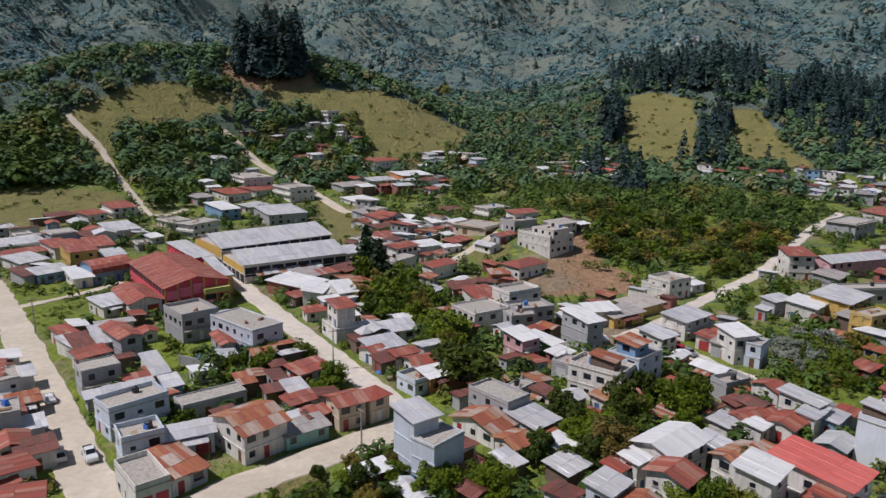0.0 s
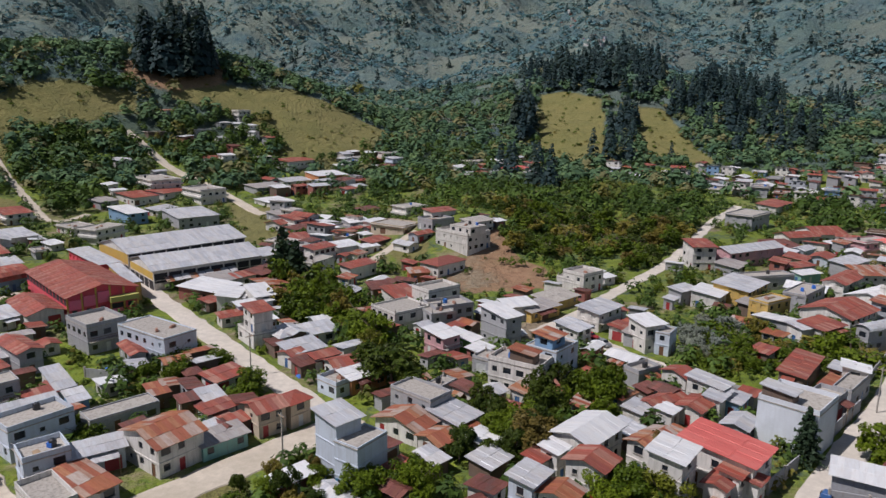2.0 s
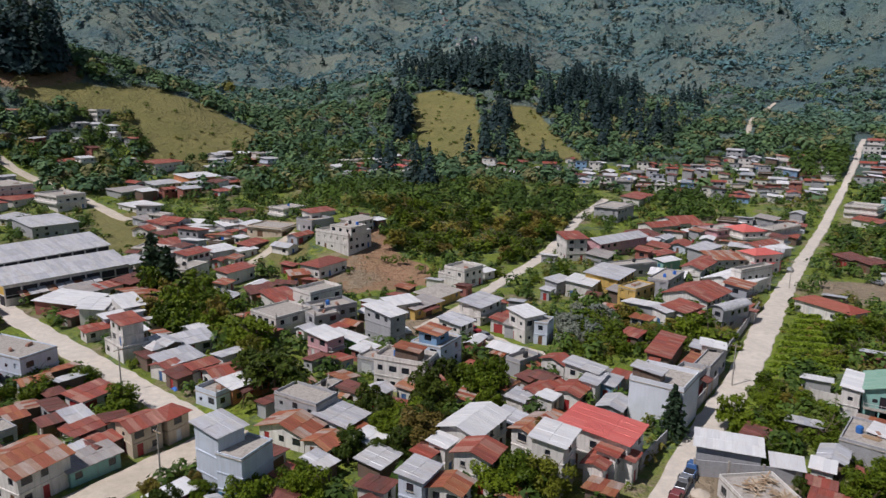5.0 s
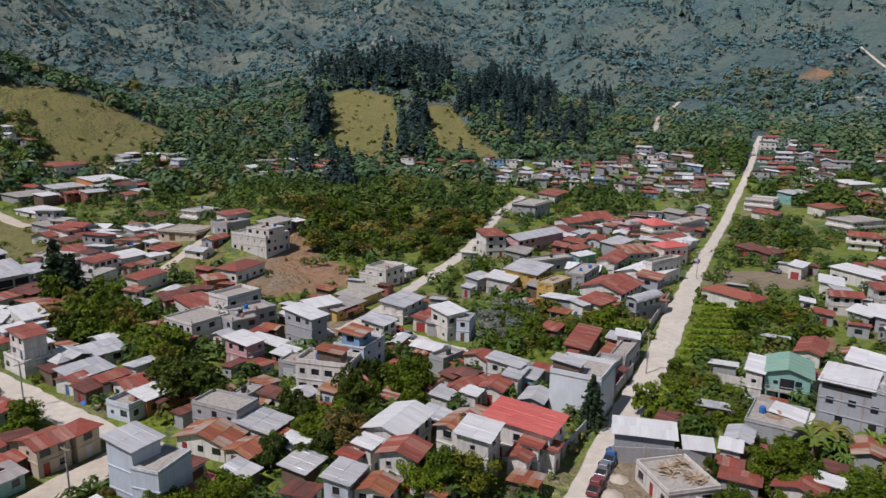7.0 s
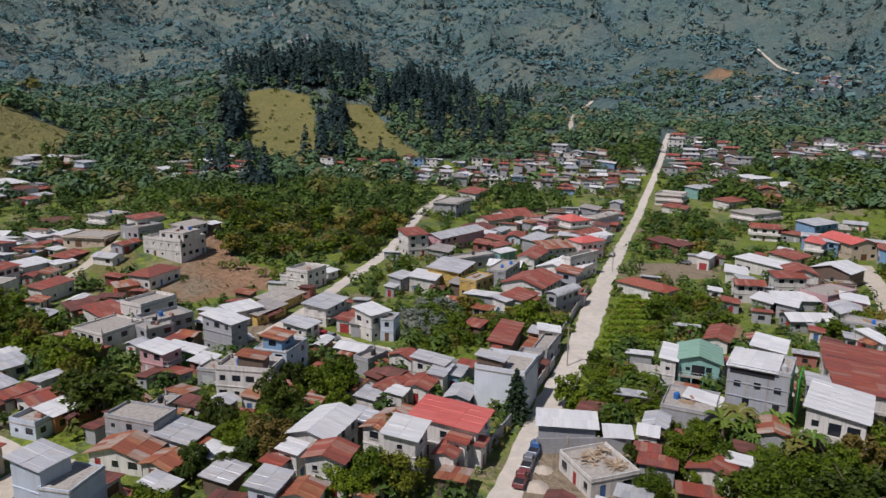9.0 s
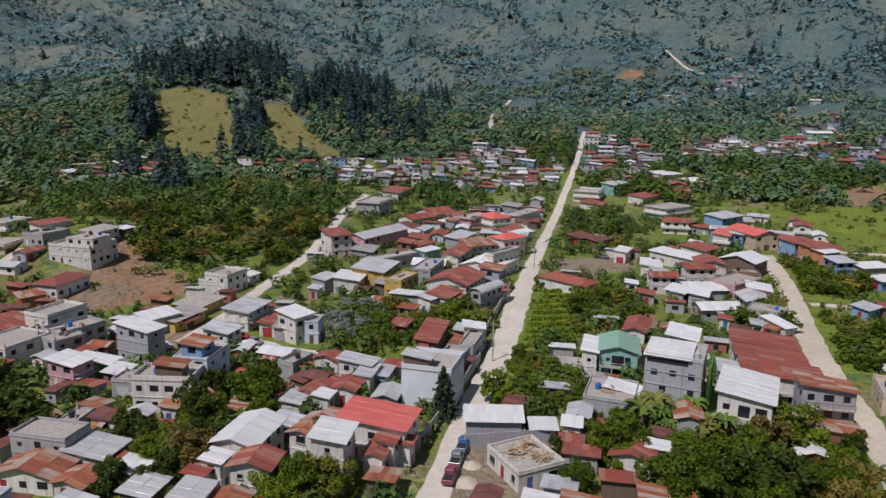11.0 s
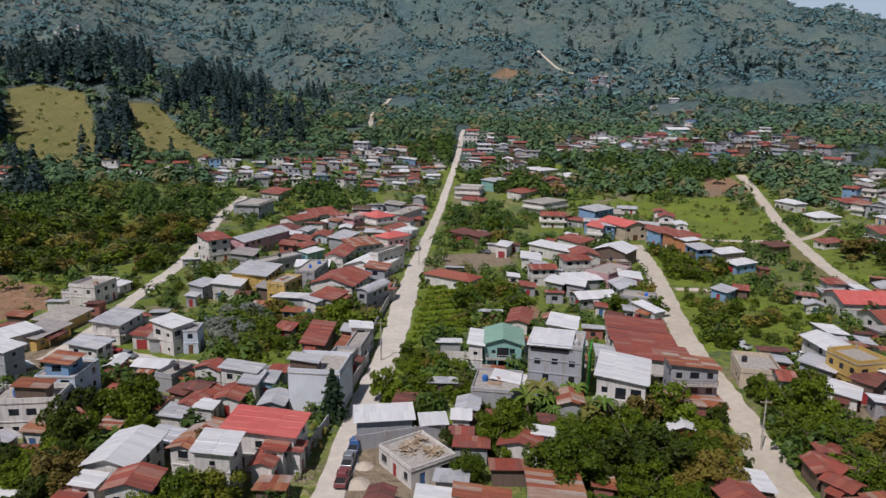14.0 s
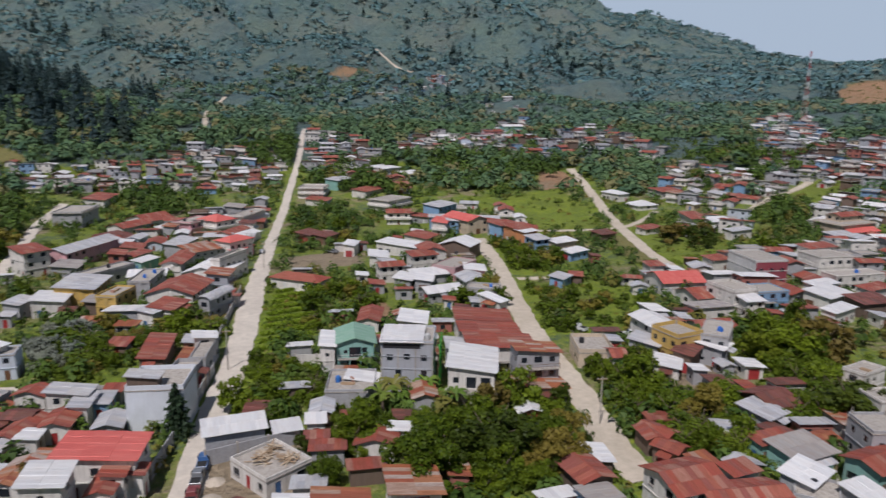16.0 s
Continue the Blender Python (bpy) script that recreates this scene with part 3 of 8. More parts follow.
def box_data(x0, x1, y0, y1, z0, z1, verts, faces):
    k = len(verts)
    verts += [(x0, y0, z0), (x1, y0, z0), (x1, y1, z0), (x0, y1, z0), (x0, y0, z1), (x1, y0, z1), (x1, y1, z1), (x0, y1, z1)]
    faces += [(k, k + 3, k + 2, k + 1), (k + 4, k + 5, k + 6, k + 7), (k, k + 1, k + 5, k + 4), (k + 1, k + 2, k + 6, k + 5), (k + 2, k + 3, k + 7, k + 6), (k + 3, k, k + 4, k + 7)]


def box_mesh(name, boxes, material):
    verts, faces = [], []
    for b in boxes:
        box_data(*b, verts, faces)
    return mesh_of(name, verts, faces, material)


def window_mesh(w, h, panes, glass):
    """One frame with a recessed light for each pane; in the plane x-z, facing -y."""
    bm = bmesh.new()
    front = [[bm.verts.new((-w / 2 + w * i / panes, 0, z)) for z in (0, h)] for i in range(panes + 1)]
    back = [[bm.verts.new((x, 0.1, z)) for z in (0, h)] for x in (-w / 2, w / 2)]
    lights = [bm.faces.new((front[i][0], front[i + 1][0], front[i + 1][1], front[i][1])) for i in range(panes)]
    bm.faces.new([v[0] for v in front][::-1] + [back[0][0], back[1][0]])
    bm.faces.new([v[1] for v in front] + [back[1][1], back[0][1]])
    bm.faces.new((front[0][1], back[0][1], back[0][0], front[0][0]))
    bm.faces.new((front[-1][0], back[1][0], back[1][1], front[-1][1]))
    bmesh.ops.inset_individual(bm, faces=lights, thickness=0.06, depth=-0.05)
    if glass:
        for f in lights:
            f.material_index = 1
    else:
        bmesh.ops.delete(bm, geom=lights, context="FACES_ONLY")
    me = bpy.data.meshes.new("window")
    bm.to_mesh(me)
    bm.free()
    me.materials.append(FRAME)
    me.materials.append(PANE)
    return me


def window_meshes(w, h, panes):
    return window_mesh(w, h, panes, False), box_mesh("pane", [(-w / 2 + 0.03, w / 2 - 0.03, 0.055, 0.07, 0.03, h - 0.03)], PANE), \
        box_mesh("sill", [(-w / 2 - 0.08, w / 2 + 0.08, -0.22, 0.0, -0.09, 0)], CONCRETE), window_mesh(w, h, panes, True)


def garage_mesh(material):
    """A ribbed shutter, one bent sheet."""
    zs = [(0.1 + 0.14 * k, 0.02 if k % 2 else -0.03) for k in range(16)]
    verts = [(x, y, z) for z, y in [(0.0, 0.02)] + zs + [(2.3, 0.02)] for x in (-1.2, 1.2)]
    return mesh_of("garage_door", verts, [(2 * k, 2 * k + 1, 2 * k + 3, 2 * k + 2) for k in range(17)], material)


WINDOW = {(w, h): window_meshes(w, h, 2 if w < 1.5 else 3) for w, h in ((1.1, 1.1), (1.6, 1.2), (0.8, 0.7))}
DOOR = [(box_mesh("door", [(-0.5, 0.5, 0.02, 0.10, 0, 2.05)], d), box_mesh("handle", [(0.34, 0.42, -0.05, 0.02, 1.0, 1.06)], FRAME)) for d in DOORS]
GARAGE = [garage_mesh(d) for d in (DOORS[0], DOORS[3], FRAME)]


def facade(verts, faces, o, u, n, length, base, storeys, step, openings):
    """One wall face from o along u, looking out along n, with real openings 0.2 m deep."""
    top = base + sum([step] * storeys)
    zs = sorted({base, top} | {z for s in openings for z in (s[2], s[3])})
    xs = sorted({0.0, length} | {x for s in openings for x in (s[0], s[1])})

    def P(x, z, d=0.0):
        return (o[0] + u[0] * x - n[0] * d, o[1] + u[1] * x - n[1] * d, z)
    for x0, x1 in zip(xs, xs[1:]):
        for z0, z1 in zip(zs, zs[1:]):
            if any(s[0] <= x0 and x1 <= s[1] and s[2] <= z0 and z1 <= s[3] for s in openings):
                continue
            k = len(verts)
            verts += [P(x0, z0), P(x1, z0), P(x1, z1), P(x0, z1)]
            faces.append((k, k + 1, k + 2, k + 3))
    for x0, x1, z0, z1 in openings:
        k = len(verts)
        verts += [P(x0, z0), P(x1, z0), P(x1, z1), P(x0, z1), P(x0, z0, 0.2), P(x1, z0, 0.2), P(x1, z1, 0.2), P(x0, z1, 0.2)]
        faces += [(k, k + 1, k + 5, k + 4), (k + 1, k + 2, k + 6, k + 5), (k + 2, k + 3, k + 7, k + 6), (k + 3, k, k + 4, k + 7), (k + 4, k + 5, k + 6, k + 7)]


def sheet(verts, faces, vals, p, u, v, lu, lv, seed, thick=0.07):
    """A slope laid with overlapping sheets: u along the eave, v up the slope. vals: how each sheet has aged."""
    rnd = random.Random(seed)
    p, u, v = Vector(p), Vector(u), Vector(v)
    w = u.cross(v).normalized()
    if w.z < 0:
        w = -w
    n = max(1, round(lu / 0.95))
    rows = 1 if lv < 4.2 else 2 if lv < 8.5 else 3 if lv < 14 else 4
    age = [[rnd.random() for i in range(n)] for j in range(rows)]
    lift = [[0.03 * (i % 2) + 0.04 * (j % 2) + rnd.uniform(0, 0.03) for i in range(n)] for j in range(rows)]
    ends = [rnd.uniform(-0.12, 0.05) for i in range(n)]
    k = len(verts)
    for j in range(rows):
        for t in (j * lv / rows + 0.01 * (j > 0), (j + 1) * lv / rows - 0.01 * (j < rows - 1)):
            for i in range(n):
                for s_ in (i * lu / n + 0.02 * (i > 0), (i + 1) * lu / n - 0.02 * (i < n - 1)):
                    verts.append(tuple(p + u * s_ + v * (t + ends[i] * (t == 0)) + w * (thick + lift[j][i])))
    m = 2 * n
    for a in range(2 * rows - 1):
        for b in range(m - 1):
            c = k + a * m + b
            faces.append((c, c + 1, c + m + 1, c + m))
            vals.append(age[a // 2][b // 2])
    low = len(verts)
    verts += [tuple(p + u * s_ + v * t) for s_, t in ((0, -0.05), (lu, -0.05), (lu, lv), (0, lv))]
    faces += [(low + 3, low + 2, low + 1, low), tuple([low, low + 1] + [k + m - 1 - i for i in range(m)]), tuple([low + 2, low + 3] + [k + (2 * rows - 1) * m + i for i in range(m)]),
              tuple([low + 3, low] + [k + a * m for a in range(2 * rows)]), tuple([low + 1, low + 2] + [k + a * m + m - 1 for a in range(2 * rows - 1, -1, -1)])]
    vals += [0.5] * 5


def orient(me):
    bm = bmesh.new()
    bm.from_mesh(me)
    bmesh.ops.recalc_face_normals(bm, faces=bm.faces)
    bm.to_mesh(me)
    bm.free()
    return me


def tank_mesh(material):
    bm = bmesh.new()
    prof = [(0.0, 0.0), (0.52, 0.0), (0.55, 0.06), (0.55, 0.95), (0.5, 1.05), (0.25, 1.18), (0.2, 1.25), (0.0, 1.25)]
    rings = [[bm.verts.new((r * math.cos(a * math.pi / 6), r * math.sin(a * math.pi / 6), z)) for a in range(12)] for r, z in prof[1:-1]]
    for A, B in zip(rings, rings[1:]):
        for k in range(12):
            bm.faces.new((A[k], A[(k + 1) % 12], B[(k + 1) % 12], B[k]))
    bm.faces.new(rings[-1])
    bm.faces.new(rings[0][::-1])
    me = bpy.data.meshes.new("water_tank")
    bm.to_mesh(me)
    bm.free()
    me.materials.append(material)
    return me


TANK = [tank_mesh(t) for t in TANKS]
TANK_PALE = tank_mesh(FRAME)
COLUMN = box_mesh("column", [(-0.14, 0.14, -0.14, 0.14, 0, 0.9)] + [(a - 0.012, a + 0.012, b - 0.012, b + 0.012, 0.9, 1.5) for a in (-0.09, 0.09) for b in (-0.09, 0.09)], CONCRETE)
CLUTTERS = [box_mesh("clutter", [(-0.7, 0.7, -0.3, 0.3, 0, 0.35), (-0.5, 0.6, -0.25, 0.2, 0.35, 0.6)], CLUTTER[0]),
            box_mesh("clutter", [(-1.3, 1.3, -0.5, -0.3, 0, 0.2), (-1.2, 1.4, -0.2, 0.05, 0, 0.15), (-1.1, 1.2, 0.1, 0.4, 0, 0.25), (-1, 1.1, -0.3, 0.1, 0.2, 0.35)], CLUTTER[1]),
            box_mesh("clutter", [(-0.5, 0.5, -0.4, 0.4, 0, 0.7), (-0.35, 0.4, -0.3, 0.3, 0.7, 0.95)], CLUTTER[2])]


def balcony(base, at, a, b, z, wall):
    """A slab with a railing, along the face whose start is at."""
    part("balcony", box_mesh("balcony", [(a, b, -1.1, -0.002, z - 0.16, z)], CONCRETE), base, at)
    n = max(2, round((b - a) / 0.9))
    bars = [(a + (b - a - 0.05) * k / n, a + (b - a - 0.05) * k / n + 0.05, -1.08, -1.03, z + 0.001, z + 0.9) for k in range(n + 1)]
    bars += [(a, b, -1.09, -1.02, z + 0.9, z + 0.97), (a, b, -1.075, -1.035, z + 0.45, z + 0.49), (a, a + 0.05, -1.02, -0.01, z + 0.9, z + 0.97), (b - 0.05, b, -1.02, -0.01, z + 0.9, z + 0.97)]
    part("railing", box_mesh("railing", bars, FRAME if wall in "WPL" else STEEL), base, at)


def house(x, y, yaw, length, depth, height, shape, roof, wall, kind="house", windows=None, on_roof=False, ledges=True):
    """A house whose long face along its own x looks along -y. shape: f flat, s lean-to, a and b gables, h hip, v vault."""
    global JOIN
    if JOIN is None and kind == "house" and windows is None and math.hypot(x, y) > 232:
        JOIN = FAR_PIECES
        house(x, y, yaw, length, depth, height, shape, roof, wall)
        JOIN = None
        return None
    if JOIN is not None and length > 12:
        length, depth, height = length * 0.82, depth * 0.82, min(height * 0.92, 6.2)
    rnd = random.Random(int(x * 31 + y * 17 + length * 7))
    m = pose(0, 0, 0, 0, 0, yaw)
    corners = [(m @ Vector((sx * length / 2, sy * depth / 2, 0))) for sx in (-1, 1) for sy in (-1, 1)]
    gz = [float(ground(x + c.x, y + c.y)) for c in corners]
    floor = max(min(gz), sum(gz) / 4 - 1.0)
    if on_roof:
        floor = TOPS[-1]
    TOPS.append(floor + height + 0.16)
    HOUSES.append((x, y, math.hypot(length, depth) / 2))
    PLOTS.append((x, y, radians(yaw), length / 2, depth / 2))
    storeys = max(1, round(height / 2.85))
    step = height / storeys
    word = {1: "one-storey", 2: "two-storey", 3: "three-storey", 4: "four-storey"}.get(storeys, "tall")
    label = f"{word} {WALL_WORDS[wall]} {kind} with a {ROOF_WORDS[roof]}"
    base = pose(x, y, floor, 0, 0, yaw)
    if JOIN is None:
        base = new(kind.replace(" ", "_"))
        base.matrix_basis = pose(x, y, floor, 0, 0, yaw)
        tagged(base, label, kind, group="houses of the town")
    far = math.hypot(x, y) > 260
    deep = 0.0 if on_roof else min(gz) - floor - 0.8
    inset = 0.0 if shape == "f" else min(0.35, 0.06 * min(length, depth))
    L, D = length - 2 * inset, depth - 2 * inset
    verts, faces = [], []
    spots = []
    sides = [((-L / 2, -D / 2), (1, 0), (0, -1), L), ((L / 2, -D / 2), (0, 1), (1, 0), D), ((L / 2, D / 2), (-1, 0), (0, 1), L), ((-L / 2, D / 2), (0, -1), (-1, 0), D)]
    for s, (o, u, n, ln) in enumerate(sides):
        opens = []
        wn = m.to_3x3() @ Vector((n[0], n[1], 0))
        seen = wn.x * -x + wn.y * -y > 0
        bay = rnd.uniform(2.2, 3.1) if not far else 3.2
        bays = max(1, int(ln / bay)) if ln > 2.4 else 0
        door_at = rnd.randrange(bays) if bays else -1
        for f in range(storeys):
            if not seen and not (f == 0 and rnd.random() < 0.2):
                continue
            if wall == "G" and rnd.random() < 0.35 and s % 2 or windows == 0:
                continue
            for k in range(bays):
                cx = ln * (k + 0.5) / bays
                w, h = rnd.choice([(1.1, 1.1), (1.6, 1.2), (1.6, 1.2), (1.1, 1.1), (0.8, 0.7)])
                if ln / bays < w + 0.5:
                    w, h = 0.8, 0.7
                if f == 0 and k == door_at and height > 2.5 and s in (0, 1, 3):
                    if ln / bays > 3.0 and rnd.random() < 0.35 and height / storeys > 2.6:
                        opens.append((cx - 1.2, cx + 1.2, 0.0, 2.3))
                        spots.append((s, cx, 0.0, "garage", None))
                    else:
                        opens.append((cx - 0.5, cx + 0.5, 0.0, 2.05))
                        spots.append((s, cx, 0.0, "door", None))
                elif rnd.random() < (windows or (0.93 if storeys > 1 else 0.7)) and wall != "M":
                    z = f * step + (0.95 if step > 2.4 else 0.7)
                    if z + h < (f + 1) * step - 0.1:
                        opens.append((cx - w / 2, cx + w / 2, z, z + h))
                        spots.append((s, cx, z, "window", (w, h)))
        vv, ff = [], []
        facade(vv, ff, o, u, n, ln, 0.0, storeys, step, opens)
        k0 = len(verts)
        verts += vv
        faces += [tuple(k0 + i for i in f) for f in ff]
        k0 = len(verts)
        a, b = (o[0], o[1]), (o[0] + u[0] * ln, o[1] + u[1] * ln)
        if not on_roof:
            verts += [(*a, deep), (*b, deep), (*b, 0), (*a, 0)]
            faces.append((k0, k0 + 1, k0 + 2, k0 + 3))
    # the roof and what closes the walls under it
    rv, rf, ra, slopes = [], [], [], []
    hx, hy = length / 2 + 0.25, depth / 2 + 0.25
    if shape == "f":
        k0 = len(verts)
        verts += [(-L / 2, -D / 2, height), (L / 2, -D / 2, height), (L / 2, D / 2, height), (-L / 2, D / 2, height)]
        rim = rnd.choice([0.25, 0.45, 0.8])
        eave = 0.7 if far else 0.1
        slab = [(-L / 2 - eave, L / 2 + eave, -D / 2 - eave, D / 2 + eave, height + 0.003, height + 0.16)]
        para = [(-L / 2, L / 2, -D / 2, -D / 2 + 0.15), (-L / 2, L / 2, D / 2 - 0.15, D / 2), (-L / 2, -L / 2 + 0.15, -D / 2 + 0.15, D / 2 - 0.15), (L / 2 - 0.15, L / 2, -D / 2 + 0.15, D / 2 - 0.15)]
        part("roof", box_mesh("roof", slab, CONCRETE), base)
        part("parapet", box_mesh("parapet", [(*q, height + 0.163, height + 0.16 + rim) for q in para], WALLS[wall]), base)
        if windows is None and (not far or rnd.random() < 0.4):
            if rnd.random() < 0.55:
                for sx in (-1, 1):
                    for sy in (-1, 1):
                        if rnd.random() < 0.7:
                            part("column", COLUMN, base, pose(sx * (L / 2 - 0.4), sy * (D / 2 - 0.4), height + 0.16))
            if rnd.random() < 0.35 and min(L, D) > 3:
                part("water_tank", TANK[rnd.random() < 0.15], base, pose(rnd.uniform(-0.3, 0.3) * L, rnd.uniform(0, 0.3) * D, height + 0.16))
            for k in range(rnd.randrange(3)):
                if min(L, D) > 4:
                    part("clutter", rnd.choice(CLUTTERS), base, pose(rnd.uniform(-0.3, 0.3) * L, rnd.uniform(-0.3, 0.1) * D, height + 0.162, 0, 0, rnd.uniform(0, 90)))
    elif shape == "s":
        rise = min(0.10 * depth, 0.9)
        ang = math.atan2(rise, depth)
        slopes.append((len(rv), len(rf)))
        sheet(rv, rf, ra, (-hx, -hy, height + 0.02), (1, 0, 0), (0, math.cos(ang), math.sin(ang)), 2 * hx, 2 * hy / math.cos(ang), x + y)
        k0 = len(verts)
        za, zb = height, height + rise * (D / depth)
        verts += [(-L / 2, -D / 2, za), (L / 2, -D / 2, za), (L / 2, D / 2, za), (-L / 2, D / 2, za), (L / 2, D / 2, zb), (-L / 2, D / 2, zb)]
        faces += [(k0 + 1, k0 + 2, k0 + 4), (k0, k0 + 5, k0 + 3), (k0 + 2, k0 + 3, k0 + 5, k0 + 4)]
    elif shape in "ab":
        span, run = (length, depth) if shape == "a" else (depth, length)
        rise = span * 0.5 * (0.30 if span < 14 else 0.24)
        ang = math.atan2(rise, span / 2)
        slope = (span / 2 + 0.25) / math.cos(ang)
        drop = 0.25 * math.tan(ang)
        c, s_ = math.cos(ang), math.sin(ang)
        k0 = len(verts)
        if shape == "b":
            slopes.append((len(rv), len(rf)))
            sheet(rv, rf, ra, (-hx, -hy, height - drop + 0.02), (1, 0, 0), (0, c, s_), 2 * hx, slope, x)
            slopes.append((len(rv), len(rf)))
            sheet(rv, rf, ra, (hx, hy, height - drop + 0.02), (-1, 0, 0), (0, -c, s_), 2 * hx, slope, y)
            top = height + rise * D / depth
            verts += [(-L / 2, -D / 2, height), (-L / 2, D / 2, height), (-L / 2, 0, top), (L / 2, -D / 2, height), (L / 2, D / 2, height), (L / 2, 0, top)]
        else:
            slopes.append((len(rv), len(rf)))
            sheet(rv, rf, ra, (hx, -hy, height - drop + 0.02), (0, 1, 0), (-c, 0, s_), 2 * hy, slope, x)
            slopes.append((len(rv), len(rf)))
            sheet(rv, rf, ra, (-hx, hy, height - drop + 0.02), (0, -1, 0), (c, 0, s_), 2 * hy, slope, y)
            top = height + rise * L / length
            verts += [(-L / 2, -D / 2, height), (L / 2, -D / 2, height), (0, -D / 2, top), (-L / 2, D / 2, height), (L / 2, D / 2, height), (0, D / 2, top)]
        faces += [(k0, k0 + 1, k0 + 2), (k0 + 3, k0 + 4, k0 + 5)]
        cap = 0.14
        if shape == "b":
            ridge = [(-hx, hx, -cap, cap, height + rise + 0.03, height + rise + 0.11)]
        else:
            ridge = [(-cap, cap, -hy, hy, height + rise + 0.03, height + rise + 0.11)]
        part("ridge_cap", box_mesh("ridge_cap", ridge, ROOFS[roof]), base)
    elif shape == "h":
        rise = min(length, depth) * 0.5 * 0.38
        e = height - 0.05
        if length >= depth:
            r0, r1 = (-(length - depth) / 2, 0, e + rise), ((length - depth) / 2 + 0.01, 0, e + rise)
        else:
            r0, r1 = (0, -(depth - length) / 2, e + rise), (0, (depth - length) / 2 + 0.01, e + rise)
        q = [(-hx, -hy, e), (hx, -hy, e), (hx, hy, e), (-hx, hy, e), r0, r1]
        fs = [(0, 1, 5, 4), (1, 2, 5), (2, 3, 4, 5), (3, 0, 4)] if length >= depth else [(0, 1, 4), (1, 2, 5, 4), (2, 3, 5), (3, 0, 4, 5)]
        for f in fs:
            slopes.append((len(rv), len(rf)))
            k = len(rv)
            rv += [q[i] for i in f] + [(q[i][0], q[i][1], q[i][2] - 0.09) for i in f]
            n = len(f)
            ra += [rnd.random()] * (n + 2)
            rf += [tuple(range(k, k + n)), tuple(range(k + 2 * n - 1, k + n - 1, -1))] + [(k + i, k + n + i, k + n + (i + 1) % n, k + (i + 1) % n) for i in range(n)]
    else:
        rise = depth * 0.28
        n = 8
        for k in range(n):
            a0, a1 = math.pi * k / n, math.pi * (k + 1) / n
            p0, p1 = Vector((-hx, -hy * math.cos(a0), height + rise * math.sin(a0))), Vector((-hx, -hy * math.cos(a1), height + rise * math.sin(a1)))
            slopes.append((len(rv), len(rf)))
            sheet(rv, rf, ra, p0, (1, 0, 0), (p1 - p0).normalized(), 2 * hx, (p1 - p0).length + 0.05, x + k)
        for sx in (-1, 1):
            k0 = len(verts)
            verts += [(sx * L / 2, -D / 2 * math.cos(math.pi * k / n), height + rise * 0.97 * math.sin(math.pi * k / n)) for k in range(n + 1)]
            faces.append(tuple(range(k0, k0 + n + 1)))
    wm = mesh_of("wall", verts, faces, WALLS[wall])
    part("wall", wm, base)
    cuts = slopes + [(len(rv), len(rf))]
    for (v0, f0), (v1, f1) in zip(cuts, cuts[1:]):
        rm = mesh_of("roof", rv[v0:v1], [tuple(i - v0 for i in f) for f in rf[f0:f1]], ROOFS[roof])
        rm.attributes.new("sheet", "FLOAT", "FACE").data.foreach_set("value", ra[f0:f1])
        part("roof" if len(cuts) == 2 else "roof_slope", orient(rm), base)
    if storeys > 1 and ledges and not far:
        for f in range(1, storeys):
            part("ledge", box_mesh("ledge", [(-L / 2 - 0.12, L / 2 + 0.12, -D / 2 - 0.12, -D / 2 - 0.001, f * step - 0.12, f * step + 0.06), (-L / 2 - 0.12, -L / 2 - 0.001, -D / 2, D / 2, f * step - 0.12, f * step + 0.06),
                                             (L / 2 + 0.001, L / 2 + 0.12, -D / 2, D / 2, f * step - 0.12, f * step + 0.06)], WALLS[wall]), base)
    if storeys > 1 and far and wall in "WLPEX":
        z = step * (storeys - 1)
        part("gallery", box_mesh("gallery", [(-L / 2 - 0.9, L / 2 + 0.9, -D / 2 - 0.9, -D / 2 - 0.001, z - 0.1, z + 0.75), (-L / 2 - 0.9, -L / 2 - 0.001, -D / 2, D / 2, z - 0.1, z + 0.75)], WALLS[wall]), base)
    turn = {0: 0, 1: 90, 2: 180, 3: 270}
    near = math.hypot(x, y)
    if near < 210 and windows is None and kind == "house" and not on_roof:
        for s in (0, 3, 1):
            o, u, n, ln = sides[s]
            wn = m.to_3x3() @ Vector((n[0], n[1], 0))
            if ln < 4 or wn.x * -x + wn.y * -y < 0.2 * near:
                continue
            at = pose(o[0], o[1], 0, 0, 0, turn[s])
            if storeys > 1 and wall != "M" and rnd.random() < 0.45:
                a, b = (0.2, ln - 0.2) if rnd.random() < 0.6 else (0.2, ln * 0.55)
                balcony(base, at, a, b, step * rnd.randrange(1, storeys), wall)
            elif storeys == 1 and rnd.random() < 0.4 and height > 2.5:
                a = rnd.uniform(0.1, 0.35) * ln
                av, af, aa = [], [], []
                ang = radians(14)
                sheet(av, af, aa, (a, -1.7, height - 0.75), (1, 0, 0), (0, math.cos(ang), math.sin(ang)), ln * 0.55, 1.72, x)
                am = mesh_of("awning", av, af, ROOFS[rnd.choice("rzod")])
                am.attributes.new("sheet", "FLOAT", "FACE").data.foreach_set("value", aa)
                aw = part("awning", orient(am), base, at)
                for q in (a + 0.1, a + ln * 0.55 - 0.1):
                    part("post", box_mesh("post", [(q - 0.05, q + 0.05, -1.6, -1.5, -0.6, height - 0.72)], CLUTTER[1]), base, at)
            break
    made = 0
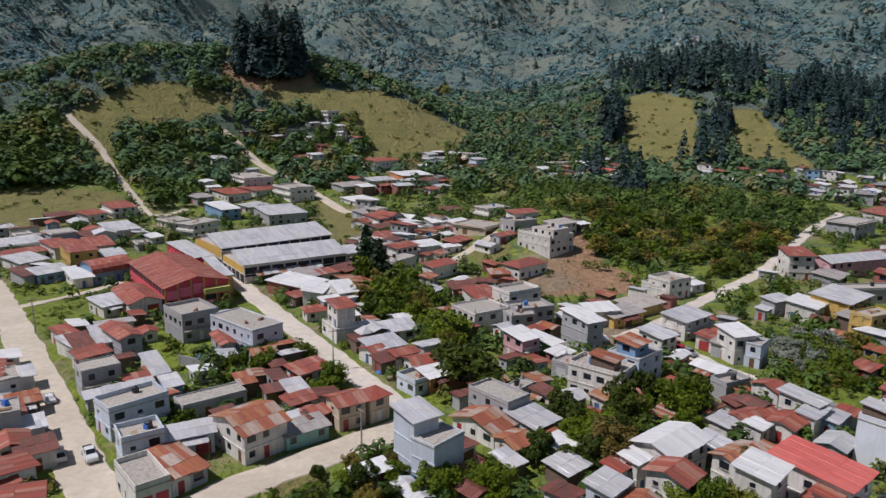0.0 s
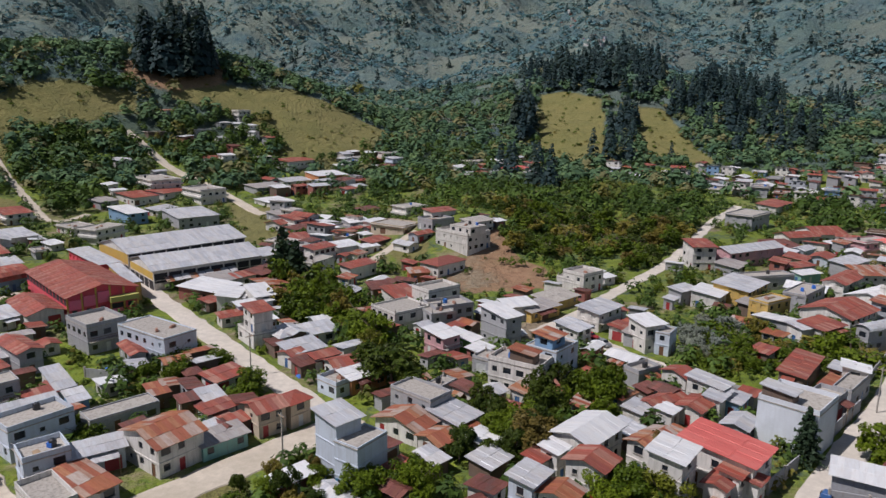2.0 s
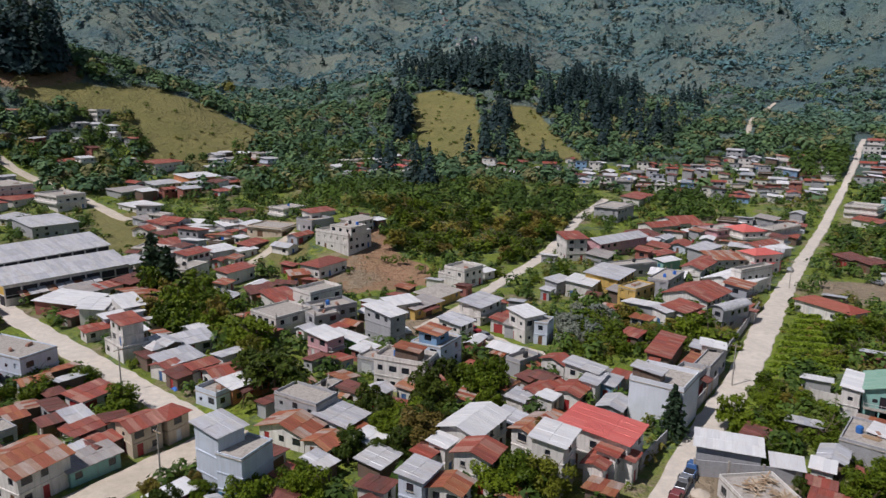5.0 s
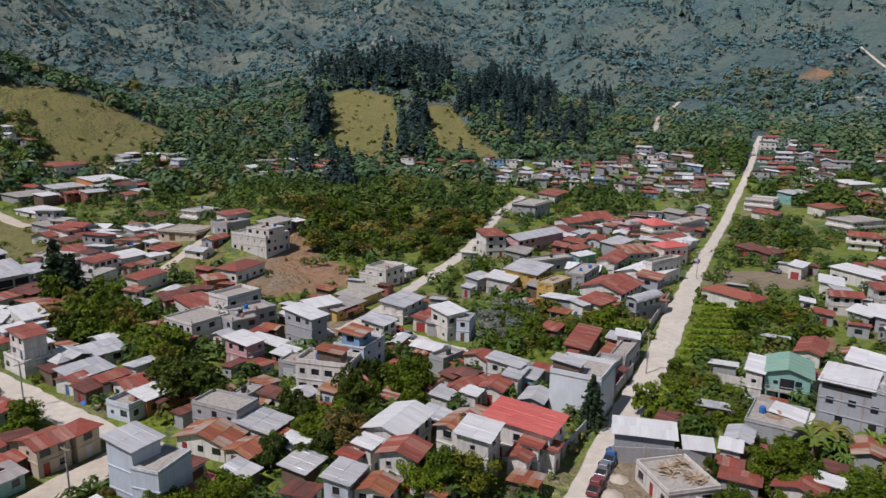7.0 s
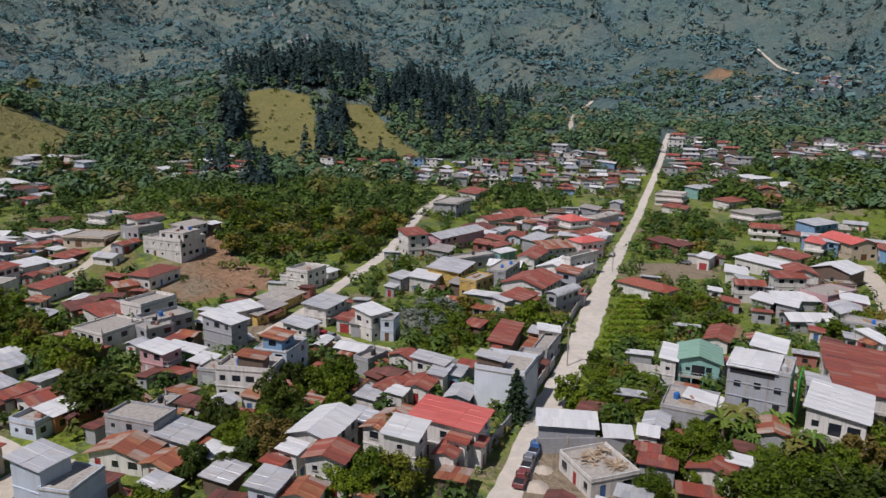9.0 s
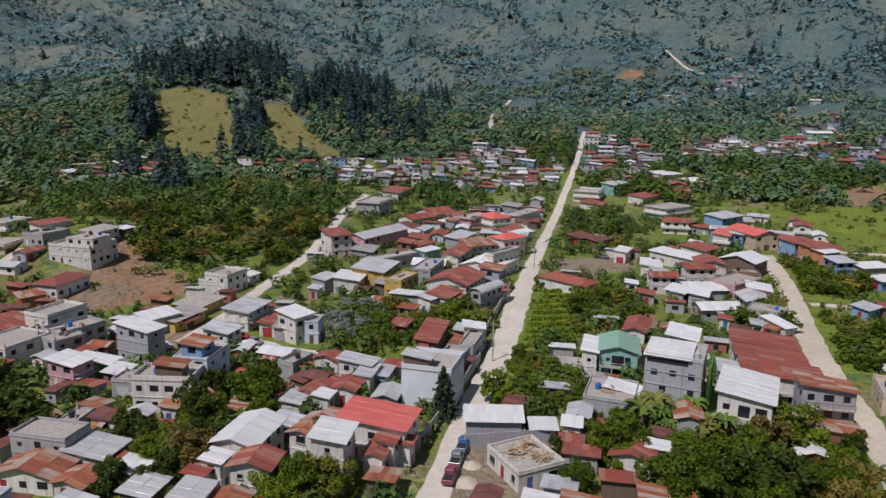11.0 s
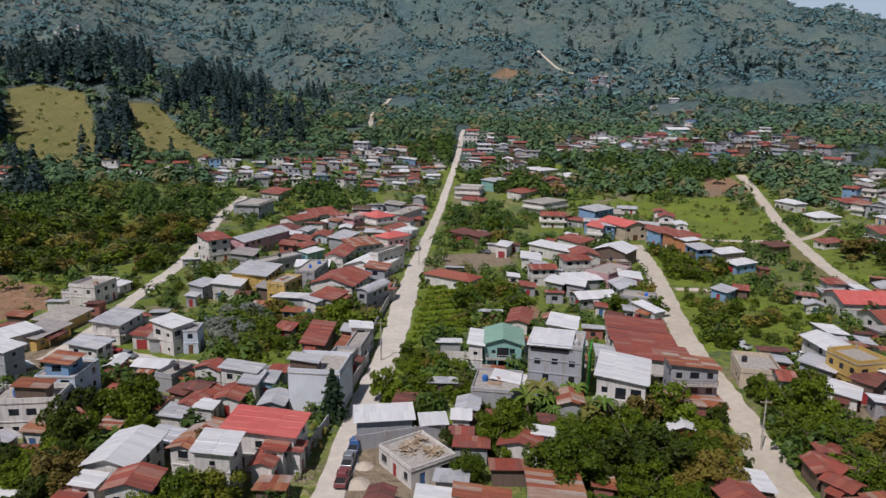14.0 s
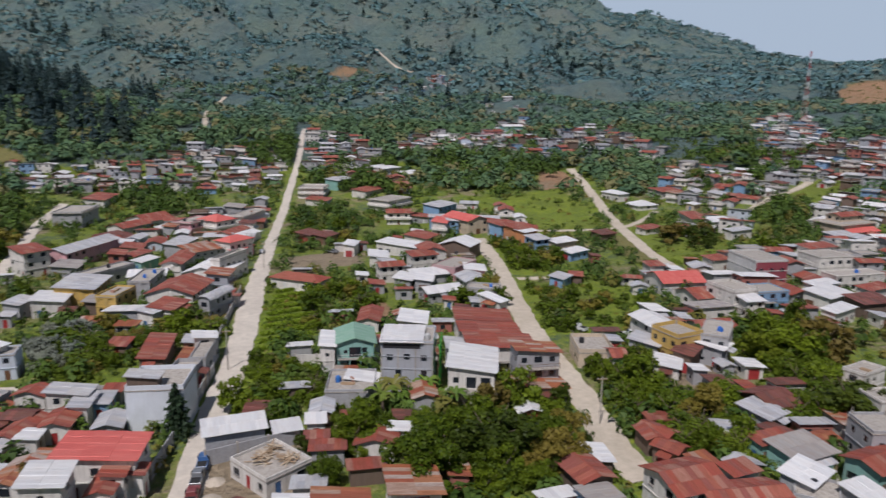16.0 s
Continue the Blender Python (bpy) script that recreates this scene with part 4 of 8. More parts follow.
    for s, cx, z, what, size in spots:
        if made > (14 if windows else 6 if far else 14 if near < 170 else 9):
            break
        made += 1
        o, u, n, ln = sides[s]
        at = pose(o[0] + u[0] * cx - n[0] * 0.06, o[1] + u[1] * cx - n[1] * 0.06, z, 0, 0, turn[s])
        if what == "window":
            fr, pane, sill, both = WINDOW[size]
            if math.hypot(x, y) > 135:
                part("window", both, base, at)
                continue
            wo = part("window", fr, base, at)
            part("pane", pane, wo)
            if math.hypot(x, y) < 105:
                part("sill", sill, wo)
        elif what == "garage":
            part("garage_door", rnd.choice(GARAGE), base, at)
        else:
            d, hnd = rnd.choice(DOOR)
            do = part("door", d, base, at)
            if math.hypot(x, y) < 150:
                part("handle", hnd, do)
    return base


def joined(name, pieces, label, category):
    """Many far things as one object."""
    mats, V, F, M, A_ = [], [], [], [], []
    k = 0
    for me, m in pieces:
        slot = []
        for q in me.materials:
            if q not in mats:
                mats.append(q)
            slot.append(mats.index(q))
        co = np.empty(len(me.vertices) * 3)
        me.vertices.foreach_get("co", co)
        A = np.array(m)
        age = np.full(len(me.polygons), (k * 0.618) % 1)
        if "sheet" in me.attributes:
            me.attributes["sheet"].data.foreach_get("value", age)
        A_.append(age)
        V.append(co.reshape(-1, 3) @ A[:3, :3].T + A[:3, 3])
        for f in me.polygons:
            F.append(tuple(v + k for v in f.vertices))
            M.append(slot[f.material_index])
        k += len(me.vertices)
    out = bpy.data.meshes.new(name)
    out.from_pydata(np.vstack(V).tolist(), [], F)
    for q in mats:
        out.materials.append(q)
    out.polygons.foreach_set("material_index", M)
    out.attributes.new("sheet", "FLOAT", "FACE").data.foreach_set("value", np.concatenate(A_))
    out.update()
    return tagged(new(name, out), label, category, kind="stuff")


# the houses, street by street
house(-61.6, 89.2, 140, 5.8, 8.0, 3.6, "s", "r", "W")
house(-88.7, 134.4, 127, 6, 5, 3, "s", "w", "W")
house(-80.5, 124.8, 37, 5.5, 5, 3, "s", "z", "W")
house(-79.4, 118.9, 127, 6.5, 5, 5.2, "f", "c", "W")
house(-73.1, 114.1, 37, 5, 4.5, 2.8, "s", "o", "M")
house(-72.1, 107.6, 127, 6.5, 5.5, 3, "s", "r", "W")
house(-66.8, 104.5, 37, 5, 4.6, 2.8, "s", "z", "G")
house(-66.0, 98.4, 127, 6, 5.5, 3, "b", "r", "W")
house(-61.1, 96.8, 37, 5.5, 5, 3, "s", "d", "W")
house(-56.2, 83.5, 117, 4.8, 6.8, 3, "s", "r", "W")
house(-78.9, 114.8, 114, 5.4, 5.2, 3, "s", "z", "G")
house(-70.7, 104.6, 123, 6.0, 5.1, 5.5, "f", "c", "G")
house(-83.1, 121.2, 117, 9.6, 4.2, 5.4, "s", "r", "G")
house(-85.0, 150.1, 53, 3.9, 6.2, 2.8, "s", "r", "W")
house(-79.7, 142.9, 55, 3.4, 7.0, 3, "s", "z", "W")
house(-77.3, 142.3, 40, 4.1, 9.8, 3, "s", "d", "M")
house(-75.0, 147.1, 36, 4.0, 11.1, 3, "s", "z", "W")
house(-69.7, 144.9, 44, 4.9, 12.3, 5, "a", "r", "G")
house(-72.3, 136.6, 50, 6.6, 4.8, 3, "s", "r", "W")
house(-64.7, 124.1, 39, 6.8, 5.5, 5.4, "f", "c", "G")
house(-57.4, 124.5, 36, 5.4, 3.2, 2.8, "s", "r", "M")
house(-56.6, 130.2, 36, 3.2, 11.1, 3, "s", "z", "W")
house(-56.6, 119.2, 36, 8.3, 3.8, 3, "s", "z", "W")
house(-50.6, 122.8, 36, 3.2, 5.1, 2.6, "s", "z", "B")
house(-62.0, 117.0, 36, 3.4, 3.2, 2.5, "s", "z", "G")
house(-52.1, 109.9, 46, 9.9, 6.4, 5, "f", "c", "L")
house(-41.0, 116.3, 38, 11.4, 4.7, 3, "f", "c", "G")
house(-37.0, 123.6, 32, 3.2, 4.8, 3, "s", "o", "M")
house(-45.8, 98.2, 35, 6.1, 5.3, 5, "f", "c", "L")
house(-39.6, 101.5, 28, 7.5, 4.4, 3.5, "s", "z", "L")
corner_house = house(-41.2, 88.0, 41, 4.6, 9.0, 4, "f", "c", "W", windows=0.8)
house(-39.7, 92.1, 50, 3.2, 8.9, 2.8, "s", "o", "W")
house(-38.7, 94.9, 50, 3.2, 10.7, 2.5, "s", "o", "G")
house(-30.4, 103.2, 46, 8.3, 10.1, 5.0, "b", "o", "W", windows=0.8)
house(-22.6, 105.6, 37, 8.0, 4.4, 2.5, "s", "g", "T")
house(-16.4, 112.0, 34, 5.6, 5.8, 4.6, "b", "r", "C", windows=0.9)
house(-12.0, 114.4, 42, 4.6, 4.8, 4.6, "h", "r", "C", windows=0.9)
house(-24.1, 107.9, 42, 3.2, 4.2, 2.6, "s", "z", "W")
house(-26.5, 130.5, 46, 7.4, 5.2, 2.8, "s", "r", "W")
house(-33.0, 132.7, 32, 3.2, 3.7, 2.8, "h", "d", "M")
house(-30.8, 119.8, 32, 3.5, 3.2, 2.8, "s", "d", "M")
house(-27.1, 120.9, 32, 3.8, 5.1, 2.8, "s", "z", "G")
house(-25.0, 115.6, 42, 5.7, 3.7, 2.8, "s", "r", "W")
house(-20.8, 111.1, 42, 3.2, 3.2, 2.6, "s", "r", "M")
house(-22.8, 108.8, 42, 3.2, 3.8, 2.6, "a", "d", "M")
house(-58.9, 157.4, 43, 8.7, 10.5, 6, "f", "c", "G")
house(-44.0, 150.2, 49, 7.8, 16.6, 6, "f", "c", "L")
house(-48.1, 146.3, 33, 3.2, 9.4, 3, "a", "r", "G")
house(-23.7, 156.6, 31, 5.9, 8.9, 3.1, "f", "c", "W")
house(-23.4, 155.7, 31, 5.0, 6.5, 4.9, "s", "r", "W", "rooftop room", on_roof=True)
house(-18.6, 154.6, 35, 4.6, 8.5, 3, "h", "z", "W")
house(-15.7, 154.1, 32, 3.6, 7.5, 3.5, "a", "z", "M")
house(-10.5, 156.1, 26, 8.4, 6.4, 2.8, "s", "z", "W")
house(-14.5, 141.1, 43, 3.9, 6.3, 2.6, "b", "r", "W")
house(-12.8, 144.1, 33, 8.3, 6.6, 3, "s", "z", "G")
house(-11.0, 136.9, 38, 6.4, 4.1, 2.6, "s", "d", "M")
house(-7.8, 138.4, 32, 6.0, 3.2, 3.2, "s", "r", "W")
house(-3.5, 134.0, 26, 7.1, 6.7, 3.2, "b", "r", "W")
house(-0.0, 128.4, 34, 8.7, 4.9, 3.2, "s", "w", "O")
house(-4.6, 126.8, 41, 5.8, 5.6, 2.5, "f", "c", "L")
house(-3.7, 95.9, 37, 5.0, 5.9, 9.8, "s", "z", "L", windows=0.25)
band_house = house(-0.4, 93.1, 48, 6.4, 4.4, 7.4, "f", "c", "L", windows=0.01)
house(10.0, 114.3, 42, 5.4, 9.5, 5, "f", "c", "G")
house(6.9, 108.0, 47, 5.6, 9.6, 2.8, "b", "o", "W")
house(11.6, 101.4, 37, 4.7, 5.3, 2.8, "b", "o", "W")
house(15.2, 108.4, 42, 6.4, 7.0, 3.2, "s", "z", "W")
house(10.1, 95.8, 39, 3.2, 4.5, 2.4, "s", "z", "M")
house(14.8, 122.4, 47, 4.7, 3.2, 3, "f", "c", "G")
house(9.6, 166.5, 33, 11.0, 9.9, 4.5, "f", "c", "W")
house(18.2, 163.6, 19, 6.5, 7.8, 4.5, "f", "c", "G")
house(17.3, 144.9, 35, 5.5, 6.9, 5, "s", "w", "P")
sports_hall = house(-75.5, 193.0, 37, 17.4, 36.7, 6.5, "a", "r", "R", windows=0)
workshop = house(-80.5, 177.6, 38, 8.5, 18.3, 3.8, "a", "r", "W", windows=0.8)
house(-86.1, 173.0, 51, 6.5, 8.7, 3, "s", "z", "W")
house(-102.7, 207.4, 50, 12.0, 10.4, 3.5, "v", "r", "B")
house(-119.7, 224.7, 39, 8.7, 15.9, 6, "s", "r", "Y")
house(-121.6, 241.8, 38, 8.1, 14.6, 4, "s", "r", "W")
house(-142.4, 229.4, 52, 19.0, 7.9, 3, "s", "r", "W")
house(-134.4, 219.5, 59, 9.5, 11.8, 3, "s", "z", "W")
house(-118.7, 205.1, 52, 10.0, 7.9, 3, "s", "z", "B")
house(-124.2, 202.1, 54, 5.2, 9.5, 3, "s", "d", "G")
house(-108.2, 201.6, 40, 5.6, 13.4, 3, "s", "w", "W")
house(-111.0, 229.3, 40, 7.1, 8.7, 3, "s", "z", "W")
market_hall = house(-63.3, 242.7, 39, 40.8, 24.3, 7, "b", "z", "W", windows=0)
second_hall = house(-50.9, 220.2, 34, 34.3, 21.4, 6, "b", "z", "W", windows=0)
house(-83.5, 225.7, 40, 6.6, 25.2, 5.2, "s", "z", "R")
house(-66.9, 202.2, 32, 3.2, 22.1, 5.2, "s", "z", "Y")
house(-51.9, 211.5, 42, 14.6, 7.5, 2.5, "s", "z", "M")
house(-42.0, 195.9, 66, 11.4, 13.7, 2.8, "s", "w", "K")
house(-34.3, 184.7, 84, 10.4, 5.8, 4, "s", "w", "W")
house(-26.5, 181.7, 25, 5.6, 10.2, 5, "s", "w", "W")
house(-27.3, 175.5, 33, 9.6, 3.6, 4, "s", "w", "L")
house(-39.4, 182.6, 48, 4.3, 4.4, 2.6, "s", "r", "M")
house(-30.6, 170.7, 29, 9.5, 4.1, 2.5, "s", "r", "W")
house(-23.5, 166.0, 33, 3.8, 6.8, 3, "s", "w", "W")
house(-40.3, 205.1, 41, 7.5, 8.3, 3, "s", "g", "G")
house(-35.2, 207.4, 45, 7.3, 4.9, 3, "s", "r", "W")
house(-29.2, 212.9, 54, 10.1, 6.8, 3, "s", "d", "M")
house(-33.5, 237.0, 39, 11.0, 8.9, 3, "s", "z", "W")
house(-23.8, 263.5, 28, 10.7, 10.0, 3, "s", "r", "W")
house(-29.6, 261.8, 59, 11.2, 5.1, 3, "f", "c", "W")
house(-13.8, 234.2, 46, 12.6, 6.8, 6, "s", "r", "W")
house(-20.5, 236.9, 31, 6.8, 7.7, 5, "f", "c", "G")
house(-14.2, 222.0, 56, 11.2, 5.6, 4, "f", "c", "W")
house(-5.9, 242.5, 36, 9.4, 7.2, 4, "s", "w", "W")
house(-0.9, 214.7, 44, 11.7, 5.3, 4, "s", "r", "W")
house(5.1, 249.5, 50, 13.8, 6.8, 3, "s", "r", "M")
house(13.3, 262.9, 51, 11.7, 15.0, 3.3, "f", "c", "C")
house(30.1, 263.9, 30, 14.4, 7.7, 4, "s", "r", "W")
house(27.8, 255.7, 33, 10.5, 8.6, 3.4, "f", "c", "G")
house(2.6, 242.3, 31, 7.2, 3.8, 2.8, "s", "w", "W")
house(5.1, 192.1, 17, 6.5, 6.3, 3, "s", "d", "M")
house(10.7, 184.5, 23, 7.9, 11.0, 3, "s", "r", "W")
house(8.8, 196.3, 29, 4.3, 4.7, 3, "a", "d", "M")
house(25.9, 216.7, 41, 13.5, 8.4, 4, "h", "r", "W")
house(17.2, 208.2, 10, 6.3, 5.2, 3, "s", "o", "O")
house(35.5, 238.8, 38, 14.1, 18.8, 6, "f", "c", "W")
house(36.8, 235.5, 38, 7.9, 9.7, 2.5, "f", "c", "W", "rooftop room", on_roof=True)
house(42.1, 248.5, 39, 12.0, 6.3, 5, "s", "c", "W")
house(19.7, 179.9, 32, 10.5, 7.3, 5.5, "f", "c", "W")
house(21.5, 167.6, 21, 10.6, 7.1, 4.5, "f", "c", "G")
house(31.6, 151.0, 30, 5.2, 9.4, 7.4, "s", "w", "G")
house(39.5, 168.8, 16, 8.2, 6.0, 4, "s", "w", "W")
house(45.0, 169.8, 34, 11.5, 6.5, 2.8, "s", "g", "Y")
house(52.5, 179.2, 37, 12.3, 7.3, 2.5, "s", "c", "Y")
house(58.6, 161.4, 39, 10.9, 6.9, 4.7, "s", "z", "W")
house(48.0, 148.5, 36, 5.9, 6.8, 4.5, "s", "z", "W")
house(63.7, 165.1, 12, 5.4, 5.1, 3, "s", "r", "W")
house(60.6, 151.2, 41, 5.0, 4.7, 3, "s", "r", "W")
house(62.2, 146.4, 49, 4.1, 5.1, 2.8, "s", "g", "G")
house(65.2, 195.2, 32, 8.8, 7.9, 5, "f", "c", "W")
house(62.3, 197.1, 31, 5.8, 6.6, 3, "f", "c", "W")
house(74.1, 199.8, 30, 5.1, 3.4, 2.5, "s", "w", "W")
house(63.8, 144.6, 17, 6.0, 6.6, 6.4, "s", "w", "W", windows=0.9)
house(67.2, 141.9, 49, 5.4, 3.2, 5, "f", "c", "L", windows=0.9)
house(113.3, 219.4, 355, 8.3, 10.2, 7.8, "s", "r", "W")
house(132.8, 223.5, 20, 32.5, 11.4, 6, "b", "z", "P")
house(163.9, 184.9, 1, 10.9, 7.7, 7, "h", "s", "W")
house(157.8, 205.0, 29, 18.7, 7.9, 5, "s", "z", "G")
house(143.6, 186.3, 35, 29.7, 7.9, 5, "b", "r", "W")
house(153.3, 189.4, 352, 10.9, 10.1, 5, "s", "o", "W")
house(141.4, 168.0, 25, 19.9, 12.1, 4.2, "b", "w", "W")
house(118.7, 155.8, 30, 15.2, 12.7, 4.5, "b", "r", "W")
house(107.3, 145.7, 25, 9.5, 6.5, 4, "s", "r", "W")
house(102.3, 145.4, 16, 6.0, 4.8, 4, "s", "z", "W")
house(116.5, 139.3, 17, 11.0, 3.4, 5.5, "v", "z", "G")
house(105.6, 179.1, 40, 15.3, 10.3, 5, "s", "z", "Y")
house(94.8, 175.5, 45, 9.5, 7.9, 4, "s", "w", "W")
house(88.8, 179.2, 29, 7.7, 4.6, 4, "s", "z", "G")
house(118.5, 191.6, 7, 20.6, 5.4, 4, "f", "c", "G")
house(142.0, 207.8, 18, 14.3, 5.5, 3, "s", "r", "W")
house(137.8, 197.4, 14, 8.5, 4.1, 3, "s", "w", "T")
house(119.5, 171.2, 37, 14.2, 5.9, 5, "f", "c", "G")
house(144.5, 165.5, 15, 14.9, 3.2, 7, "f", "c", "W")
house(167.5, 186.4, 12, 15.4, 3.2, 6, "f", "c", "G")
house(164.9, 182.5, 20, 12.0, 3.6, 3.9, "s", "s", "R")
house(104.9, 163.5, 26, 9.8, 5.4, 5, "f", "c", "Y")
house(102.5, 167.2, 38, 7.9, 5.9, 3, "s", "g", "M")
house(22.4, 147.8, 44, 4.2, 8.0, 3, "s", "w", "N")
house(30.1, 124.4, 51, 6.1, 10.7, 6, "f", "c", "W")
house(30.6, 123.4, 51, 3.4, 5.2, 2.0, "s", "o", "M", "rooftop room", on_roof=True)
house(37.4, 128.5, 43, 8.3, 6.9, 7.6, "f", "c", "L")
house(36.6, 127.6, 43, 5.2, 4.6, 2.1, "s", "o", "B", "rooftop room", on_roof=True)
house(25.6, 134.7, 46, 4.9, 4.3, 3, "f", "c", "G")
house(26.7, 126.2, 47, 3.4, 4.0, 2.6, "s", "z", "T")
house(23.4, 118.1, 38, 4.2, 4.3, 3, "b", "z", "W")
house(18.9, 119.4, 47, 3.7, 4.6, 3, "s", "d", "W")
house(29.9, 119.0, 47, 6.5, 3.2, 3, "s", "o", "W")
house(33.9, 118.2, 4, 4.2, 4.8, 3, "s", "r", "W")
house(34.4, 96.5, 40, 10.2, 7.2, 5.5, "b", "w", "W")
house(43.5, 93.6, 33, 7.5, 4.5, 5, "b", "o", "W")
house(52.5, 88.4, 40, 8.2, 11.2, 6, "s", "s", "W")
house(42.3, 84.1, 45, 6.5, 5.3, 8, "s", "w", "W")
house(31.9, 87.3, 45, 5.2, 6.3, 5.5, "b", "r", "W")
house(27.9, 92.1, 40, 3.4, 3.3, 5, "s", "w", "W")
house(25.4, 91.7, 40, 3.8, 3.2, 4, "s", "r", "W")
house(22.1, 83.9, 46, 5.3, 4.1, 5.6, "s", "z", "L")
house(25.7, 81.3, 49, 4.3, 5.1, 4.5, "b", "o", "W")
house(53.0, 111.0, 28, 8.7, 3.6, 3.2, "b", "r", "W")
house(47.3, 108.3, 41, 4.9, 3.7, 3, "s", "z", "W")
house(57.9, 108.4, 39, 6.5, 4.7, 3.2, "b", "r", "W")
house(52.2, 107.1, 41, 3.6, 3.2, 3, "s", "w", "W")
house(55.0, 114.5, 28, 3.8, 4.7, 3.5, "a", "d", "W")
house(60.5, 120.6, 28, 3.9, 6.0, 4, "b", "r", "W")
house(55.0, 125.2, 25, 6.3, 3.9, 3, "f", "c", "G")
house(63.4, 114.6, 38, 4.5, 7.2, 4.5, "s", "z", "W")
house(63.0, 110.3, 43, 6.8, 3.2, 4, "s", "z", "W")
house(66.5, 110.4, 43, 5.7, 3.2, 3, "s", "z", "B")
house(70.5, 99.1, 38, 9.2, 9.3, 7.6, "f", "c", "X", windows=0, ledges=False)
house(67.3, 99.2, 38, 3.2, 5.2, 1.7, "s", "z", "M", "rooftop room", on_roof=True)
house(86.5, 122.2, 44, 15.5, 5.0, 4, "s", "r", "M")
house(88.7, 115.2, 38, 7.4, 3.2, 3, "s", "o", "W")
house(82.2, 107.8, 35, 5.4, 4.7, 4, "f", "c", "G")
house(94.7, 117.5, 52, 4.7, 4.9, 5, "s", "w", "W")
house(90.9, 113.2, 38, 12.3, 3.2, 4, "f", "c", "G")
house(50.8, 88.4, 40, 3.6, 3.2, 5, "s", "r", "W")
house(50.7, 83.0, 40, 3.3, 3.2, 5, "s", "r", "W")
house(49.1, 82.9, 40, 5.7, 3.3, 4, "b", "r", "W")
house(53.4, 82.7, 40, 3.2, 3.2, 4, "s", "r", "W")
house(52.3, 116.1, 28, 4.2, 3.2, 3, "s", "d", "M")
house(70.4, 81.7, -37.6, 9.6, 5.0, 3.9, "s", "w", "G", windows=0)
house(76.6, 76.4, -37.6, 4.4, 3.6, 2.6, "s", "w", "W")
house(67.1, 70.3, -10, 8, 9, 2.7, "f", "c", "W", windows=0.9)
house(60.1, 59.9, 40, 3.2, 4.4, 3, "s", "w", "W")
house(64.7, 55.2, 40, 3.2, 7.5, 3, "s", "o", "W")
house(80.6, 73.7, 311, 3.2, 3.2, 3, "s", "w", "W")
house(80.7, 61.2, 29, 4.7, 6.3, 3, "b", "r", "W")
house(85.2, 60.6, 42, 3.2, 6.1, 3, "s", "w", "W")
house(71.7, 48.3, 43, 7.3, 7.3, 4, "s", "o", "W")
green_house = house(109.9, 89.0, 40, 10.2, 8.3, 6, "b", "n", "T", windows=0.8)
house(105.3, 92.2, 38, 9.7, 3.2, 6, "s", "w", "W")
tower = house(107.0, 73.1, 29, 9.5, 9.9, 10.0, "f", "c", "E", windows=0)
white_house = house(110.6, 60.9, 27, 13.3, 9.1, 6.5, "s", "w", "W", windows=0.8)
house(98.7, 78.2, 29, 4.7, 6.0, 3, "s", "w", "G")
house(96.0, 78.6, 34, 10.0, 8.8, 3, "f", "c", "G")
house(130.9, 88.2, 30, 9.5, 6.6, 4.6, "s", "w", "W")
house(131.3, 101.2, 32, 11.4, 5.3, 3, "b", "r", "W")
house(139.5, 74.6, 35, 9.5, 13.1, 5, "s", "r", "W")
house(132.0, 69.0, 37, 7.3, 13.4, 5, "s", "r", "W")
house(125.5, 62.9, 38, 9.0, 14.3, 5, "s", "r", "W")
house(119.5, 69.7, 36, 7.1, 4.6, 5, "s", "z", "G")
house(117.6, 51.3, 42, 5.7, 8.9, 8.4, "s", "o", "G")
house(113.6, 49.0, 43, 5.5, 11.1, 3, "s", "o", "W")
house(139.3, 47.5, 32, 10.2, 7.6, 3.3, "f", "c", "C")
house(135.9, 41.0, 37, 5.5, 3.2, 4, "a", "r", "W")
house(211.0, 122.3, 9, 11.5, 11.8, 5, "b", "w", "M")
house(203.4, 140.5, 7, 9.8, 19.5, 3.5, "s", "w", "W")
house(222.6, 146.2, 6, 11.7, 9.9, 3, "s", "r", "W")
house(185.6, 139.4, 38, 13.1, 8.0, 3.5, "s", "w", "W")
house(234.4, 103.1, 333, 7.1, 7.2, 5, "s", "z", "B")
house(239.6, 95.6, 336, 10.6, 5.9, 4, "s", "w", "C")
house(230.3, 86.9, 343, 10.3, 5.0, 3, "s", "w", "B")
house(186.6, 110.0, 360, 13.7, 8.2, 4, "f", "c", "P")
house(186.1, 102.6, 33, 8.6, 6.6, 3.5, "s", "w", "P")
house(165.8, 88.3, 20, 5.9, 8.7, 4, "f", "c", "G")
house(157.3, 80.9, 345, 3.5, 7.6, 4, "s", "w", "W")
house(164.9, 113.9, 20, 8.5, 5.5, 3.5, "s", "w", "G")
house(167.4, 109.0, 29, 9.2, 5.3, 3.5, "s", "w", "G")
house(147.6, 139.5, 9, 7.2, 16.5, 3.5, "h", "r", "W")
house(191.9, 156.1, 27, 9.2, 4.2, 4, "s", "w", "W")
house(203.0, 177.2, 6, 9.5, 5.3, 3, "s", "d", "M")
house(193.7, 77.0, 358, 6.9, 4.7, 2.8, "s", "z", "B")
house(150.9, 32.5, 328, 7.2, 7.9, 6, "f", "c", "Y")
house(157.3, 25.4, 5, 11.6, 5.8, 6, "f", "c", "G")
house(152.5, 25.0, 352, 6.2, 6.0, 4, "s", "w", "G")
house(150.0, 38.6, 0, 6.6, 6.8, 3, "s", "z", "G")
house(138.8, 31.3, 12, 6.8, 5.4, 3, "s", "w", "W")
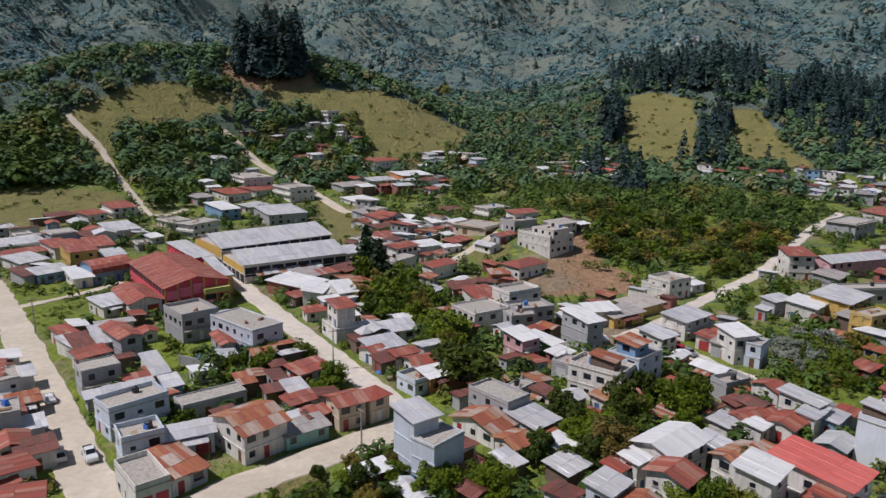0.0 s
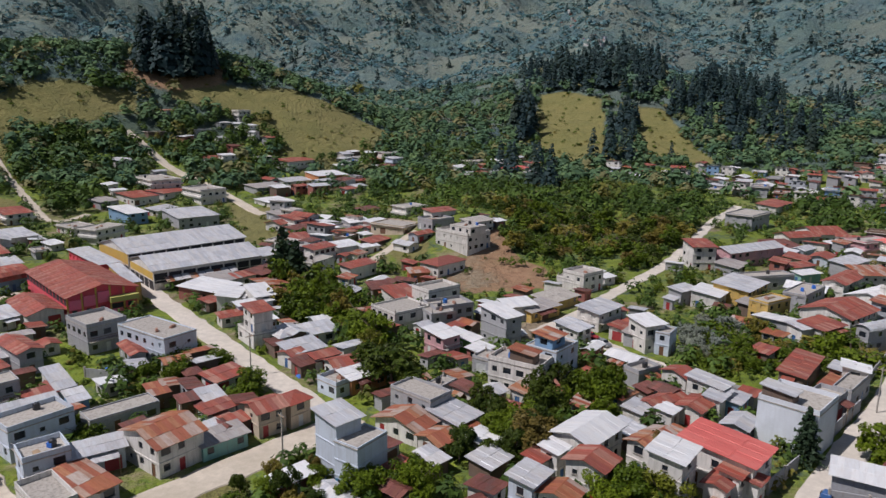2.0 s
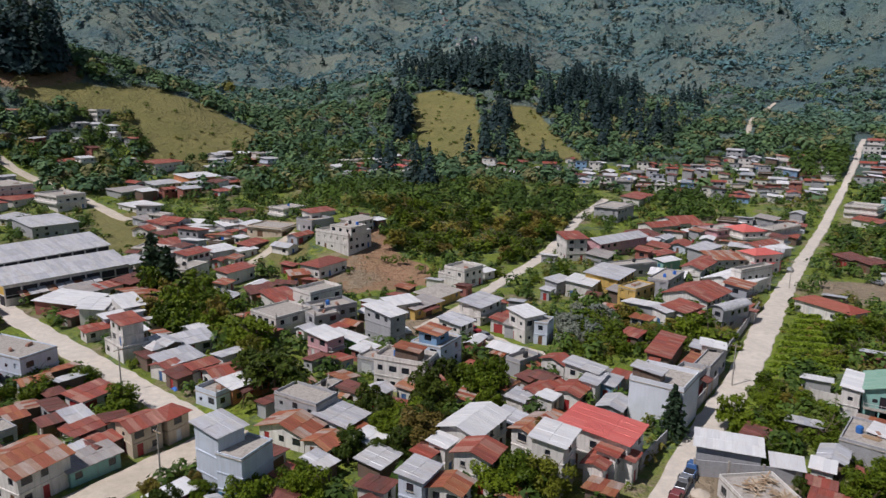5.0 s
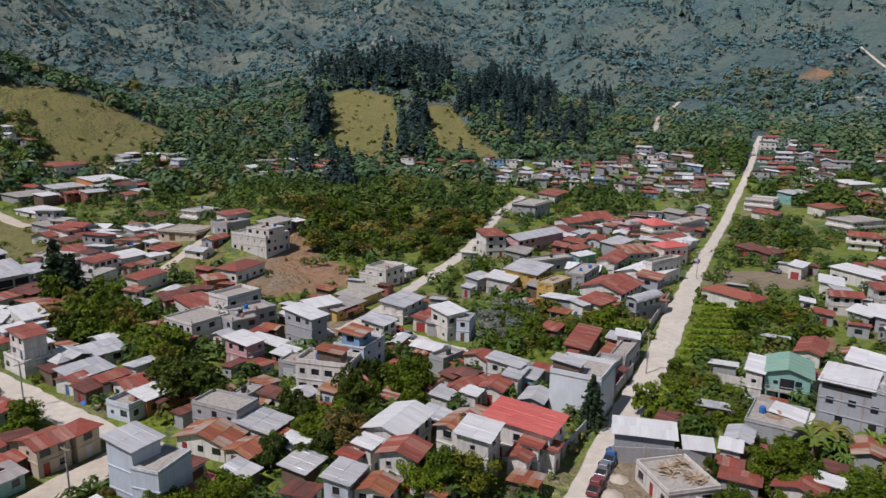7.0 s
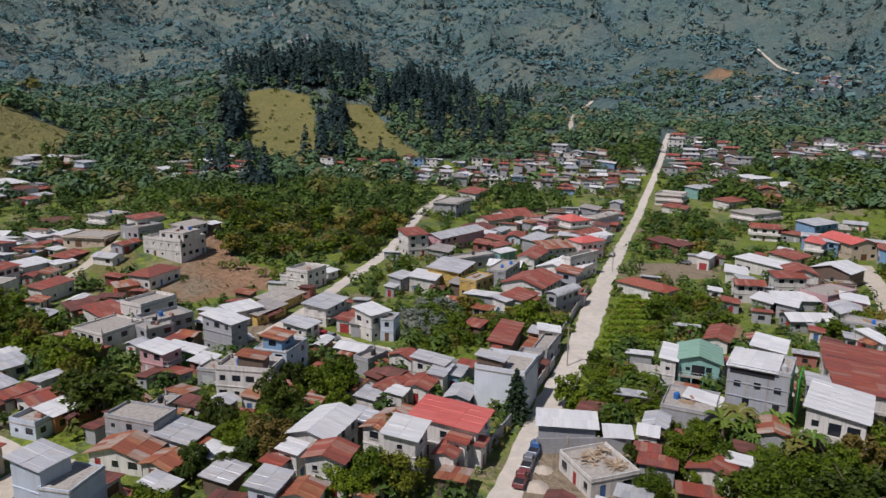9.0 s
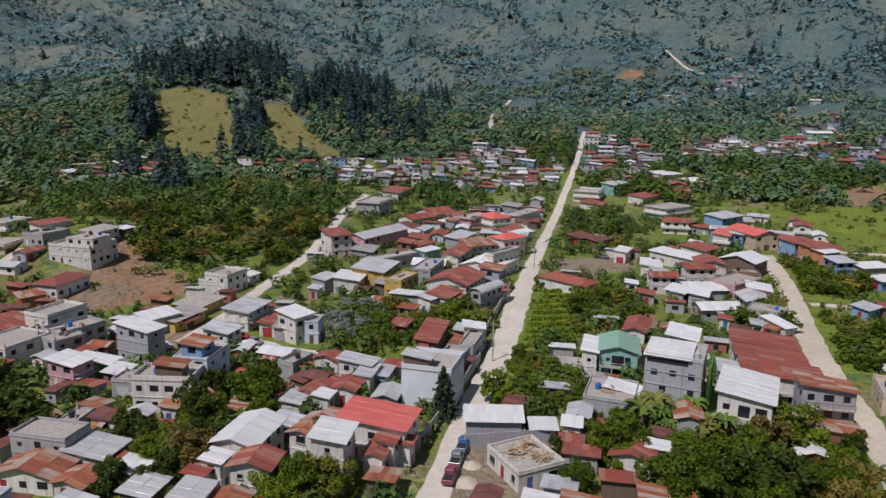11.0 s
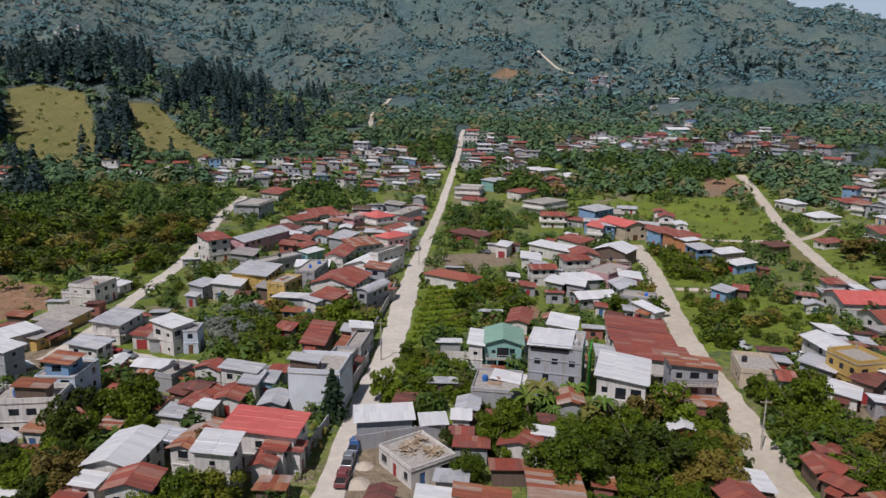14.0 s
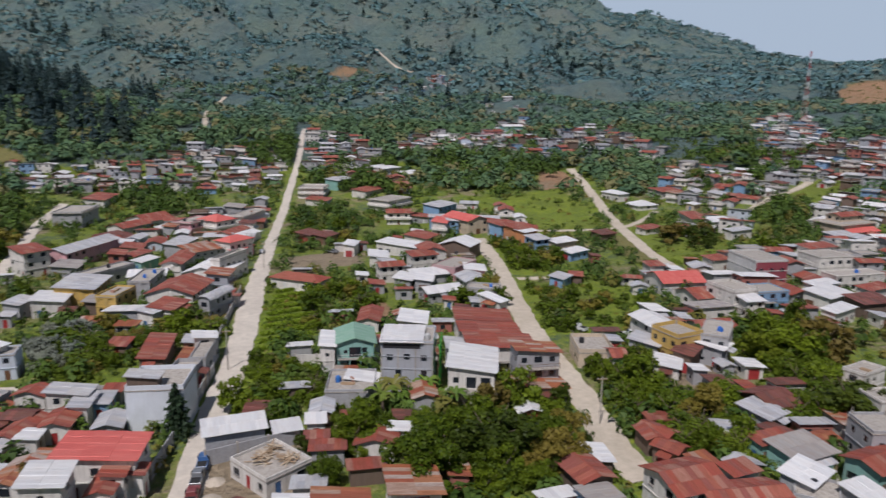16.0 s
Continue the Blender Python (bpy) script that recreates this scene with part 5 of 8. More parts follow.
house(145.9, 29.1, 357, 7.6, 4.3, 4, "s", "d", "M")
house(138.9, 25.4, 37, 3.4, 3.2, 3, "s", "w", "G")
house(107.6, 24.9, 344, 3.8, 5.6, 3, "a", "r", "M")
house(106.2, 25.7, 42, 4.9, 3.2, 3, "b", "r", "M")
house(103.7, 21.9, 346, 3.6, 4.5, 2.8, "a", "r", "M")
house(91.3, 17.0, 321, 8.5, 8.2, 5.2, "b", "r", "W")
house(92.4, 9.6, 311, 11.3, 7.7, 4, "b", "r", "T")
house(99.8, 11.4, 324, 4.9, 3.2, 4, "s", "r", "W")
house(101.3, 16.7, 324, 3.6, 3.3, 3, "s", "o", "W")
house(88.6, 29.9, 53, 6.6, 5.5, 3.5, "b", "r", "M")
house(84.2, 26.5, 54, 3.8, 5.4, 3, "s", "g", "B")
house(103.6, 3.2, 343, 6.9, 4.8, 4, "s", "w", "G")
house(101.1, 1.5, 4, 6.4, 5.7, 3, "f", "c", "G")
house(102.1, -4.5, 325, 4.7, 5.3, 4, "s", "w", "G")
house(112.4, 4.5, 326, 8.5, 6.3, 3.5, "s", "g", "T")
house(113.5, 8.9, 324, 6.9, 3.2, 3.5, "s", "r", "T")
house(114.1, -5.9, 327, 9.3, 6.0, 4, "b", "r", "T")
house(131.4, 11.4, 326, 6.8, 8.2, 3, "b", "d", "M")
house(125.1, 11.6, 336, 6.0, 6.3, 3, "s", "z", "G")
house(122.0, -5.4, 302, 6.2, 6.8, 6, "f", "c", "G")
house(150.3, -2.8, 333, 7.4, 4.2, 5, "f", "c", "W")
house(135.5, -6.4, 309, 6.4, 5.6, 6, "f", "c", "W")
house(207.3, 46.5, 310, 13.2, 12.7, 4, "b", "s", "W")
house(197.1, 37.7, 320, 8.6, 10.6, 3, "b", "r", "W")
maroon_house = house(232.5, 27.9, 310, 10.4, 15.6, 8, "f", "c", "V", windows=0)
house(204.1, 22.2, 315, 10.0, 8.3, 5, "f", "c", "B")
house(191.8, 23.9, 313, 5.7, 6.7, 5, "s", "w", "W")
house(196.7, 29.0, 321, 7.9, 10.6, 6, "f", "c", "W")
house(257.9, 10.6, 313, 15.2, 12.7, 7, "f", "c", "W")
house(240.8, 1.9, 316, 21.4, 7.7, 5, "f", "c", "W")
house(213.7, 6.8, 333, 11.9, 8.0, 4, "s", "w", "W")
house(198.1, 3.6, 337, 10.8, 3.9, 4, "s", "w", "W")
house(211.9, -2.8, 318, 10.7, 7.2, 4, "s", "d", "M")
house(227.8, -3.9, 330, 11.2, 4.4, 4, "s", "r", "W")
house(224.5, 9.2, 327, 10.4, 4.4, 4, "s", "w", "W")
house(220.7, 56.5, 316, 5.6, 5.1, 4, "s", "r", "W")
house(241.5, 41.4, 325, 7.9, 5.4, 4, "s", "r", "W")


def cluster(poly, count, seed, yaw):
    """Small houses scattered over a far quarter of the town."""
    rnd = random.Random(seed)
    xs, ys = [p[0] for p in poly], [p[1] for p in poly]
    spots = []
    for _ in range(count * 30):
        if len(spots) >= count:
            break
        x, y = rnd.uniform(min(xs), max(xs)), rnd.uniform(min(ys), max(ys))
        if not inside(x, y, poly) or near_road(x, y, 3.5) or any(math.hypot(a - x, b - y) < c * 0.85 + 3.9 for a, b, c in HOUSES):
            continue
        spots.append((x, y))
        shape, roof = rnd.choice([("s", "z"), ("s", "w"), ("s", "r"), ("b", "r"), ("s", "w"), ("b", "z"), ("f", "c"), ("f", "c"), ("b", "r"), ("s", "o"), ("s", "d"), ("b", "w"), ("s", "g")])
        size = rnd.uniform(0.75, 1.25)
        house(round(x, 1), round(y, 1), yaw + rnd.choice([0, 90]) + rnd.uniform(-9, 9), 9.0 * size, rnd.uniform(5, 7.6) * size, rnd.choice([2.6, 2.8, 2.8, 3, 3, 3, 5.2, 5.4]), shape, roof, rnd.choice("WWWWWWGGGGGEELCWWKMMB"))


def overlaps(x, y, reach):
    return any(math.hypot(a - x, b - y) < c * 0.82 + reach for a, b, c in HOUSES)


def sheds(seed):
    """Lean-tos and small huts that crowd round the houses."""
    rnd = random.Random(seed)
    for x, y, reach in list(HOUSES):
        r = math.hypot(x, y)
        if r > 270 or r < 70:
            continue
        for _ in range(4 if r < 230 else 2):
            a = rnd.uniform(0, 6.283)
            w, d = rnd.uniform(3.4, 6.5), rnd.uniform(2.8, 4.6)
            far = reach * 0.85 + math.hypot(w, d) / 2 + rnd.uniform(0, 2)
            px, py = x + far * math.cos(a), y + far * math.sin(a)
            if near_road(px, py, 2.2) or overlaps(px, py, math.hypot(w, d) / 2 * 0.8) or any(inside(px, py, z) for z in OPEN):
                continue
            yaw = math.degrees(grid_turn(px, py)) + rnd.choice([0, 90]) + rnd.uniform(-5, 5)
            house(round(px, 1), round(py, 1), yaw, w, d, rnd.uniform(2.2, 2.8), rnd.choice("sssb"), rnd.choice("rrddoozzzww"), rnd.choice("MMGGWWK"), "shed")


def grid_turn(x, y):
    """The direction of the nearest street."""
    best = min(((math.hypot(a[0] - x, a[1] - y), a, b) for w, m, p, l in ROADS.values() for a, b in zip(p, p[1:])), key=lambda q: q[0])
    return math.atan2(best[2][1] - best[1][1], best[2][0] - best[1][0])


cluster([(149.4, 241.7), (252.6, 261.1), (174.0, 182.7), (124.3, 147.6), (101.0, 147.8), (94.6, 173.0), (130.1, 226.0)], 45, 51, 41)
cluster([(-164.2, 247.4), (-185.3, 288.1), (-157.1, 297.6), (-115.0, 272.0), (-103.0, 233.0), (-127.4, 231.7), (-138.5, 215.3)], 16, 52, 129)
cluster([(-40.9, 346.5), (12.4, 271.3), (13.2, 242.3), (3.0, 220.2), (-23.8, 232.2)], 26, 53, 54)
cluster([(-0.2, 278.5), (35.9, 265.4), (37.4, 248.8), (24.0, 236.0), (6.0, 234.2)], 14, 54, 37)
cluster([(231.1, 40.4), (297.1, 20.1), (348.6, -13.8), (209.5, -11.1), (193.1, 13.6), (198.1, 23.8)], 40, 55, 37)
cluster([(178.7, 134.7), (210.7, 120.0), (192.0, 101.1), (164.0, 87.4), (153.3, 105.6)], 10, 56, -41)
cluster([(250.8, 180.5), (318.1, 176.5), (287.2, 126.2), (248.3, 102.0), (245.6, 118.5)], 14, 57, -60)
cluster([(-53.4, 227.1), (-35.9, 236.2), (-26.3, 220.4), (-21.9, 182.6), (-37.1, 182.0)], 12, 58, 122)
cluster([(171.1, 48.0), (193.9, 30.6), (157.3, 23.5), (144.0, 33.2)], 10, 59, 41)
cluster([(-95.9, 156.7), (-75.0, 157.4), (-54.1, 127.9), (-63.5, 122.3)], 10, 60, 126)
cluster([(55.4, 137.0), (71.0, 132.4), (72.0, 120.5), (62.6, 111.2), (48.4, 110.3)], 12, 61, -62)
cluster([(235.9, 46.7), (265.0, 33.6), (216.5, 26.5), (203.6, 35.0)], 14, 62, 37)
sheds(3)
JOIN = FAR_PIECES
house(-133.4, 261.3, 62, 13.2, 10.0, 3.5, "s", "d", "W")
house(-127.8, 271.8, 43, 11.2, 16.3, 4, "s", "z", "W")
house(-147.0, 263.0, 50, 10.4, 7.5, 3, "s", "o", "M")
house(-152.0, 244.2, 52, 20.3, 13.1, 3.5, "s", "z", "W")
house(-134.1, 237.9, 50, 6.9, 12.8, 4, "s", "r", "W")
house(-148.1, 316.7, 42, 13.5, 19.7, 5, "s", "r", "W")
house(-167.0, 300.8, 58, 13.5, 9.1, 3, "s", "d", "M")
house(-155.5, 305.5, 61, 9.7, 9.3, 3, "s", "r", "W")
house(-98.5, 277.4, 62, 16.6, 10.4, 6, "f", "c", "W")
house(-114.7, 294.6, 49, 8.7, 12.8, 3, "f", "c", "W")
house(-110.3, 261.5, 54, 5.5, 6.3, 2.5, "s", "w", "W")
house(-102.3, 320.8, 40, 9.3, 21.1, 5, "s", "w", "B")
house(-92.7, 338.7, 63, 17.1, 9.3, 3, "s", "z", "W")
house(-74.2, 314.3, 32, 21.9, 27.7, 5, "s", "z", "G")
house(-43.1, 361.0, 43, 18.0, 19.4, 2.5, "s", "w", "W")
house(-26.8, 299.2, 43, 14.2, 12.9, 5, "s", "r", "W")
house(-19.8, 295.3, 44, 14.5, 9.6, 3, "s", "r", "W")
house(-14.0, 275.9, 43, 8.7, 7.4, 4, "s", "w", "W")
house(-6.2, 270.9, 43, 12.6, 4.5, 3, "s", "r", "W")
house(-2.0, 287.5, 28, 10.0, 8.4, 4, "s", "w", "G")
house(3.2, 329.7, 50, 14.6, 7.4, 3, "s", "d", "W")
house(-79.0, 366.8, 40, 16.9, 23.4, 7.7, "f", "c", "W")
house(-108.3, 387.5, 37, 18.8, 35.4, 5, "f", "c", "W")
house(-109.4, 358.9, 46, 16.8, 21.6, 4, "s", "r", "W")
house(-96.5, 373.5, 60, 29.1, 15.5, 3, "s", "r", "W")
house(-133.7, 412.9, 57, 15.0, 15.8, 3, "s", "z", "W")
house(-121.7, 346.9, 54, 12.8, 13.7, 4, "s", "g", "G")
house(-51.9, 392.2, 42, 23.1, 16.0, 4, "s", "g", "G")
house(-19.5, 416.7, 29, 24.1, 22.7, 5, "s", "w", "O")
house(-40.1, 442.0, 49, 28.6, 17.2, 4, "s", "r", "W")
house(-37.8, 411.4, 36, 21.5, 15.6, 3, "s", "z", "W")
house(20.3, 290.1, 36, 13.7, 10.8, 6, "f", "c", "W")
house(62.8, 406.2, 20, 15, 11, 4.5, "h", "g", "C")
house(97.1, 422.5, 30, 17, 11, 5, "h", "s", "W")
house(81.5, 398.7, 30, 9, 6, 3, "s", "w", "W")
house(166.6, 282.6, 37, 22.3, 14.0, 7.8, "f", "c", "G")
house(201.0, 318.5, 40, 28.9, 12.3, 4, "s", "r", "W")
house(170.3, 252.6, 8, 17.6, 11.4, 4, "b", "r", "W")
house(185.4, 259.9, 2, 16.7, 17.0, 4, "b", "r", "W")
house(186.4, 233.5, 15, 18.3, 10.0, 6, "f", "c", "P")
house(180.3, 239.9, 15, 13.4, 9.0, 3, "s", "w", "G")
house(214.2, 251.7, 9, 14.3, 6.1, 4, "s", "w", "B")
house(192.6, 226.8, 358, 10.5, 11.8, 6, "h", "s", "W")
house(209.2, 226.8, 20, 25.8, 7.5, 7, "f", "c", "W")
house(216.0, 236.7, 8, 17.3, 7.4, 4, "f", "c", "G")
house(185.7, 210.2, 18, 18.6, 7.8, 4, "b", "r", "W")
house(188.1, 204.4, 9, 11.6, 4.6, 3, "s", "w", "W")
house(155.0, 238.6, 5, 11.1, 11.4, 3, "s", "d", "M")
house(243.6, 150.3, 22, 16.2, 7.6, 6, "s", "s", "W")
house(254.5, 145.1, 339, 13.7, 21.6, 6.4, "a", "s", "C")
house(280.7, 174.0, 359, 19.9, 11.3, 6, "s", "z", "B")
house(266.4, 141.2, 357, 10.7, 6.2, 2.8, "f", "c", "G")
house(252.5, 126.0, 350, 14.0, 8.1, 6, "s", "r", "B")
house(249.1, 117.1, 342, 13.7, 9.8, 6, "s", "r", "O")
house(245.7, 112.6, 345, 8.1, 5.3, 5, "s", "w", "O")
house(282.2, 254.9, 30, 17.3, 16.0, 6, "f", "c", "W")
house(272.8, 242.9, 29, 16.9, 13.9, 3, "s", "r", "W")
house(305.7, 257.3, 15, 22.5, 10.1, 6, "s", "z", "T")
house(301.3, 233.0, 7, 23.5, 11.3, 4, "s", "r", "W")
house(286.5, 207.7, 359, 22.6, 15.5, 6, "f", "c", "W")
house(260.5, 179.0, 357, 15.3, 10.1, 3, "a", "d", "M")
house(202.1, 185.3, 7, 9.6, 7.2, 3, "s", "d", "M")
house(358.6, 264.6, 355, 21.0, 18.1, 4, "s", "w", "W")
house(360.2, 244.5, 350, 18.6, 15.8, 4, "s", "w", "W")
house(274.9, 14.2, 323, 16.4, 7.2, 6, "s", "r", "W")
house(338.0, 8.5, 326, 25.8, 16.4, 10, "f", "c", "C")
house(342.8, 8.8, 326, 17.5, 9.3, 2.4, "b", "r", "C", "rooftop room", on_roof=True)
house(334.6, 3.1, 322, 19.9, 9.8, 4, "b", "s", "W")
house(318.5, 8.6, 320, 14.0, 8.9, 4, "s", "z", "B")
house(323.3, 56.0, 314, 12.7, 11.0, 4, "s", "w", "W")
house(325.9, 67.2, 307, 8.5, 15.4, 4, "s", "r", "W")
house(304.1, 44.7, 332, 15.3, 5.3, 4, "s", "z", "W")
house(269.7, 89.7, 334, 8.7, 6.4, 3, "s", "d", "M")
house(295.8, 78.7, 337, 11.4, 5.7, 2.5, "s", "r", "W")
house(354.1, 99.1, 326, 15.6, 14.1, 2.8, "h", "w", "W")
house(366.4, 116.9, 332, 7.7, 13.6, 4.2, "h", "w", "W")
house(388.3, 96.0, 325, 18.4, 14.6, 4, "s", "r", "W")
cluster([(-127.1, 447.1), (-126.1, 473.0), (-76.8, 493.3), (-50.2, 461.7), (-37.0, 435.7), (-77.4, 426.5), (-109.6, 447.8)], 15, 1, -46)
cluster([(-14.4, 440.3), (-9.8, 473.2), (24.4, 474.3), (22.5, 431.0)], 18, 2, -45)
cluster([(-61.7, 412.4), (-1.8, 416.6), (1.5, 379.1), (-53.8, 378.9)], 13, 3, -54)
cluster([(-131.6, 373.6), (-114.6, 411.7), (-89.0, 385.5), (-110.3, 352.4)], 18, 4, -45)
cluster([(57.8, 435.1), (84.7, 470.3), (116.5, 446.3), (94.5, 383.2)], 23, 5, 49)
cluster([(178.9, 349.5), (207.4, 411.6), (258.8, 392.4), (335.8, 332.1), (300.8, 287.6), (247.1, 296.4), (216.3, 340.1)], 104, 6, 49)
cluster([(289.5, 383.6), (319.0, 395.7), (360.9, 357.3), (335.8, 332.1), (285.1, 365.4)], 31, 7, 39)
cluster([(340.8, 321.3), (425.7, 389.8), (435.5, 351.4), (386.0, 286.7), (318.0, 220.1), (313.3, 272.1)], 62, 8, 39)
cluster([(398.5, 282.3), (453.5, 312.1), (539.3, 258.3), (481.6, 199.2), (441.1, 188.1), (442.4, 241.3)], 78, 9, 36)
cluster([(477.2, 243.9), (625.0, 321.5), (621.2, 290.8), (493.2, 227.5)], 31, 10, 36)
cluster([(388.6, 98.3), (457.4, 109.8), (465.3, 67.6), (385.3, 51.6), (359.5, 73.7)], 52, 11, -9)
cluster([(472.1, 33.7), (564.7, 38.9), (611.5, -4.4), (451.4, -14.4), (435.3, 16.5)], 94, 12, -16)
cluster([(468.1, 61.5), (593.6, 76.6), (726.2, 52.5), (592.2, 30.2), (483.8, 38.0)], 57, 13, -16)
cluster([(399.5, 53.8), (448.4, 55.3), (493.0, 35.8), (460.2, 29.6)], 39, 14, -16)
cluster([(267.9, 14.1), (314.2, 15.5), (348.6, -13.8), (217.0, -13.7), (205.2, 4.1)], 44, 15, 37)
cluster([(343.3, 19.7), (418.7, 18.1), (433.8, -14.4), (370.4, -18.2)], 39, 16, -9)
cluster([(292.0, 67.9), (344.4, 75.6), (352.6, 46.5), (324.3, 42.3)], 18, 17, 2)
cluster([(145.8, 396.9), (160.5, 439.0), (214.6, 420.6), (204.5, 399.2)], 13, 18, 49)
cluster([(836.3, 545.6), (868.9, 558.8), (885.8, 530.2), (869.5, 519.5)], 8, 19, -91)
cluster([(892.9, 674.8), (1603.0, 1194.5), (1652.0, 1130.5), (920.4, 628.9)], 6, 20, -142)
cluster([(475.7, 1499.3), (514.2, 1617.5), (568.5, 1620.1), (561.5, 1602.9)], 8, 21, 31)
cluster([(502.6, 1612.7), (516.0, 1619.3), (565.8, 1618.6), (552.5, 1593.9)], 6, 22, 31)
cluster([(470.1, 1729.3), (577.7, 2081.3), (604.7, 1851.9), (541.0, 1665.4)], 8, 23, -142)
cluster([(715.2, 553.4), (732.4, 558.4), (840.8, 548.7), (821.0, 534.7)], 5, 24, -91)
cluster([(460.3, 183.9), (553.1, 222.0), (647.6, 199.2), (499.3, 152.6)], 34, 25, 36)
cluster([(577.9, 82.2), (696.3, 95.7), (751.7, 73.8), (614.9, 59.2)], 21, 26, -16)
cluster([(675.8, 364.3), (592.2, 275.5), (683.9, 314.5), (862.3, 459.5)], 12, 31, 20)
cluster([(464.6, 197.9), (483.0, 165.3), (557.9, 175.9), (591.6, 238.3)], 14, 32, -16)
cluster([(846.2, 548.0), (855.7, 522.5), (878.3, 523.7), (884.9, 560.0)], 6, 33, 30)
cluster([(491.7, 151.6), (475.2, 119.4), (511.9, 129.3), (548.1, 163.6)], 8, 34, -9)
house(532.7, 261.6, 320, 22, 12, 9.5, "b", "w", "T")
house(510.70000000000005, 267.6, 320, 20, 10, 5, "b", "r", "P")
joined("far_houses", JOIN, "far quarters of small white and tin-roofed houses", "houses")
JOIN = None
# ---- trees and other plants ----
def leaf_cloud(rnd, lobes, count, size, droop=0.0):
    """Small bent leaf clumps set over the outside of a few lobes (x, y, z, rx, rz)."""
    w = np.array([l[3] ** 2 for l in lobes])
    pick = rnd.choice(len(lobes), count, p=w / w.sum())
    lob = np.array(lobes)[pick]
    d = rnd.normal(size=(count, 3))
    d[:, 2] = np.abs(d[:, 2]) * np.where(rnd.rand(count) < 0.78, 1, -0.6)
    d /= np.linalg.norm(d, axis=1)[:, None]
    rad = (1.18 - 0.6 * rnd.rand(count) ** 1.6)[:, None]
    c = lob[:, :3] + d * rad * np.stack([lob[:, 3], lob[:, 3], lob[:, 4]], -1)
    nrm = d + rnd.normal(scale=0.5, size=(count, 3)) + np.array([0, 0, 0.25])
    nrm /= np.linalg.norm(nrm, axis=1)[:, None]
    t = np.cross(nrm, rnd.normal(size=(count, 3)))
    t /= np.linalg.norm(t, axis=1)[:, None] + 1e-9
    b = np.cross(nrm, t)
    s = (size * rnd.uniform(0.55, 1.35, count))[:, None]
    v = np.stack([c - t * s * 0.8 - b * s * 0.5, c + t * s - b * s * 0.35 - nrm * s * droop, c + b * s + nrm * s * 0.2], 1)
    return v.reshape(-1, 3), np.arange(3 * count).reshape(-1, 3)


def quads_mesh(name, v, f, material, tint=None):
    me = bpy.data.meshes.new(name)
    n, k = len(f), f.shape[1]
    me.vertices.add(len(v))
    me.vertices.foreach_set("co", np.asarray(v, np.float32).ravel())
    me.loops.add(n * k)
    me.loops.foreach_set("vertex_index", np.asarray(f, np.int32).ravel())
    me.polygons.add(n)
    me.polygons.foreach_set("loop_start", np.arange(n, dtype=np.int32) * k)
    me.materials.append(material)
    if tint is not None:
        me.attributes.new("tint", "FLOAT", "POINT").data.foreach_set("value", np.asarray(tint, np.float32))
    me.update(calc_edges=True)
    return me


def limb(verts, faces, p, q, r0, r1, n=6):
    p, q = Vector(p), Vector(q)
    a = (q - p).orthogonal().normalized()
    b = (q - p).normalized().cross(a)
    k = len(verts)
    for c, r in ((p, r0), (q, r1)):
        verts += [tuple(c + a * r * math.cos(6.283 * i / n) + b * r * math.sin(6.283 * i / n)) for i in range(n)]
    faces += [(k + i, k + (i + 1) % n, k + n + (i + 1) % n, k + n + i) for i in range(n)]


def trunk_mesh(rnd, height, spread, r):
    verts, faces = [], []
    fork = Vector((rnd.uniform(-0.05, 0.05) * height, rnd.uniform(-0.05, 0.05) * height, height * 0.42))
    limb(verts, faces, (0, 0, -0.6), fork, r, r * 0.65, 7)
    for k in range(5):
        a = 1.257 * k + rnd.uniform(-0.4, 0.4)
        limb(verts, faces, fork, (spread * 0.6 * math.cos(a), spread * 0.6 * math.sin(a), height * rnd.uniform(0.6, 0.85)), r * 0.45, r * 0.12, 5)
    return mesh_of("trunk", verts, faces, BARK)


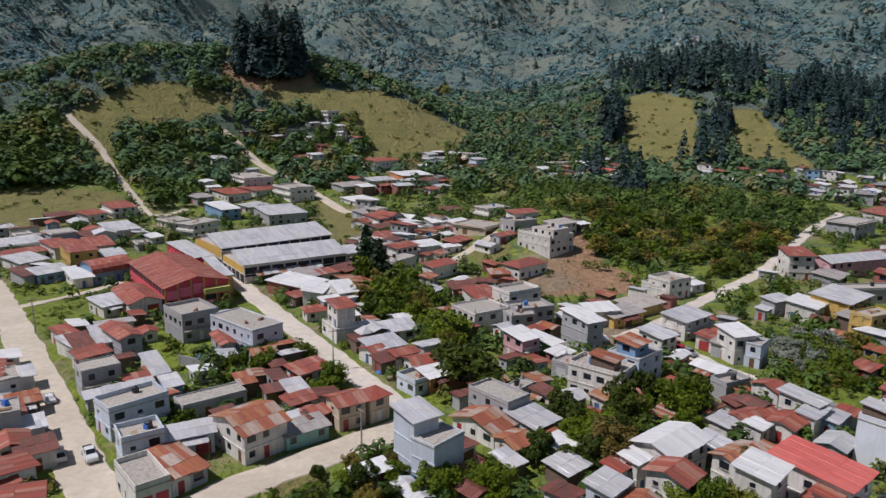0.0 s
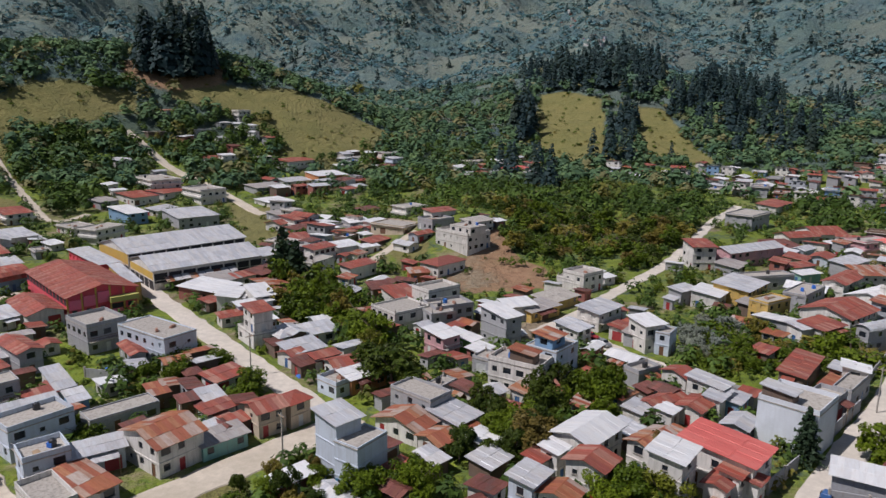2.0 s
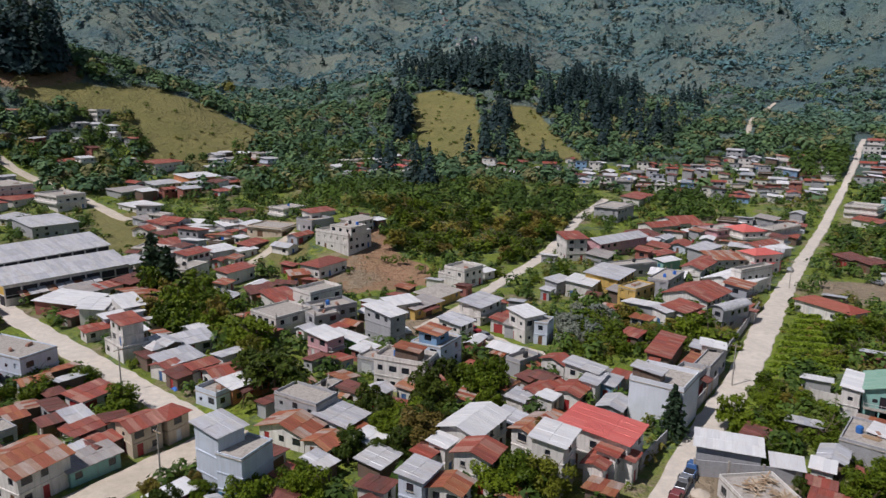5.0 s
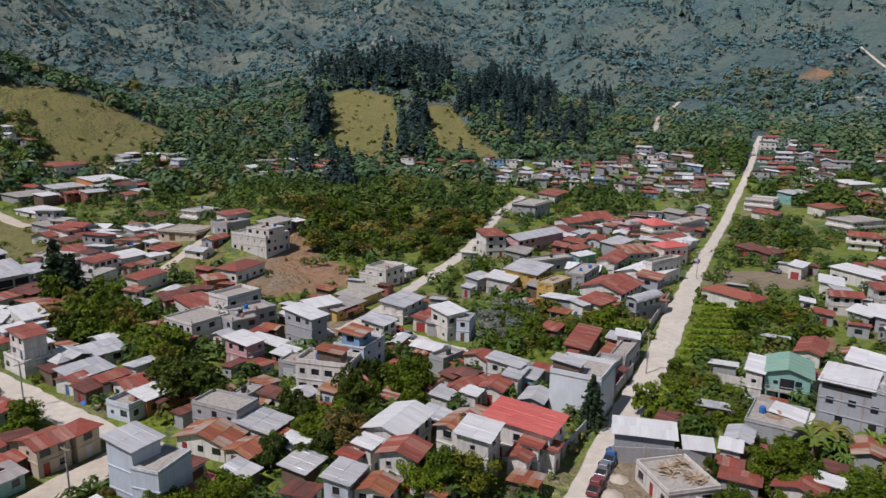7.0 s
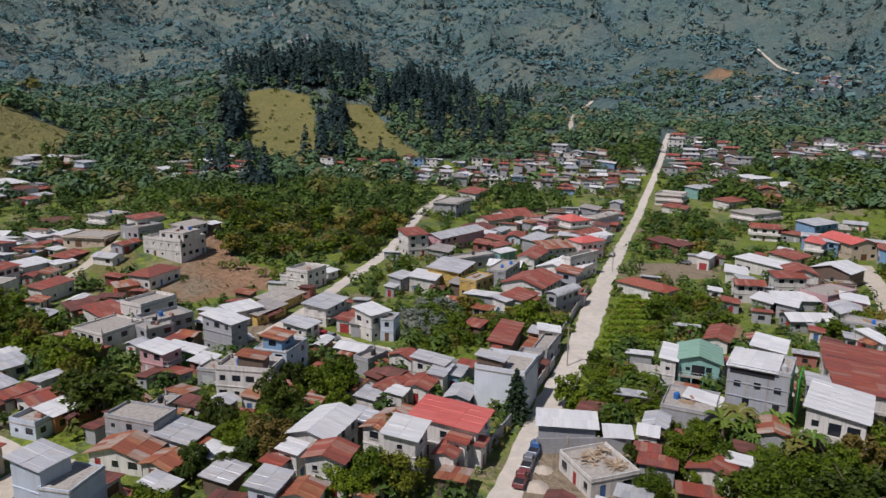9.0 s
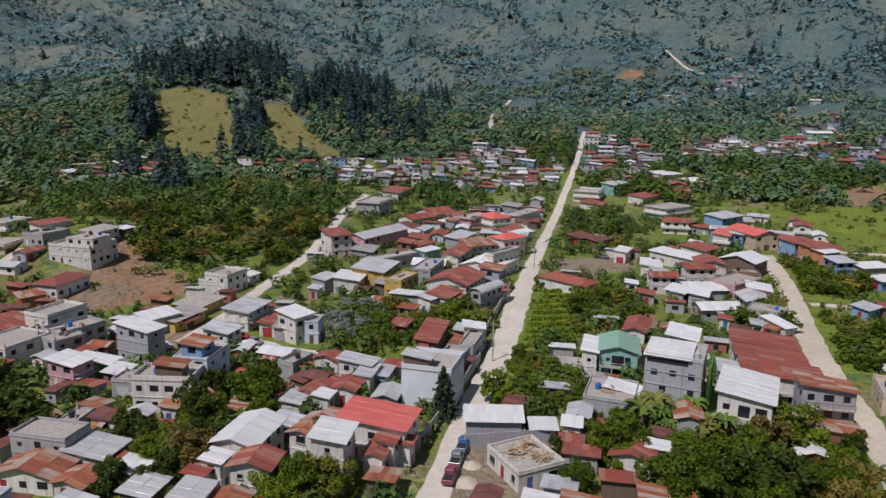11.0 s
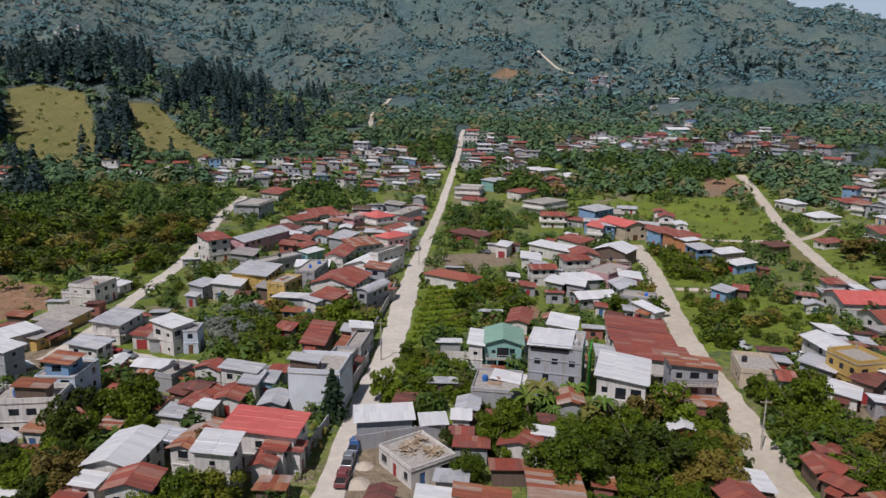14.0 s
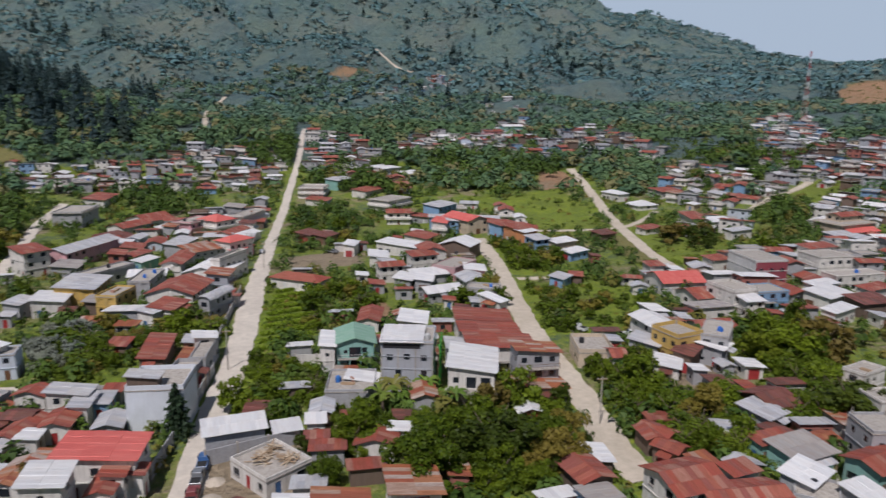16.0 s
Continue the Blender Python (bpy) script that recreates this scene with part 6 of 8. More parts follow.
def make_tree(kind, seed, count, leaf):
    """A tree of height 1 and crown width about 1, to be scaled."""
    rnd = np.random.RandomState(seed)
    if kind == "pine_tree":
        lobes = []
        for k in range(13):
            z = 0.12 + 0.068 * k
            w = (0.33 * (1.0 - z) + 0.02) * rnd.uniform(0.8, 1.15)
            for j in range(6 if k < 10 else 4):
                a = 1.047 * j + 0.5 * k + rnd.uniform(-0.3, 0.3)
                for q in (0.3, 0.6, 0.9):
                    lobes.append((w * q * math.cos(a), w * q * math.sin(a), z - 0.05 * q * q + rnd.uniform(-0.01, 0.01), 0.02 + 0.16 * w * (1.2 - q), 0.014))
        v, f = leaf_cloud(rnd, lobes, count, leaf * 0.8, 0.5)
        verts, faces = [], []
        limb(verts, faces, (0, 0, -0.03), (0, 0, 0.97), 0.022, 0.004, 6)
        tm = mesh_of("trunk", verts, faces, BARK)
    elif kind == "banana_plant":
        verts, faces = [], []
        limb(verts, faces, (0, 0, -0.05), (0, 0, 0.55), 0.06, 0.035, 6)
        tm = mesh_of("trunk", verts, faces, BARK)
        vv, ff = [], []
        for k in range(15):
            a, rise = 2.4 * k + rnd.uniform(-0.3, 0.3), rnd.uniform(0.25, 0.5)
            u, side = Vector((math.cos(a), math.sin(a), 0)), Vector((-math.sin(a), math.cos(a), 0))
            last = None
            for j in range(5):
                s = j / 4
                c = u * (0.55 * s) + Vector((0, 0, 0.5 + rise * (2.0 * s - 1.75 * s * s)))
                w = 0.062 * math.sin(0.35 + 2.6 * s) + 0.008
                i = len(vv)
                vv += [tuple(c - side * w - Vector((0, 0, 0.03))), tuple(c), tuple(c + side * w - Vector((0, 0, 0.03)))]
                if last is not None:
                    ff += [(last, last + 1, i + 1, i), (last + 1, last + 2, i + 2, i + 1)]
                last = i
        v, f = np.array(vv), np.array(ff)
    else:
        lobes = []
        flat = {"bush": 0.30, "dark_tree": 0.20, "grey_tree": 0.24}.get(kind, 0.24)
        low = {"bush": 0.32, "grey_tree": 0.5}.get(kind, 0.55)
        reach = rnd.uniform(0.75, 1.25, 5)
        for k in range(26):
            a, d = 2.4 * k + rnd.uniform(-0.6, 0.6), 0.40 * math.sqrt((k + 0.3) / 26)
            d *= reach[int(a / 1.257) % 5]
            lobes.append((d * math.cos(a), d * math.sin(a), low + rnd.uniform(-0.16, 0.32) - d * 0.55, rnd.uniform(0.06, 0.16), flat * rnd.uniform(0.3, 0.7)))
        v, f = leaf_cloud(rnd, lobes, count, leaf, 0.15)
        tm = trunk_mesh(rnd, 1.0, 0.42, 0.028)
    top = new(kind)
    part("trunk", tm, top)
    part("crown", quads_mesh("crown", v, f, LEAVES[kind]), top)
    return top


TREES, USED = {}, set()
TREE_LABEL = {"broadleaf_tree": "green broadleaf tree with an uneven crown", "dark_tree": "wide dark olive broadleaf tree", "bush": "light green leafy bush on rough grass",
              "pine_tree": "tall dark pine with drooping boughs", "grey_tree": "sparse tree with silvery grey leaves", "banana_plant": "banana plant with broad drooping leaves"}
TREE_GROUP = {"pine_tree": "pines", "banana_plant": "banana plants", "bush": "bushes"}
PLANTED, FAR_TREES = [], []


def tree(kind, x, y, height, width, seed=0):
    near = math.hypot(x, y)
    PLANTED.append((x, y))
    if near > 300:
        FAR_TREES.append((x, y, height, width / height, kind == "pine_tree"))
        return None
    level = 0 if near < 112 else 1 if near < 165 else 2
    key = (kind, seed % 4, level)
    if key not in TREES:
        n, leaf = ((4200, 0.027), (1900, 0.039), (700, 0.061))[level]
        if kind == "bush":
            n = n * 2 // 3
        t = make_tree(kind, seed % 4 + 11 * len(kind), n, leaf)
        TREES[key] = tagged(t, TREE_LABEL[kind], kind.split("_")[-1], TREE_GROUP.get(kind, "trees"))
    m = pose(x, y, float(ground(x, y)) - 0.1, 0, 0, (seed * 77) % 360) @ Matrix.Diagonal((width, width, height, 1))
    if key not in USED:
        USED.add(key)
        TREES[key].matrix_basis = m
        return TREES[key]
    o = copy_thing(TREES[key], Matrix.Identity(4))
    o.matrix_basis = m
    return o


HX = np.array([(h[0], h[1], h[2]) for h in HOUSES])


def free(x, y, extra=0.3):
    return not near_road(x, y, 0.8) and not (np.hypot(HX[:, 0] - x, HX[:, 1] - y) < HX[:, 2] * 0.78 + extra).any()


GARDEN = [(99.5, 108.0), (138.0, 144.0), (150.0, 139.0), (122.0, 112.0), (112.0, 104.5)]


def grove(kinds, poly, count, low, high, wide=0.95, gap=2.7, seed=1):
    rnd = random.Random(seed * 101 + count)
    xs, ys = [p[0] for p in poly], [p[1] for p in poly]
    done, spots = 0, []
    for _ in range(count * 14):
        if done >= count:
            break
        x, y = rnd.uniform(min(xs), max(xs)), rnd.uniform(min(ys), max(ys))
        h = rnd.uniform(low * 0.7, high * 1.08)
        if not inside(x, y, poly) or inside(x, y, GARDEN) or not free(x, y, h * 0.12) or near_road(x, y, h * 0.33) or any((a - x) ** 2 + (b - y) ** 2 < gap * gap for a, b in spots):
            continue
        r = math.hypot(x, y)
        if r < 260 and any(near_road(x * q, y * q, -0.6) for q in (1 + h * s / 55 for s in (0.25, 0.5, 0.75))):
            continue
        spots.append((x, y))
        k = rnd.choice(kinds)
        slim = {"pine_tree": 1.0, "banana_plant": 0.9, "bush": 1.35}.get(k, 1.0)
        tree(k, x, y, h, h * wide * slim * rnd.uniform(0.75, 1.25), rnd.randrange(1000))
        done += 1


# groves
grove(['broadleaf_tree', 'dark_tree', 'bush'], [(-19.4, 93.4), (-15.9, 100.1), (-7.8, 98.2), (-5.0, 94.5), (5.9, 93.9), (9.3, 86.0), (-18.3, 85.5)], 30, 5, 8, 0.95, seed=1)
grove(['broadleaf_tree', 'bush', 'broadleaf_tree'], [(-26.3, 220.4), (-15.6, 224.4), (4.4, 160.1), (4.7, 145.0), (-1.4, 141.4), (-13.0, 165.9), (-20.7, 172.5)], 75, 5, 9, 0.9, seed=2)
grove(['broadleaf_tree', 'dark_tree'], [(15.3, 107.4), (20.1, 115.7), (30.7, 116.8), (35.1, 110.1), (25.1, 96.0), (17.3, 92.0), (12.2, 95.6)], 17, 6, 9.5, 0.9, seed=3)
grove(['dark_tree', 'broadleaf_tree'], [(27.2, 124.8), (34.5, 131.2), (44.2, 131.0), (49.7, 116.6), (39.7, 102.6), (31.3, 111.5)], 12, 5, 8, 0.85, seed=4)
grove(['broadleaf_tree', 'bush'], [(-54.6, 146.6), (-48.9, 150.5), (-33.2, 149.1), (-15.1, 123.6), (-23.6, 123.3), (-37.0, 125.6), (-44.5, 132.4)], 18, 3.5, 6, 0.95, seed=5)
grove(['dark_tree', 'broadleaf_tree'], [(-229.4, 348.9), (-237.3, 377.8), (-222.1, 400.8), (-189.0, 369.1), (-184.8, 354.3), (-205.5, 331.0)], 60, 9, 14, 0.9, seed=6)
grove(['broadleaf_tree', 'dark_tree'], [(-184.0, 380.8), (-182.3, 410.7), (-138.0, 442.4), (-120.8, 422.9), (-141.9, 386.0), (-170.0, 372.6)], 60, 6, 10, 0.95, seed=7)
grove(['dark_tree'], [(-142.0, 322.5), (-150.4, 360.2), (-126.9, 359.4), (-119.7, 333.9)], 18, 7, 11, 0.95, seed=8)
grove(['broadleaf_tree', 'dark_tree'], [(-132.2, 446.7), (-133.1, 471.8), (-61.4, 495.2), (-34.2, 444.9), (-55.7, 417.4), (-98.7, 414.4)], 90, 5, 9, 0.95, seed=9)
grove(['dark_tree', 'broadleaf_tree'], [(-134.8, 466.9), (-119.9, 485.9), (-79.3, 498.7), (-53.5, 473.5), (-45.2, 437.2), (-76.0, 401.9), (-106.2, 422.3), (-128.3, 440.2)], 42, 4, 7, 1.0, seed=50)
grove(['broadleaf_tree'], [(-51.8, 386.9), (-21.9, 415.9), (27.7, 403.6), (21.7, 355.3), (-25.7, 372.2)], 25, 5, 8, 0.95, seed=10)
grove(['pine_tree'], [(-144.4, 498.6), (-148.2, 523.8), (-115.7, 554.6), (-102.9, 531.2), (-107.7, 513.3)], 70, 30, 40, 1.0, seed=11)
grove(['broadleaf_tree', 'dark_tree', 'bush'], [(71.0, 321.8), (114.3, 338.5), (167.5, 328.7), (146.2, 283.5), (106.4, 232.9), (72.4, 226.7), (50.8, 219.9), (48.4, 244.0), (47.7, 255.3)], 230, 5, 8, 1.0, seed=12)
grove(['broadleaf_tree', 'bush', 'dark_tree'], [(69.1, 190.4), (89.7, 211.2), (130.7, 258.9), (182.5, 324.7), (178.0, 332.3), (125.8, 265.2), (92.5, 227.9), (72.5, 207.2)], 55, 3.5, 6.5, 1.0, seed=51)
grove(['bush', 'broadleaf_tree'], [(67.8, 171.6), (93.5, 193.1), (150.0, 259.2), (174.2, 289.1), (180.2, 305.9), (100.0, 206.6)], 26, 2.5, 5, 1.0, seed=52)
grove(['broadleaf_tree', 'dark_tree'], [(-34.5, 448.8), (21.3, 492.8), (106.7, 505.5), (104.1, 409.6), (48.6, 264.3), (35.1, 376.6), (-8.5, 414.4)], 170, 5, 9, 1.0, seed=13)
grove(['pine_tree'], [(133.5, 601.9), (154.7, 617.0), (201.2, 585.9), (244.3, 550.7), (266.5, 576.6), (549.8, 1268.5), (274.6, 1129.0)], 230, 20, 28, 1.0, seed=14)
grove(['pine_tree'], [(229.2, 516.3), (278.7, 567.5), (559.3, 979.2), (334.1, 516.2), (554.4, 741.0), (317.1, 435.1), (260.7, 429.5), (241.7, 462.0)], 150, 18, 27, 1.0, seed=15)
grove(['pine_tree'], [(112.4, 519.4), (129.3, 519.0), (136.0, 554.1), (123.9, 560.3)], 9, 24, 30, 1.0, seed=16)
grove(['pine_tree'], [(142.0, 605.6), (160.1, 610.7), (188.1, 590.2), (207.0, 575.0), (243.3, 552.9), (505.8, 1118.5), (230.3, 629.4), (178.8, 680.7)], 110, 22, 30, 1.0, seed=46)
grove(['pine_tree'], [(233.7, 523.2), (246.6, 487.2), (280.1, 493.6), (334.0, 590.6), (294.7, 584.4), (267.3, 574.4)], 50, 18, 27, 1.0, seed=47)
grove(['pine_tree'], [(116.3, 529.9), (127.5, 516.5), (142.1, 573.7), (131.0, 580.4)], 14, 22, 30, 1.0, seed=48)
grove(['pine_tree'], [(165.0, 462.5), (170.5, 450.9), (203.1, 500.4), (209.4, 536.6), (194.7, 541.0)], 16, 18, 26, 1.0, seed=49)
grove(['dark_tree', 'broadleaf_tree'], [(223.8, 340.3), (262.5, 345.5), (237.8, 280.1), (192.1, 271.9)], 35, 6, 9, 1.0, seed=17)
grove(['broadleaf_tree', 'bush', 'bush'], [(76.0, 147.0), (95.4, 152.5), (119.9, 149.2), (107.6, 126.9), (90.0, 131.1), (71.4, 124.5), (66.9, 131.6)], 60, 3, 6, 1.0, seed=18)
grove(['grey_tree'], [(69.8, 140.5), (85.0, 161.5), (88.5, 152.3), (78.2, 135.4), (69.4, 132.6)], 11, 4, 6, 1.0, seed=19)
grove(['bush'], [(82.1, 101.9), (95.2, 112.4), (107.2, 111.5), (110.4, 103.6), (95.0, 86.8), (82.5, 92.6)], 14, 2, 3.5, 1.0, seed=20)
grove(['broadleaf_tree', 'bush', 'dark_tree', 'broadleaf_tree'], [(76.1, 74.3), (86.4, 66.5), (97.0, 54.4), (107.5, 51.6), (113.8, 44.1), (104.4, 33.7), (93.5, 27.3), (75.1, 45.7), (84.6, 51.9), (78.7, 58.1), (66.9, 61.3)], 72, 4.5, 9, 0.95, seed=21)
grove(['banana_plant'], [(94.2, 72.0), (104.7, 70.0), (109.6, 63.1), (103.7, 57.2), (91.1, 64.0)], 22, 4, 6.5, 0.9, seed=22)
grove(['bush', 'broadleaf_tree'], [(78.3, 97.3), (97.4, 110.0), (104.9, 94.9), (89.2, 80.6), (92.0, 70.9), (79.0, 75.1), (76.8, 90.0)], 46, 2.5, 5, 1.0, seed=23)
grove(['broadleaf_tree', 'bush', 'broadleaf_tree'], [(118.4, 41.9), (132.7, 44.9), (141.7, 35.6), (122.6, 28.3), (113.2, 32.4)], 32, 4, 7.5, 0.9, seed=24)
grove(['broadleaf_tree', 'bush', 'broadleaf_tree'], [(107.3, 22.2), (112.7, 24.5), (130.3, 17.7), (121.1, 11.6), (111.3, 11.0), (107.4, 18.8)], 24, 4, 7.5, 0.9, seed=25)
grove(['bush', 'broadleaf_tree', 'bush'], [(160.1, 71.2), (202.6, 70.5), (194.8, 49.2), (164.7, 43.6), (149.3, 59.4)], 20, 3, 6.0, 1.0, seed=26)
grove(['broadleaf_tree', 'bush'], [(133.9, 141.2), (144.3, 130.8), (164.7, 128.4), (145.8, 109.5), (128.5, 103.3), (120.1, 108.8)], 28, 3.5, 6, 1.0, seed=27)
grove(['bush'], [(152.4, 140.6), (145.0, 152.8), (136.3, 143.2), (144.3, 130.8)], 8, 3, 4.5, 1.0, seed=28)
grove(['broadleaf_tree'], [(162.7, 96.2), (176.0, 90.6), (163.1, 81.2), (150.1, 87.7)], 10, 4, 7, 1.0, seed=29)
grove(['broadleaf_tree', 'broadleaf_tree', 'bush'], [(154.7, 22.0), (175.5, 24.3), (198.8, 5.0), (167.6, 2.2), (141.0, 15.4)], 26, 5, 9.5, 0.95, seed=30)
grove(['broadleaf_tree', 'bush'], [(130.6, 8.7), (145.3, 8.8), (154.6, -0.5), (138.6, -3.7), (127.6, 5.3)], 22, 4, 8, 0.95, seed=31)
grove(['dark_tree'], [(266.8, 64.9), (304.7, 71.1), (305.8, 57.3), (277.4, 49.5)], 12, 7, 10, 1.0, seed=32)
grove(['broadleaf_tree'], [(346.9, 46.8), (389.6, 39.0), (390.5, 22.5), (354.1, 20.6)], 34, 5, 8, 1.0, seed=33)
grove(['broadleaf_tree', 'bush'], [(286.1, 36.7), (346.8, 36.0), (353.3, 11.5), (307.3, 15.0)], 24, 4, 7, 1.0, seed=34)
grove(['bush', 'broadleaf_tree'], [(238.9, 235.8), (283.4, 229.9), (210.6, 167.5), (193.3, 184.5)], 40, 4, 7, 1.0, seed=35)
grove(['broadleaf_tree', 'dark_tree'], [(345.0, 243.2), (395.5, 271.1), (488.1, 205.7), (411.2, 165.0), (339.6, 192.6)], 110, 6, 10, 1.0, seed=36)
grove(['dark_tree', 'broadleaf_tree'], [(343.0, 373.7), (382.4, 366.9), (342.6, 317.9), (318.3, 330.2)], 60, 6, 10, 1.0, seed=37)
grove(['broadleaf_tree', 'dark_tree'], [(301.7, 274.9), (338.8, 294.8), (383.6, 275.8), (307.5, 212.5), (295.9, 248.6)], 70, 6, 10, 1.0, seed=38)
grove(['broadleaf_tree'], [(407.0, 100.1), (493.3, 115.3), (534.3, 36.4), (488.2, 32.2), (419.1, 53.9)], 60, 5, 9, 1.0, seed=39)
grove(['broadleaf_tree', 'bush'], [(-55.2, 117.6), (-52.0, 122.6), (-43.0, 113.3), (-42.9, 109.0), (-48.6, 108.9)], 14, 3, 5, 1.0, seed=40)
grove(['bush', 'broadleaf_tree'], [(-39.5, 171.9), (-29.2, 154.9), (-15.1, 123.6), (-19.7, 126.1), (-36.2, 150.9)], 16, 2.5, 5, 1.0, seed=41)
grove(['dark_tree'], [(-27.2, 228.2), (-25.1, 245.1), (-19.0, 220.6), (-21.2, 206.4)], 5, 6, 8, 1.0, seed=42)
grove(['bush'], [(182.6, 92.3), (189.7, 76.8), (157.7, 61.6), (156.9, 68.3)], 11, 2.5, 4.5, 1.0, seed=43)
grove(['broadleaf_tree', 'bush'], [(110.5, 24.9), (126.3, 27.5), (134.1, 16.4), (115.1, 13.1), (109.3, 19.1)], 30, 4, 7, 0.95, seed=44)
grove(['bush', 'broadleaf_tree'], [(237.8, 126.1), (232.0, 93.0), (209.5, 83.5), (204.8, 98.1)], 30, 4, 7, 1.0, seed=45)
# trees that stand out
tree("dark_tree", 6.1, 126.6, 10, 14, 1)
tree("dark_tree", 2.3, 131.1, 9, 11, 8)
tree("pine_tree", 68.0, 92.4, 10.0, 10.5, 15)
tree("broadleaf_tree", 79.6, 92.0, 7.5, 7, 22)
tree("broadleaf_tree", 44.7, 115.6, 10, 7, 29)
tree("broadleaf_tree", 41.7, 115.3, 9, 7, 36)
tree("pine_tree", 151.6, 448.0, 24, 26, 43)
tree("pine_tree", 161.0, 441.8, 30, 30, 50)
tree("pine_tree", 174.6, 444.4, 24, 26, 57)
tree("pine_tree", 187.7, 497.6, 26, 28, 64)
tree("pine_tree", 199.3, 434.0, 14, 16, 71)
tree("pine_tree", 86.1, 401.4, 24, 22, 78)
tree("pine_tree", 86.3, 390.1, 24, 22, 78)
tree("pine_tree", 88.6, 352.5, 24, 22, 78)
tree("pine_tree", 94.7, 367.0, 24, 22, 78)
tree("pine_tree", 93.5, 337.3, 24, 22, 78)
tree("pine_tree", 82.4, 408.3, 24, 22, 78)
tree("pine_tree", 119.1, 512.3, 28, 28, 78)
tree("pine_tree", -23.7, 213.2, 17, 20, 85)
tree("pine_tree", -19.2, 206.5, 14, 17, 92)
tree("pine_tree", -83.2, 529.5, 16, 20, 99)
tree("dark_tree", -81.9, 528.9, 15, 14, 106)
tree("dark_tree", -163.3, 469.0, 14, 14, 113)
tree("dark_tree", -155.8, 474.6, 13, 14, 120)
tree("broadleaf_tree", -147.2, 483.5, 12, 12, 127)
tree("dark_tree", -1.3, 857.1, 22, 22, 134)
tree("pine_tree", 29.9, 1160.7, 24, 22, 141)
tree("broadleaf_tree", 36.6, 83.2, 8, 9, 148)
tree("broadleaf_tree", 39.8, 80.5, 8, 8, 155)
tree("dark_tree", 44.5, 92.5, 7, 7, 162)
tree("broadleaf_tree", 33.1, 83.0, 7, 8, 169)
tree("broadleaf_tree", 78.8, 51.0, 10, 12, 176)
tree("dark_tree", 87.7, 44.0, 11, 14, 183)
tree("broadleaf_tree", 79.7, 64.6, 8, 8, 190)
tree("broadleaf_tree", 160.0, 10.9, 11, 13, 197)
tree("dark_tree", 165.9, 4.8, 11, 14, 204)
tree("dark_tree", 135.7, -1.2, 9, 14, 211)
tree("broadleaf_tree", 125.7, 32.8, 10, 9, 218)
tree("broadleaf_tree", 97.5, 192.8, 7, 5, 225)
# ---- vehicles ----
CAR_PAINT = {"white": plain("white_paint", (0.62, 0.62, 0.61), 0.3, 0, 0.1), "red": plain("red_paint", (0.34, 0.02, 0.03), 0.3, 0, 0.1), "blue": plain("blue_paint", (0.05, 0.12, 0.28), 0.3, 0, 0.1),
             "grey": plain("grey_paint", (0.22, 0.23, 0.24), 0.3, 0.3, 0.1), "maroon": plain("maroon_paint", (0.20, 0.05, 0.05), 0.4, 0, 0.2)}
RUBBER = plain("rubber", (0.02, 0.02, 0.02), 0.85)
LAMP_GLASS = plain("lamp_glass", (0.6, 0.58, 0.5), 0.15)


def profile_mesh(name, outline, width, material, taper=0.0):
    """A side outline (x, z) drawn out across the car, narrower towards the top."""
    bm = bmesh.new()
    top = max(z for x, z in outline)
    low = min(z for x, z in outline)
    sides = [[bm.verts.new((x, s * (width / 2 - taper * (z - low) / max(0.01, top - low)), z)) for x, z in outline] for s in (-1, 1)]
    n = len(outline)
    bm.faces.new(sides[0])
    bm.faces.new(sides[1][::-1])
    for k in range(n):
        bm.faces.new((sides[0][k], sides[1][k], sides[1][(k + 1) % n], sides[0][(k + 1) % n]))
    bmesh.ops.recalc_face_normals(bm, faces=bm.faces)
    bmesh.ops.bevel(bm, geom=[e for e in bm.edges], offset=0.04, segments=1, affect="EDGES")
    me = bpy.data.meshes.new(name)
    bm.to_mesh(me)
    bm.free()
    me.materials.append(material)
    return me


def wheel_mesh(r, w):
    bm = bmesh.new()
    rings = [[bm.verts.new((q * math.cos(a * math.pi / 7), s, r + q * math.sin(a * math.pi / 7))) for a in range(14)] for q, s in ((r * 0.6, -w / 2), (r, -w / 2), (r, w / 2), (r * 0.6, w / 2))]
    for A, B in zip(rings, rings[1:]):
        for k in range(14):
            bm.faces.new((A[k], A[(k + 1) % 14], B[(k + 1) % 14], B[k]))
    bm.faces.new(rings[0][::-1])
    bm.faces.new(rings[-1])
    bmesh.ops.recalc_face_normals(bm, faces=bm.faces)
    me = bpy.data.meshes.new("wheel")
    bm.to_mesh(me)
    bm.free()
    me.materials.append(RUBBER)
    return me


WHEEL = wheel_mesh(0.34, 0.22)


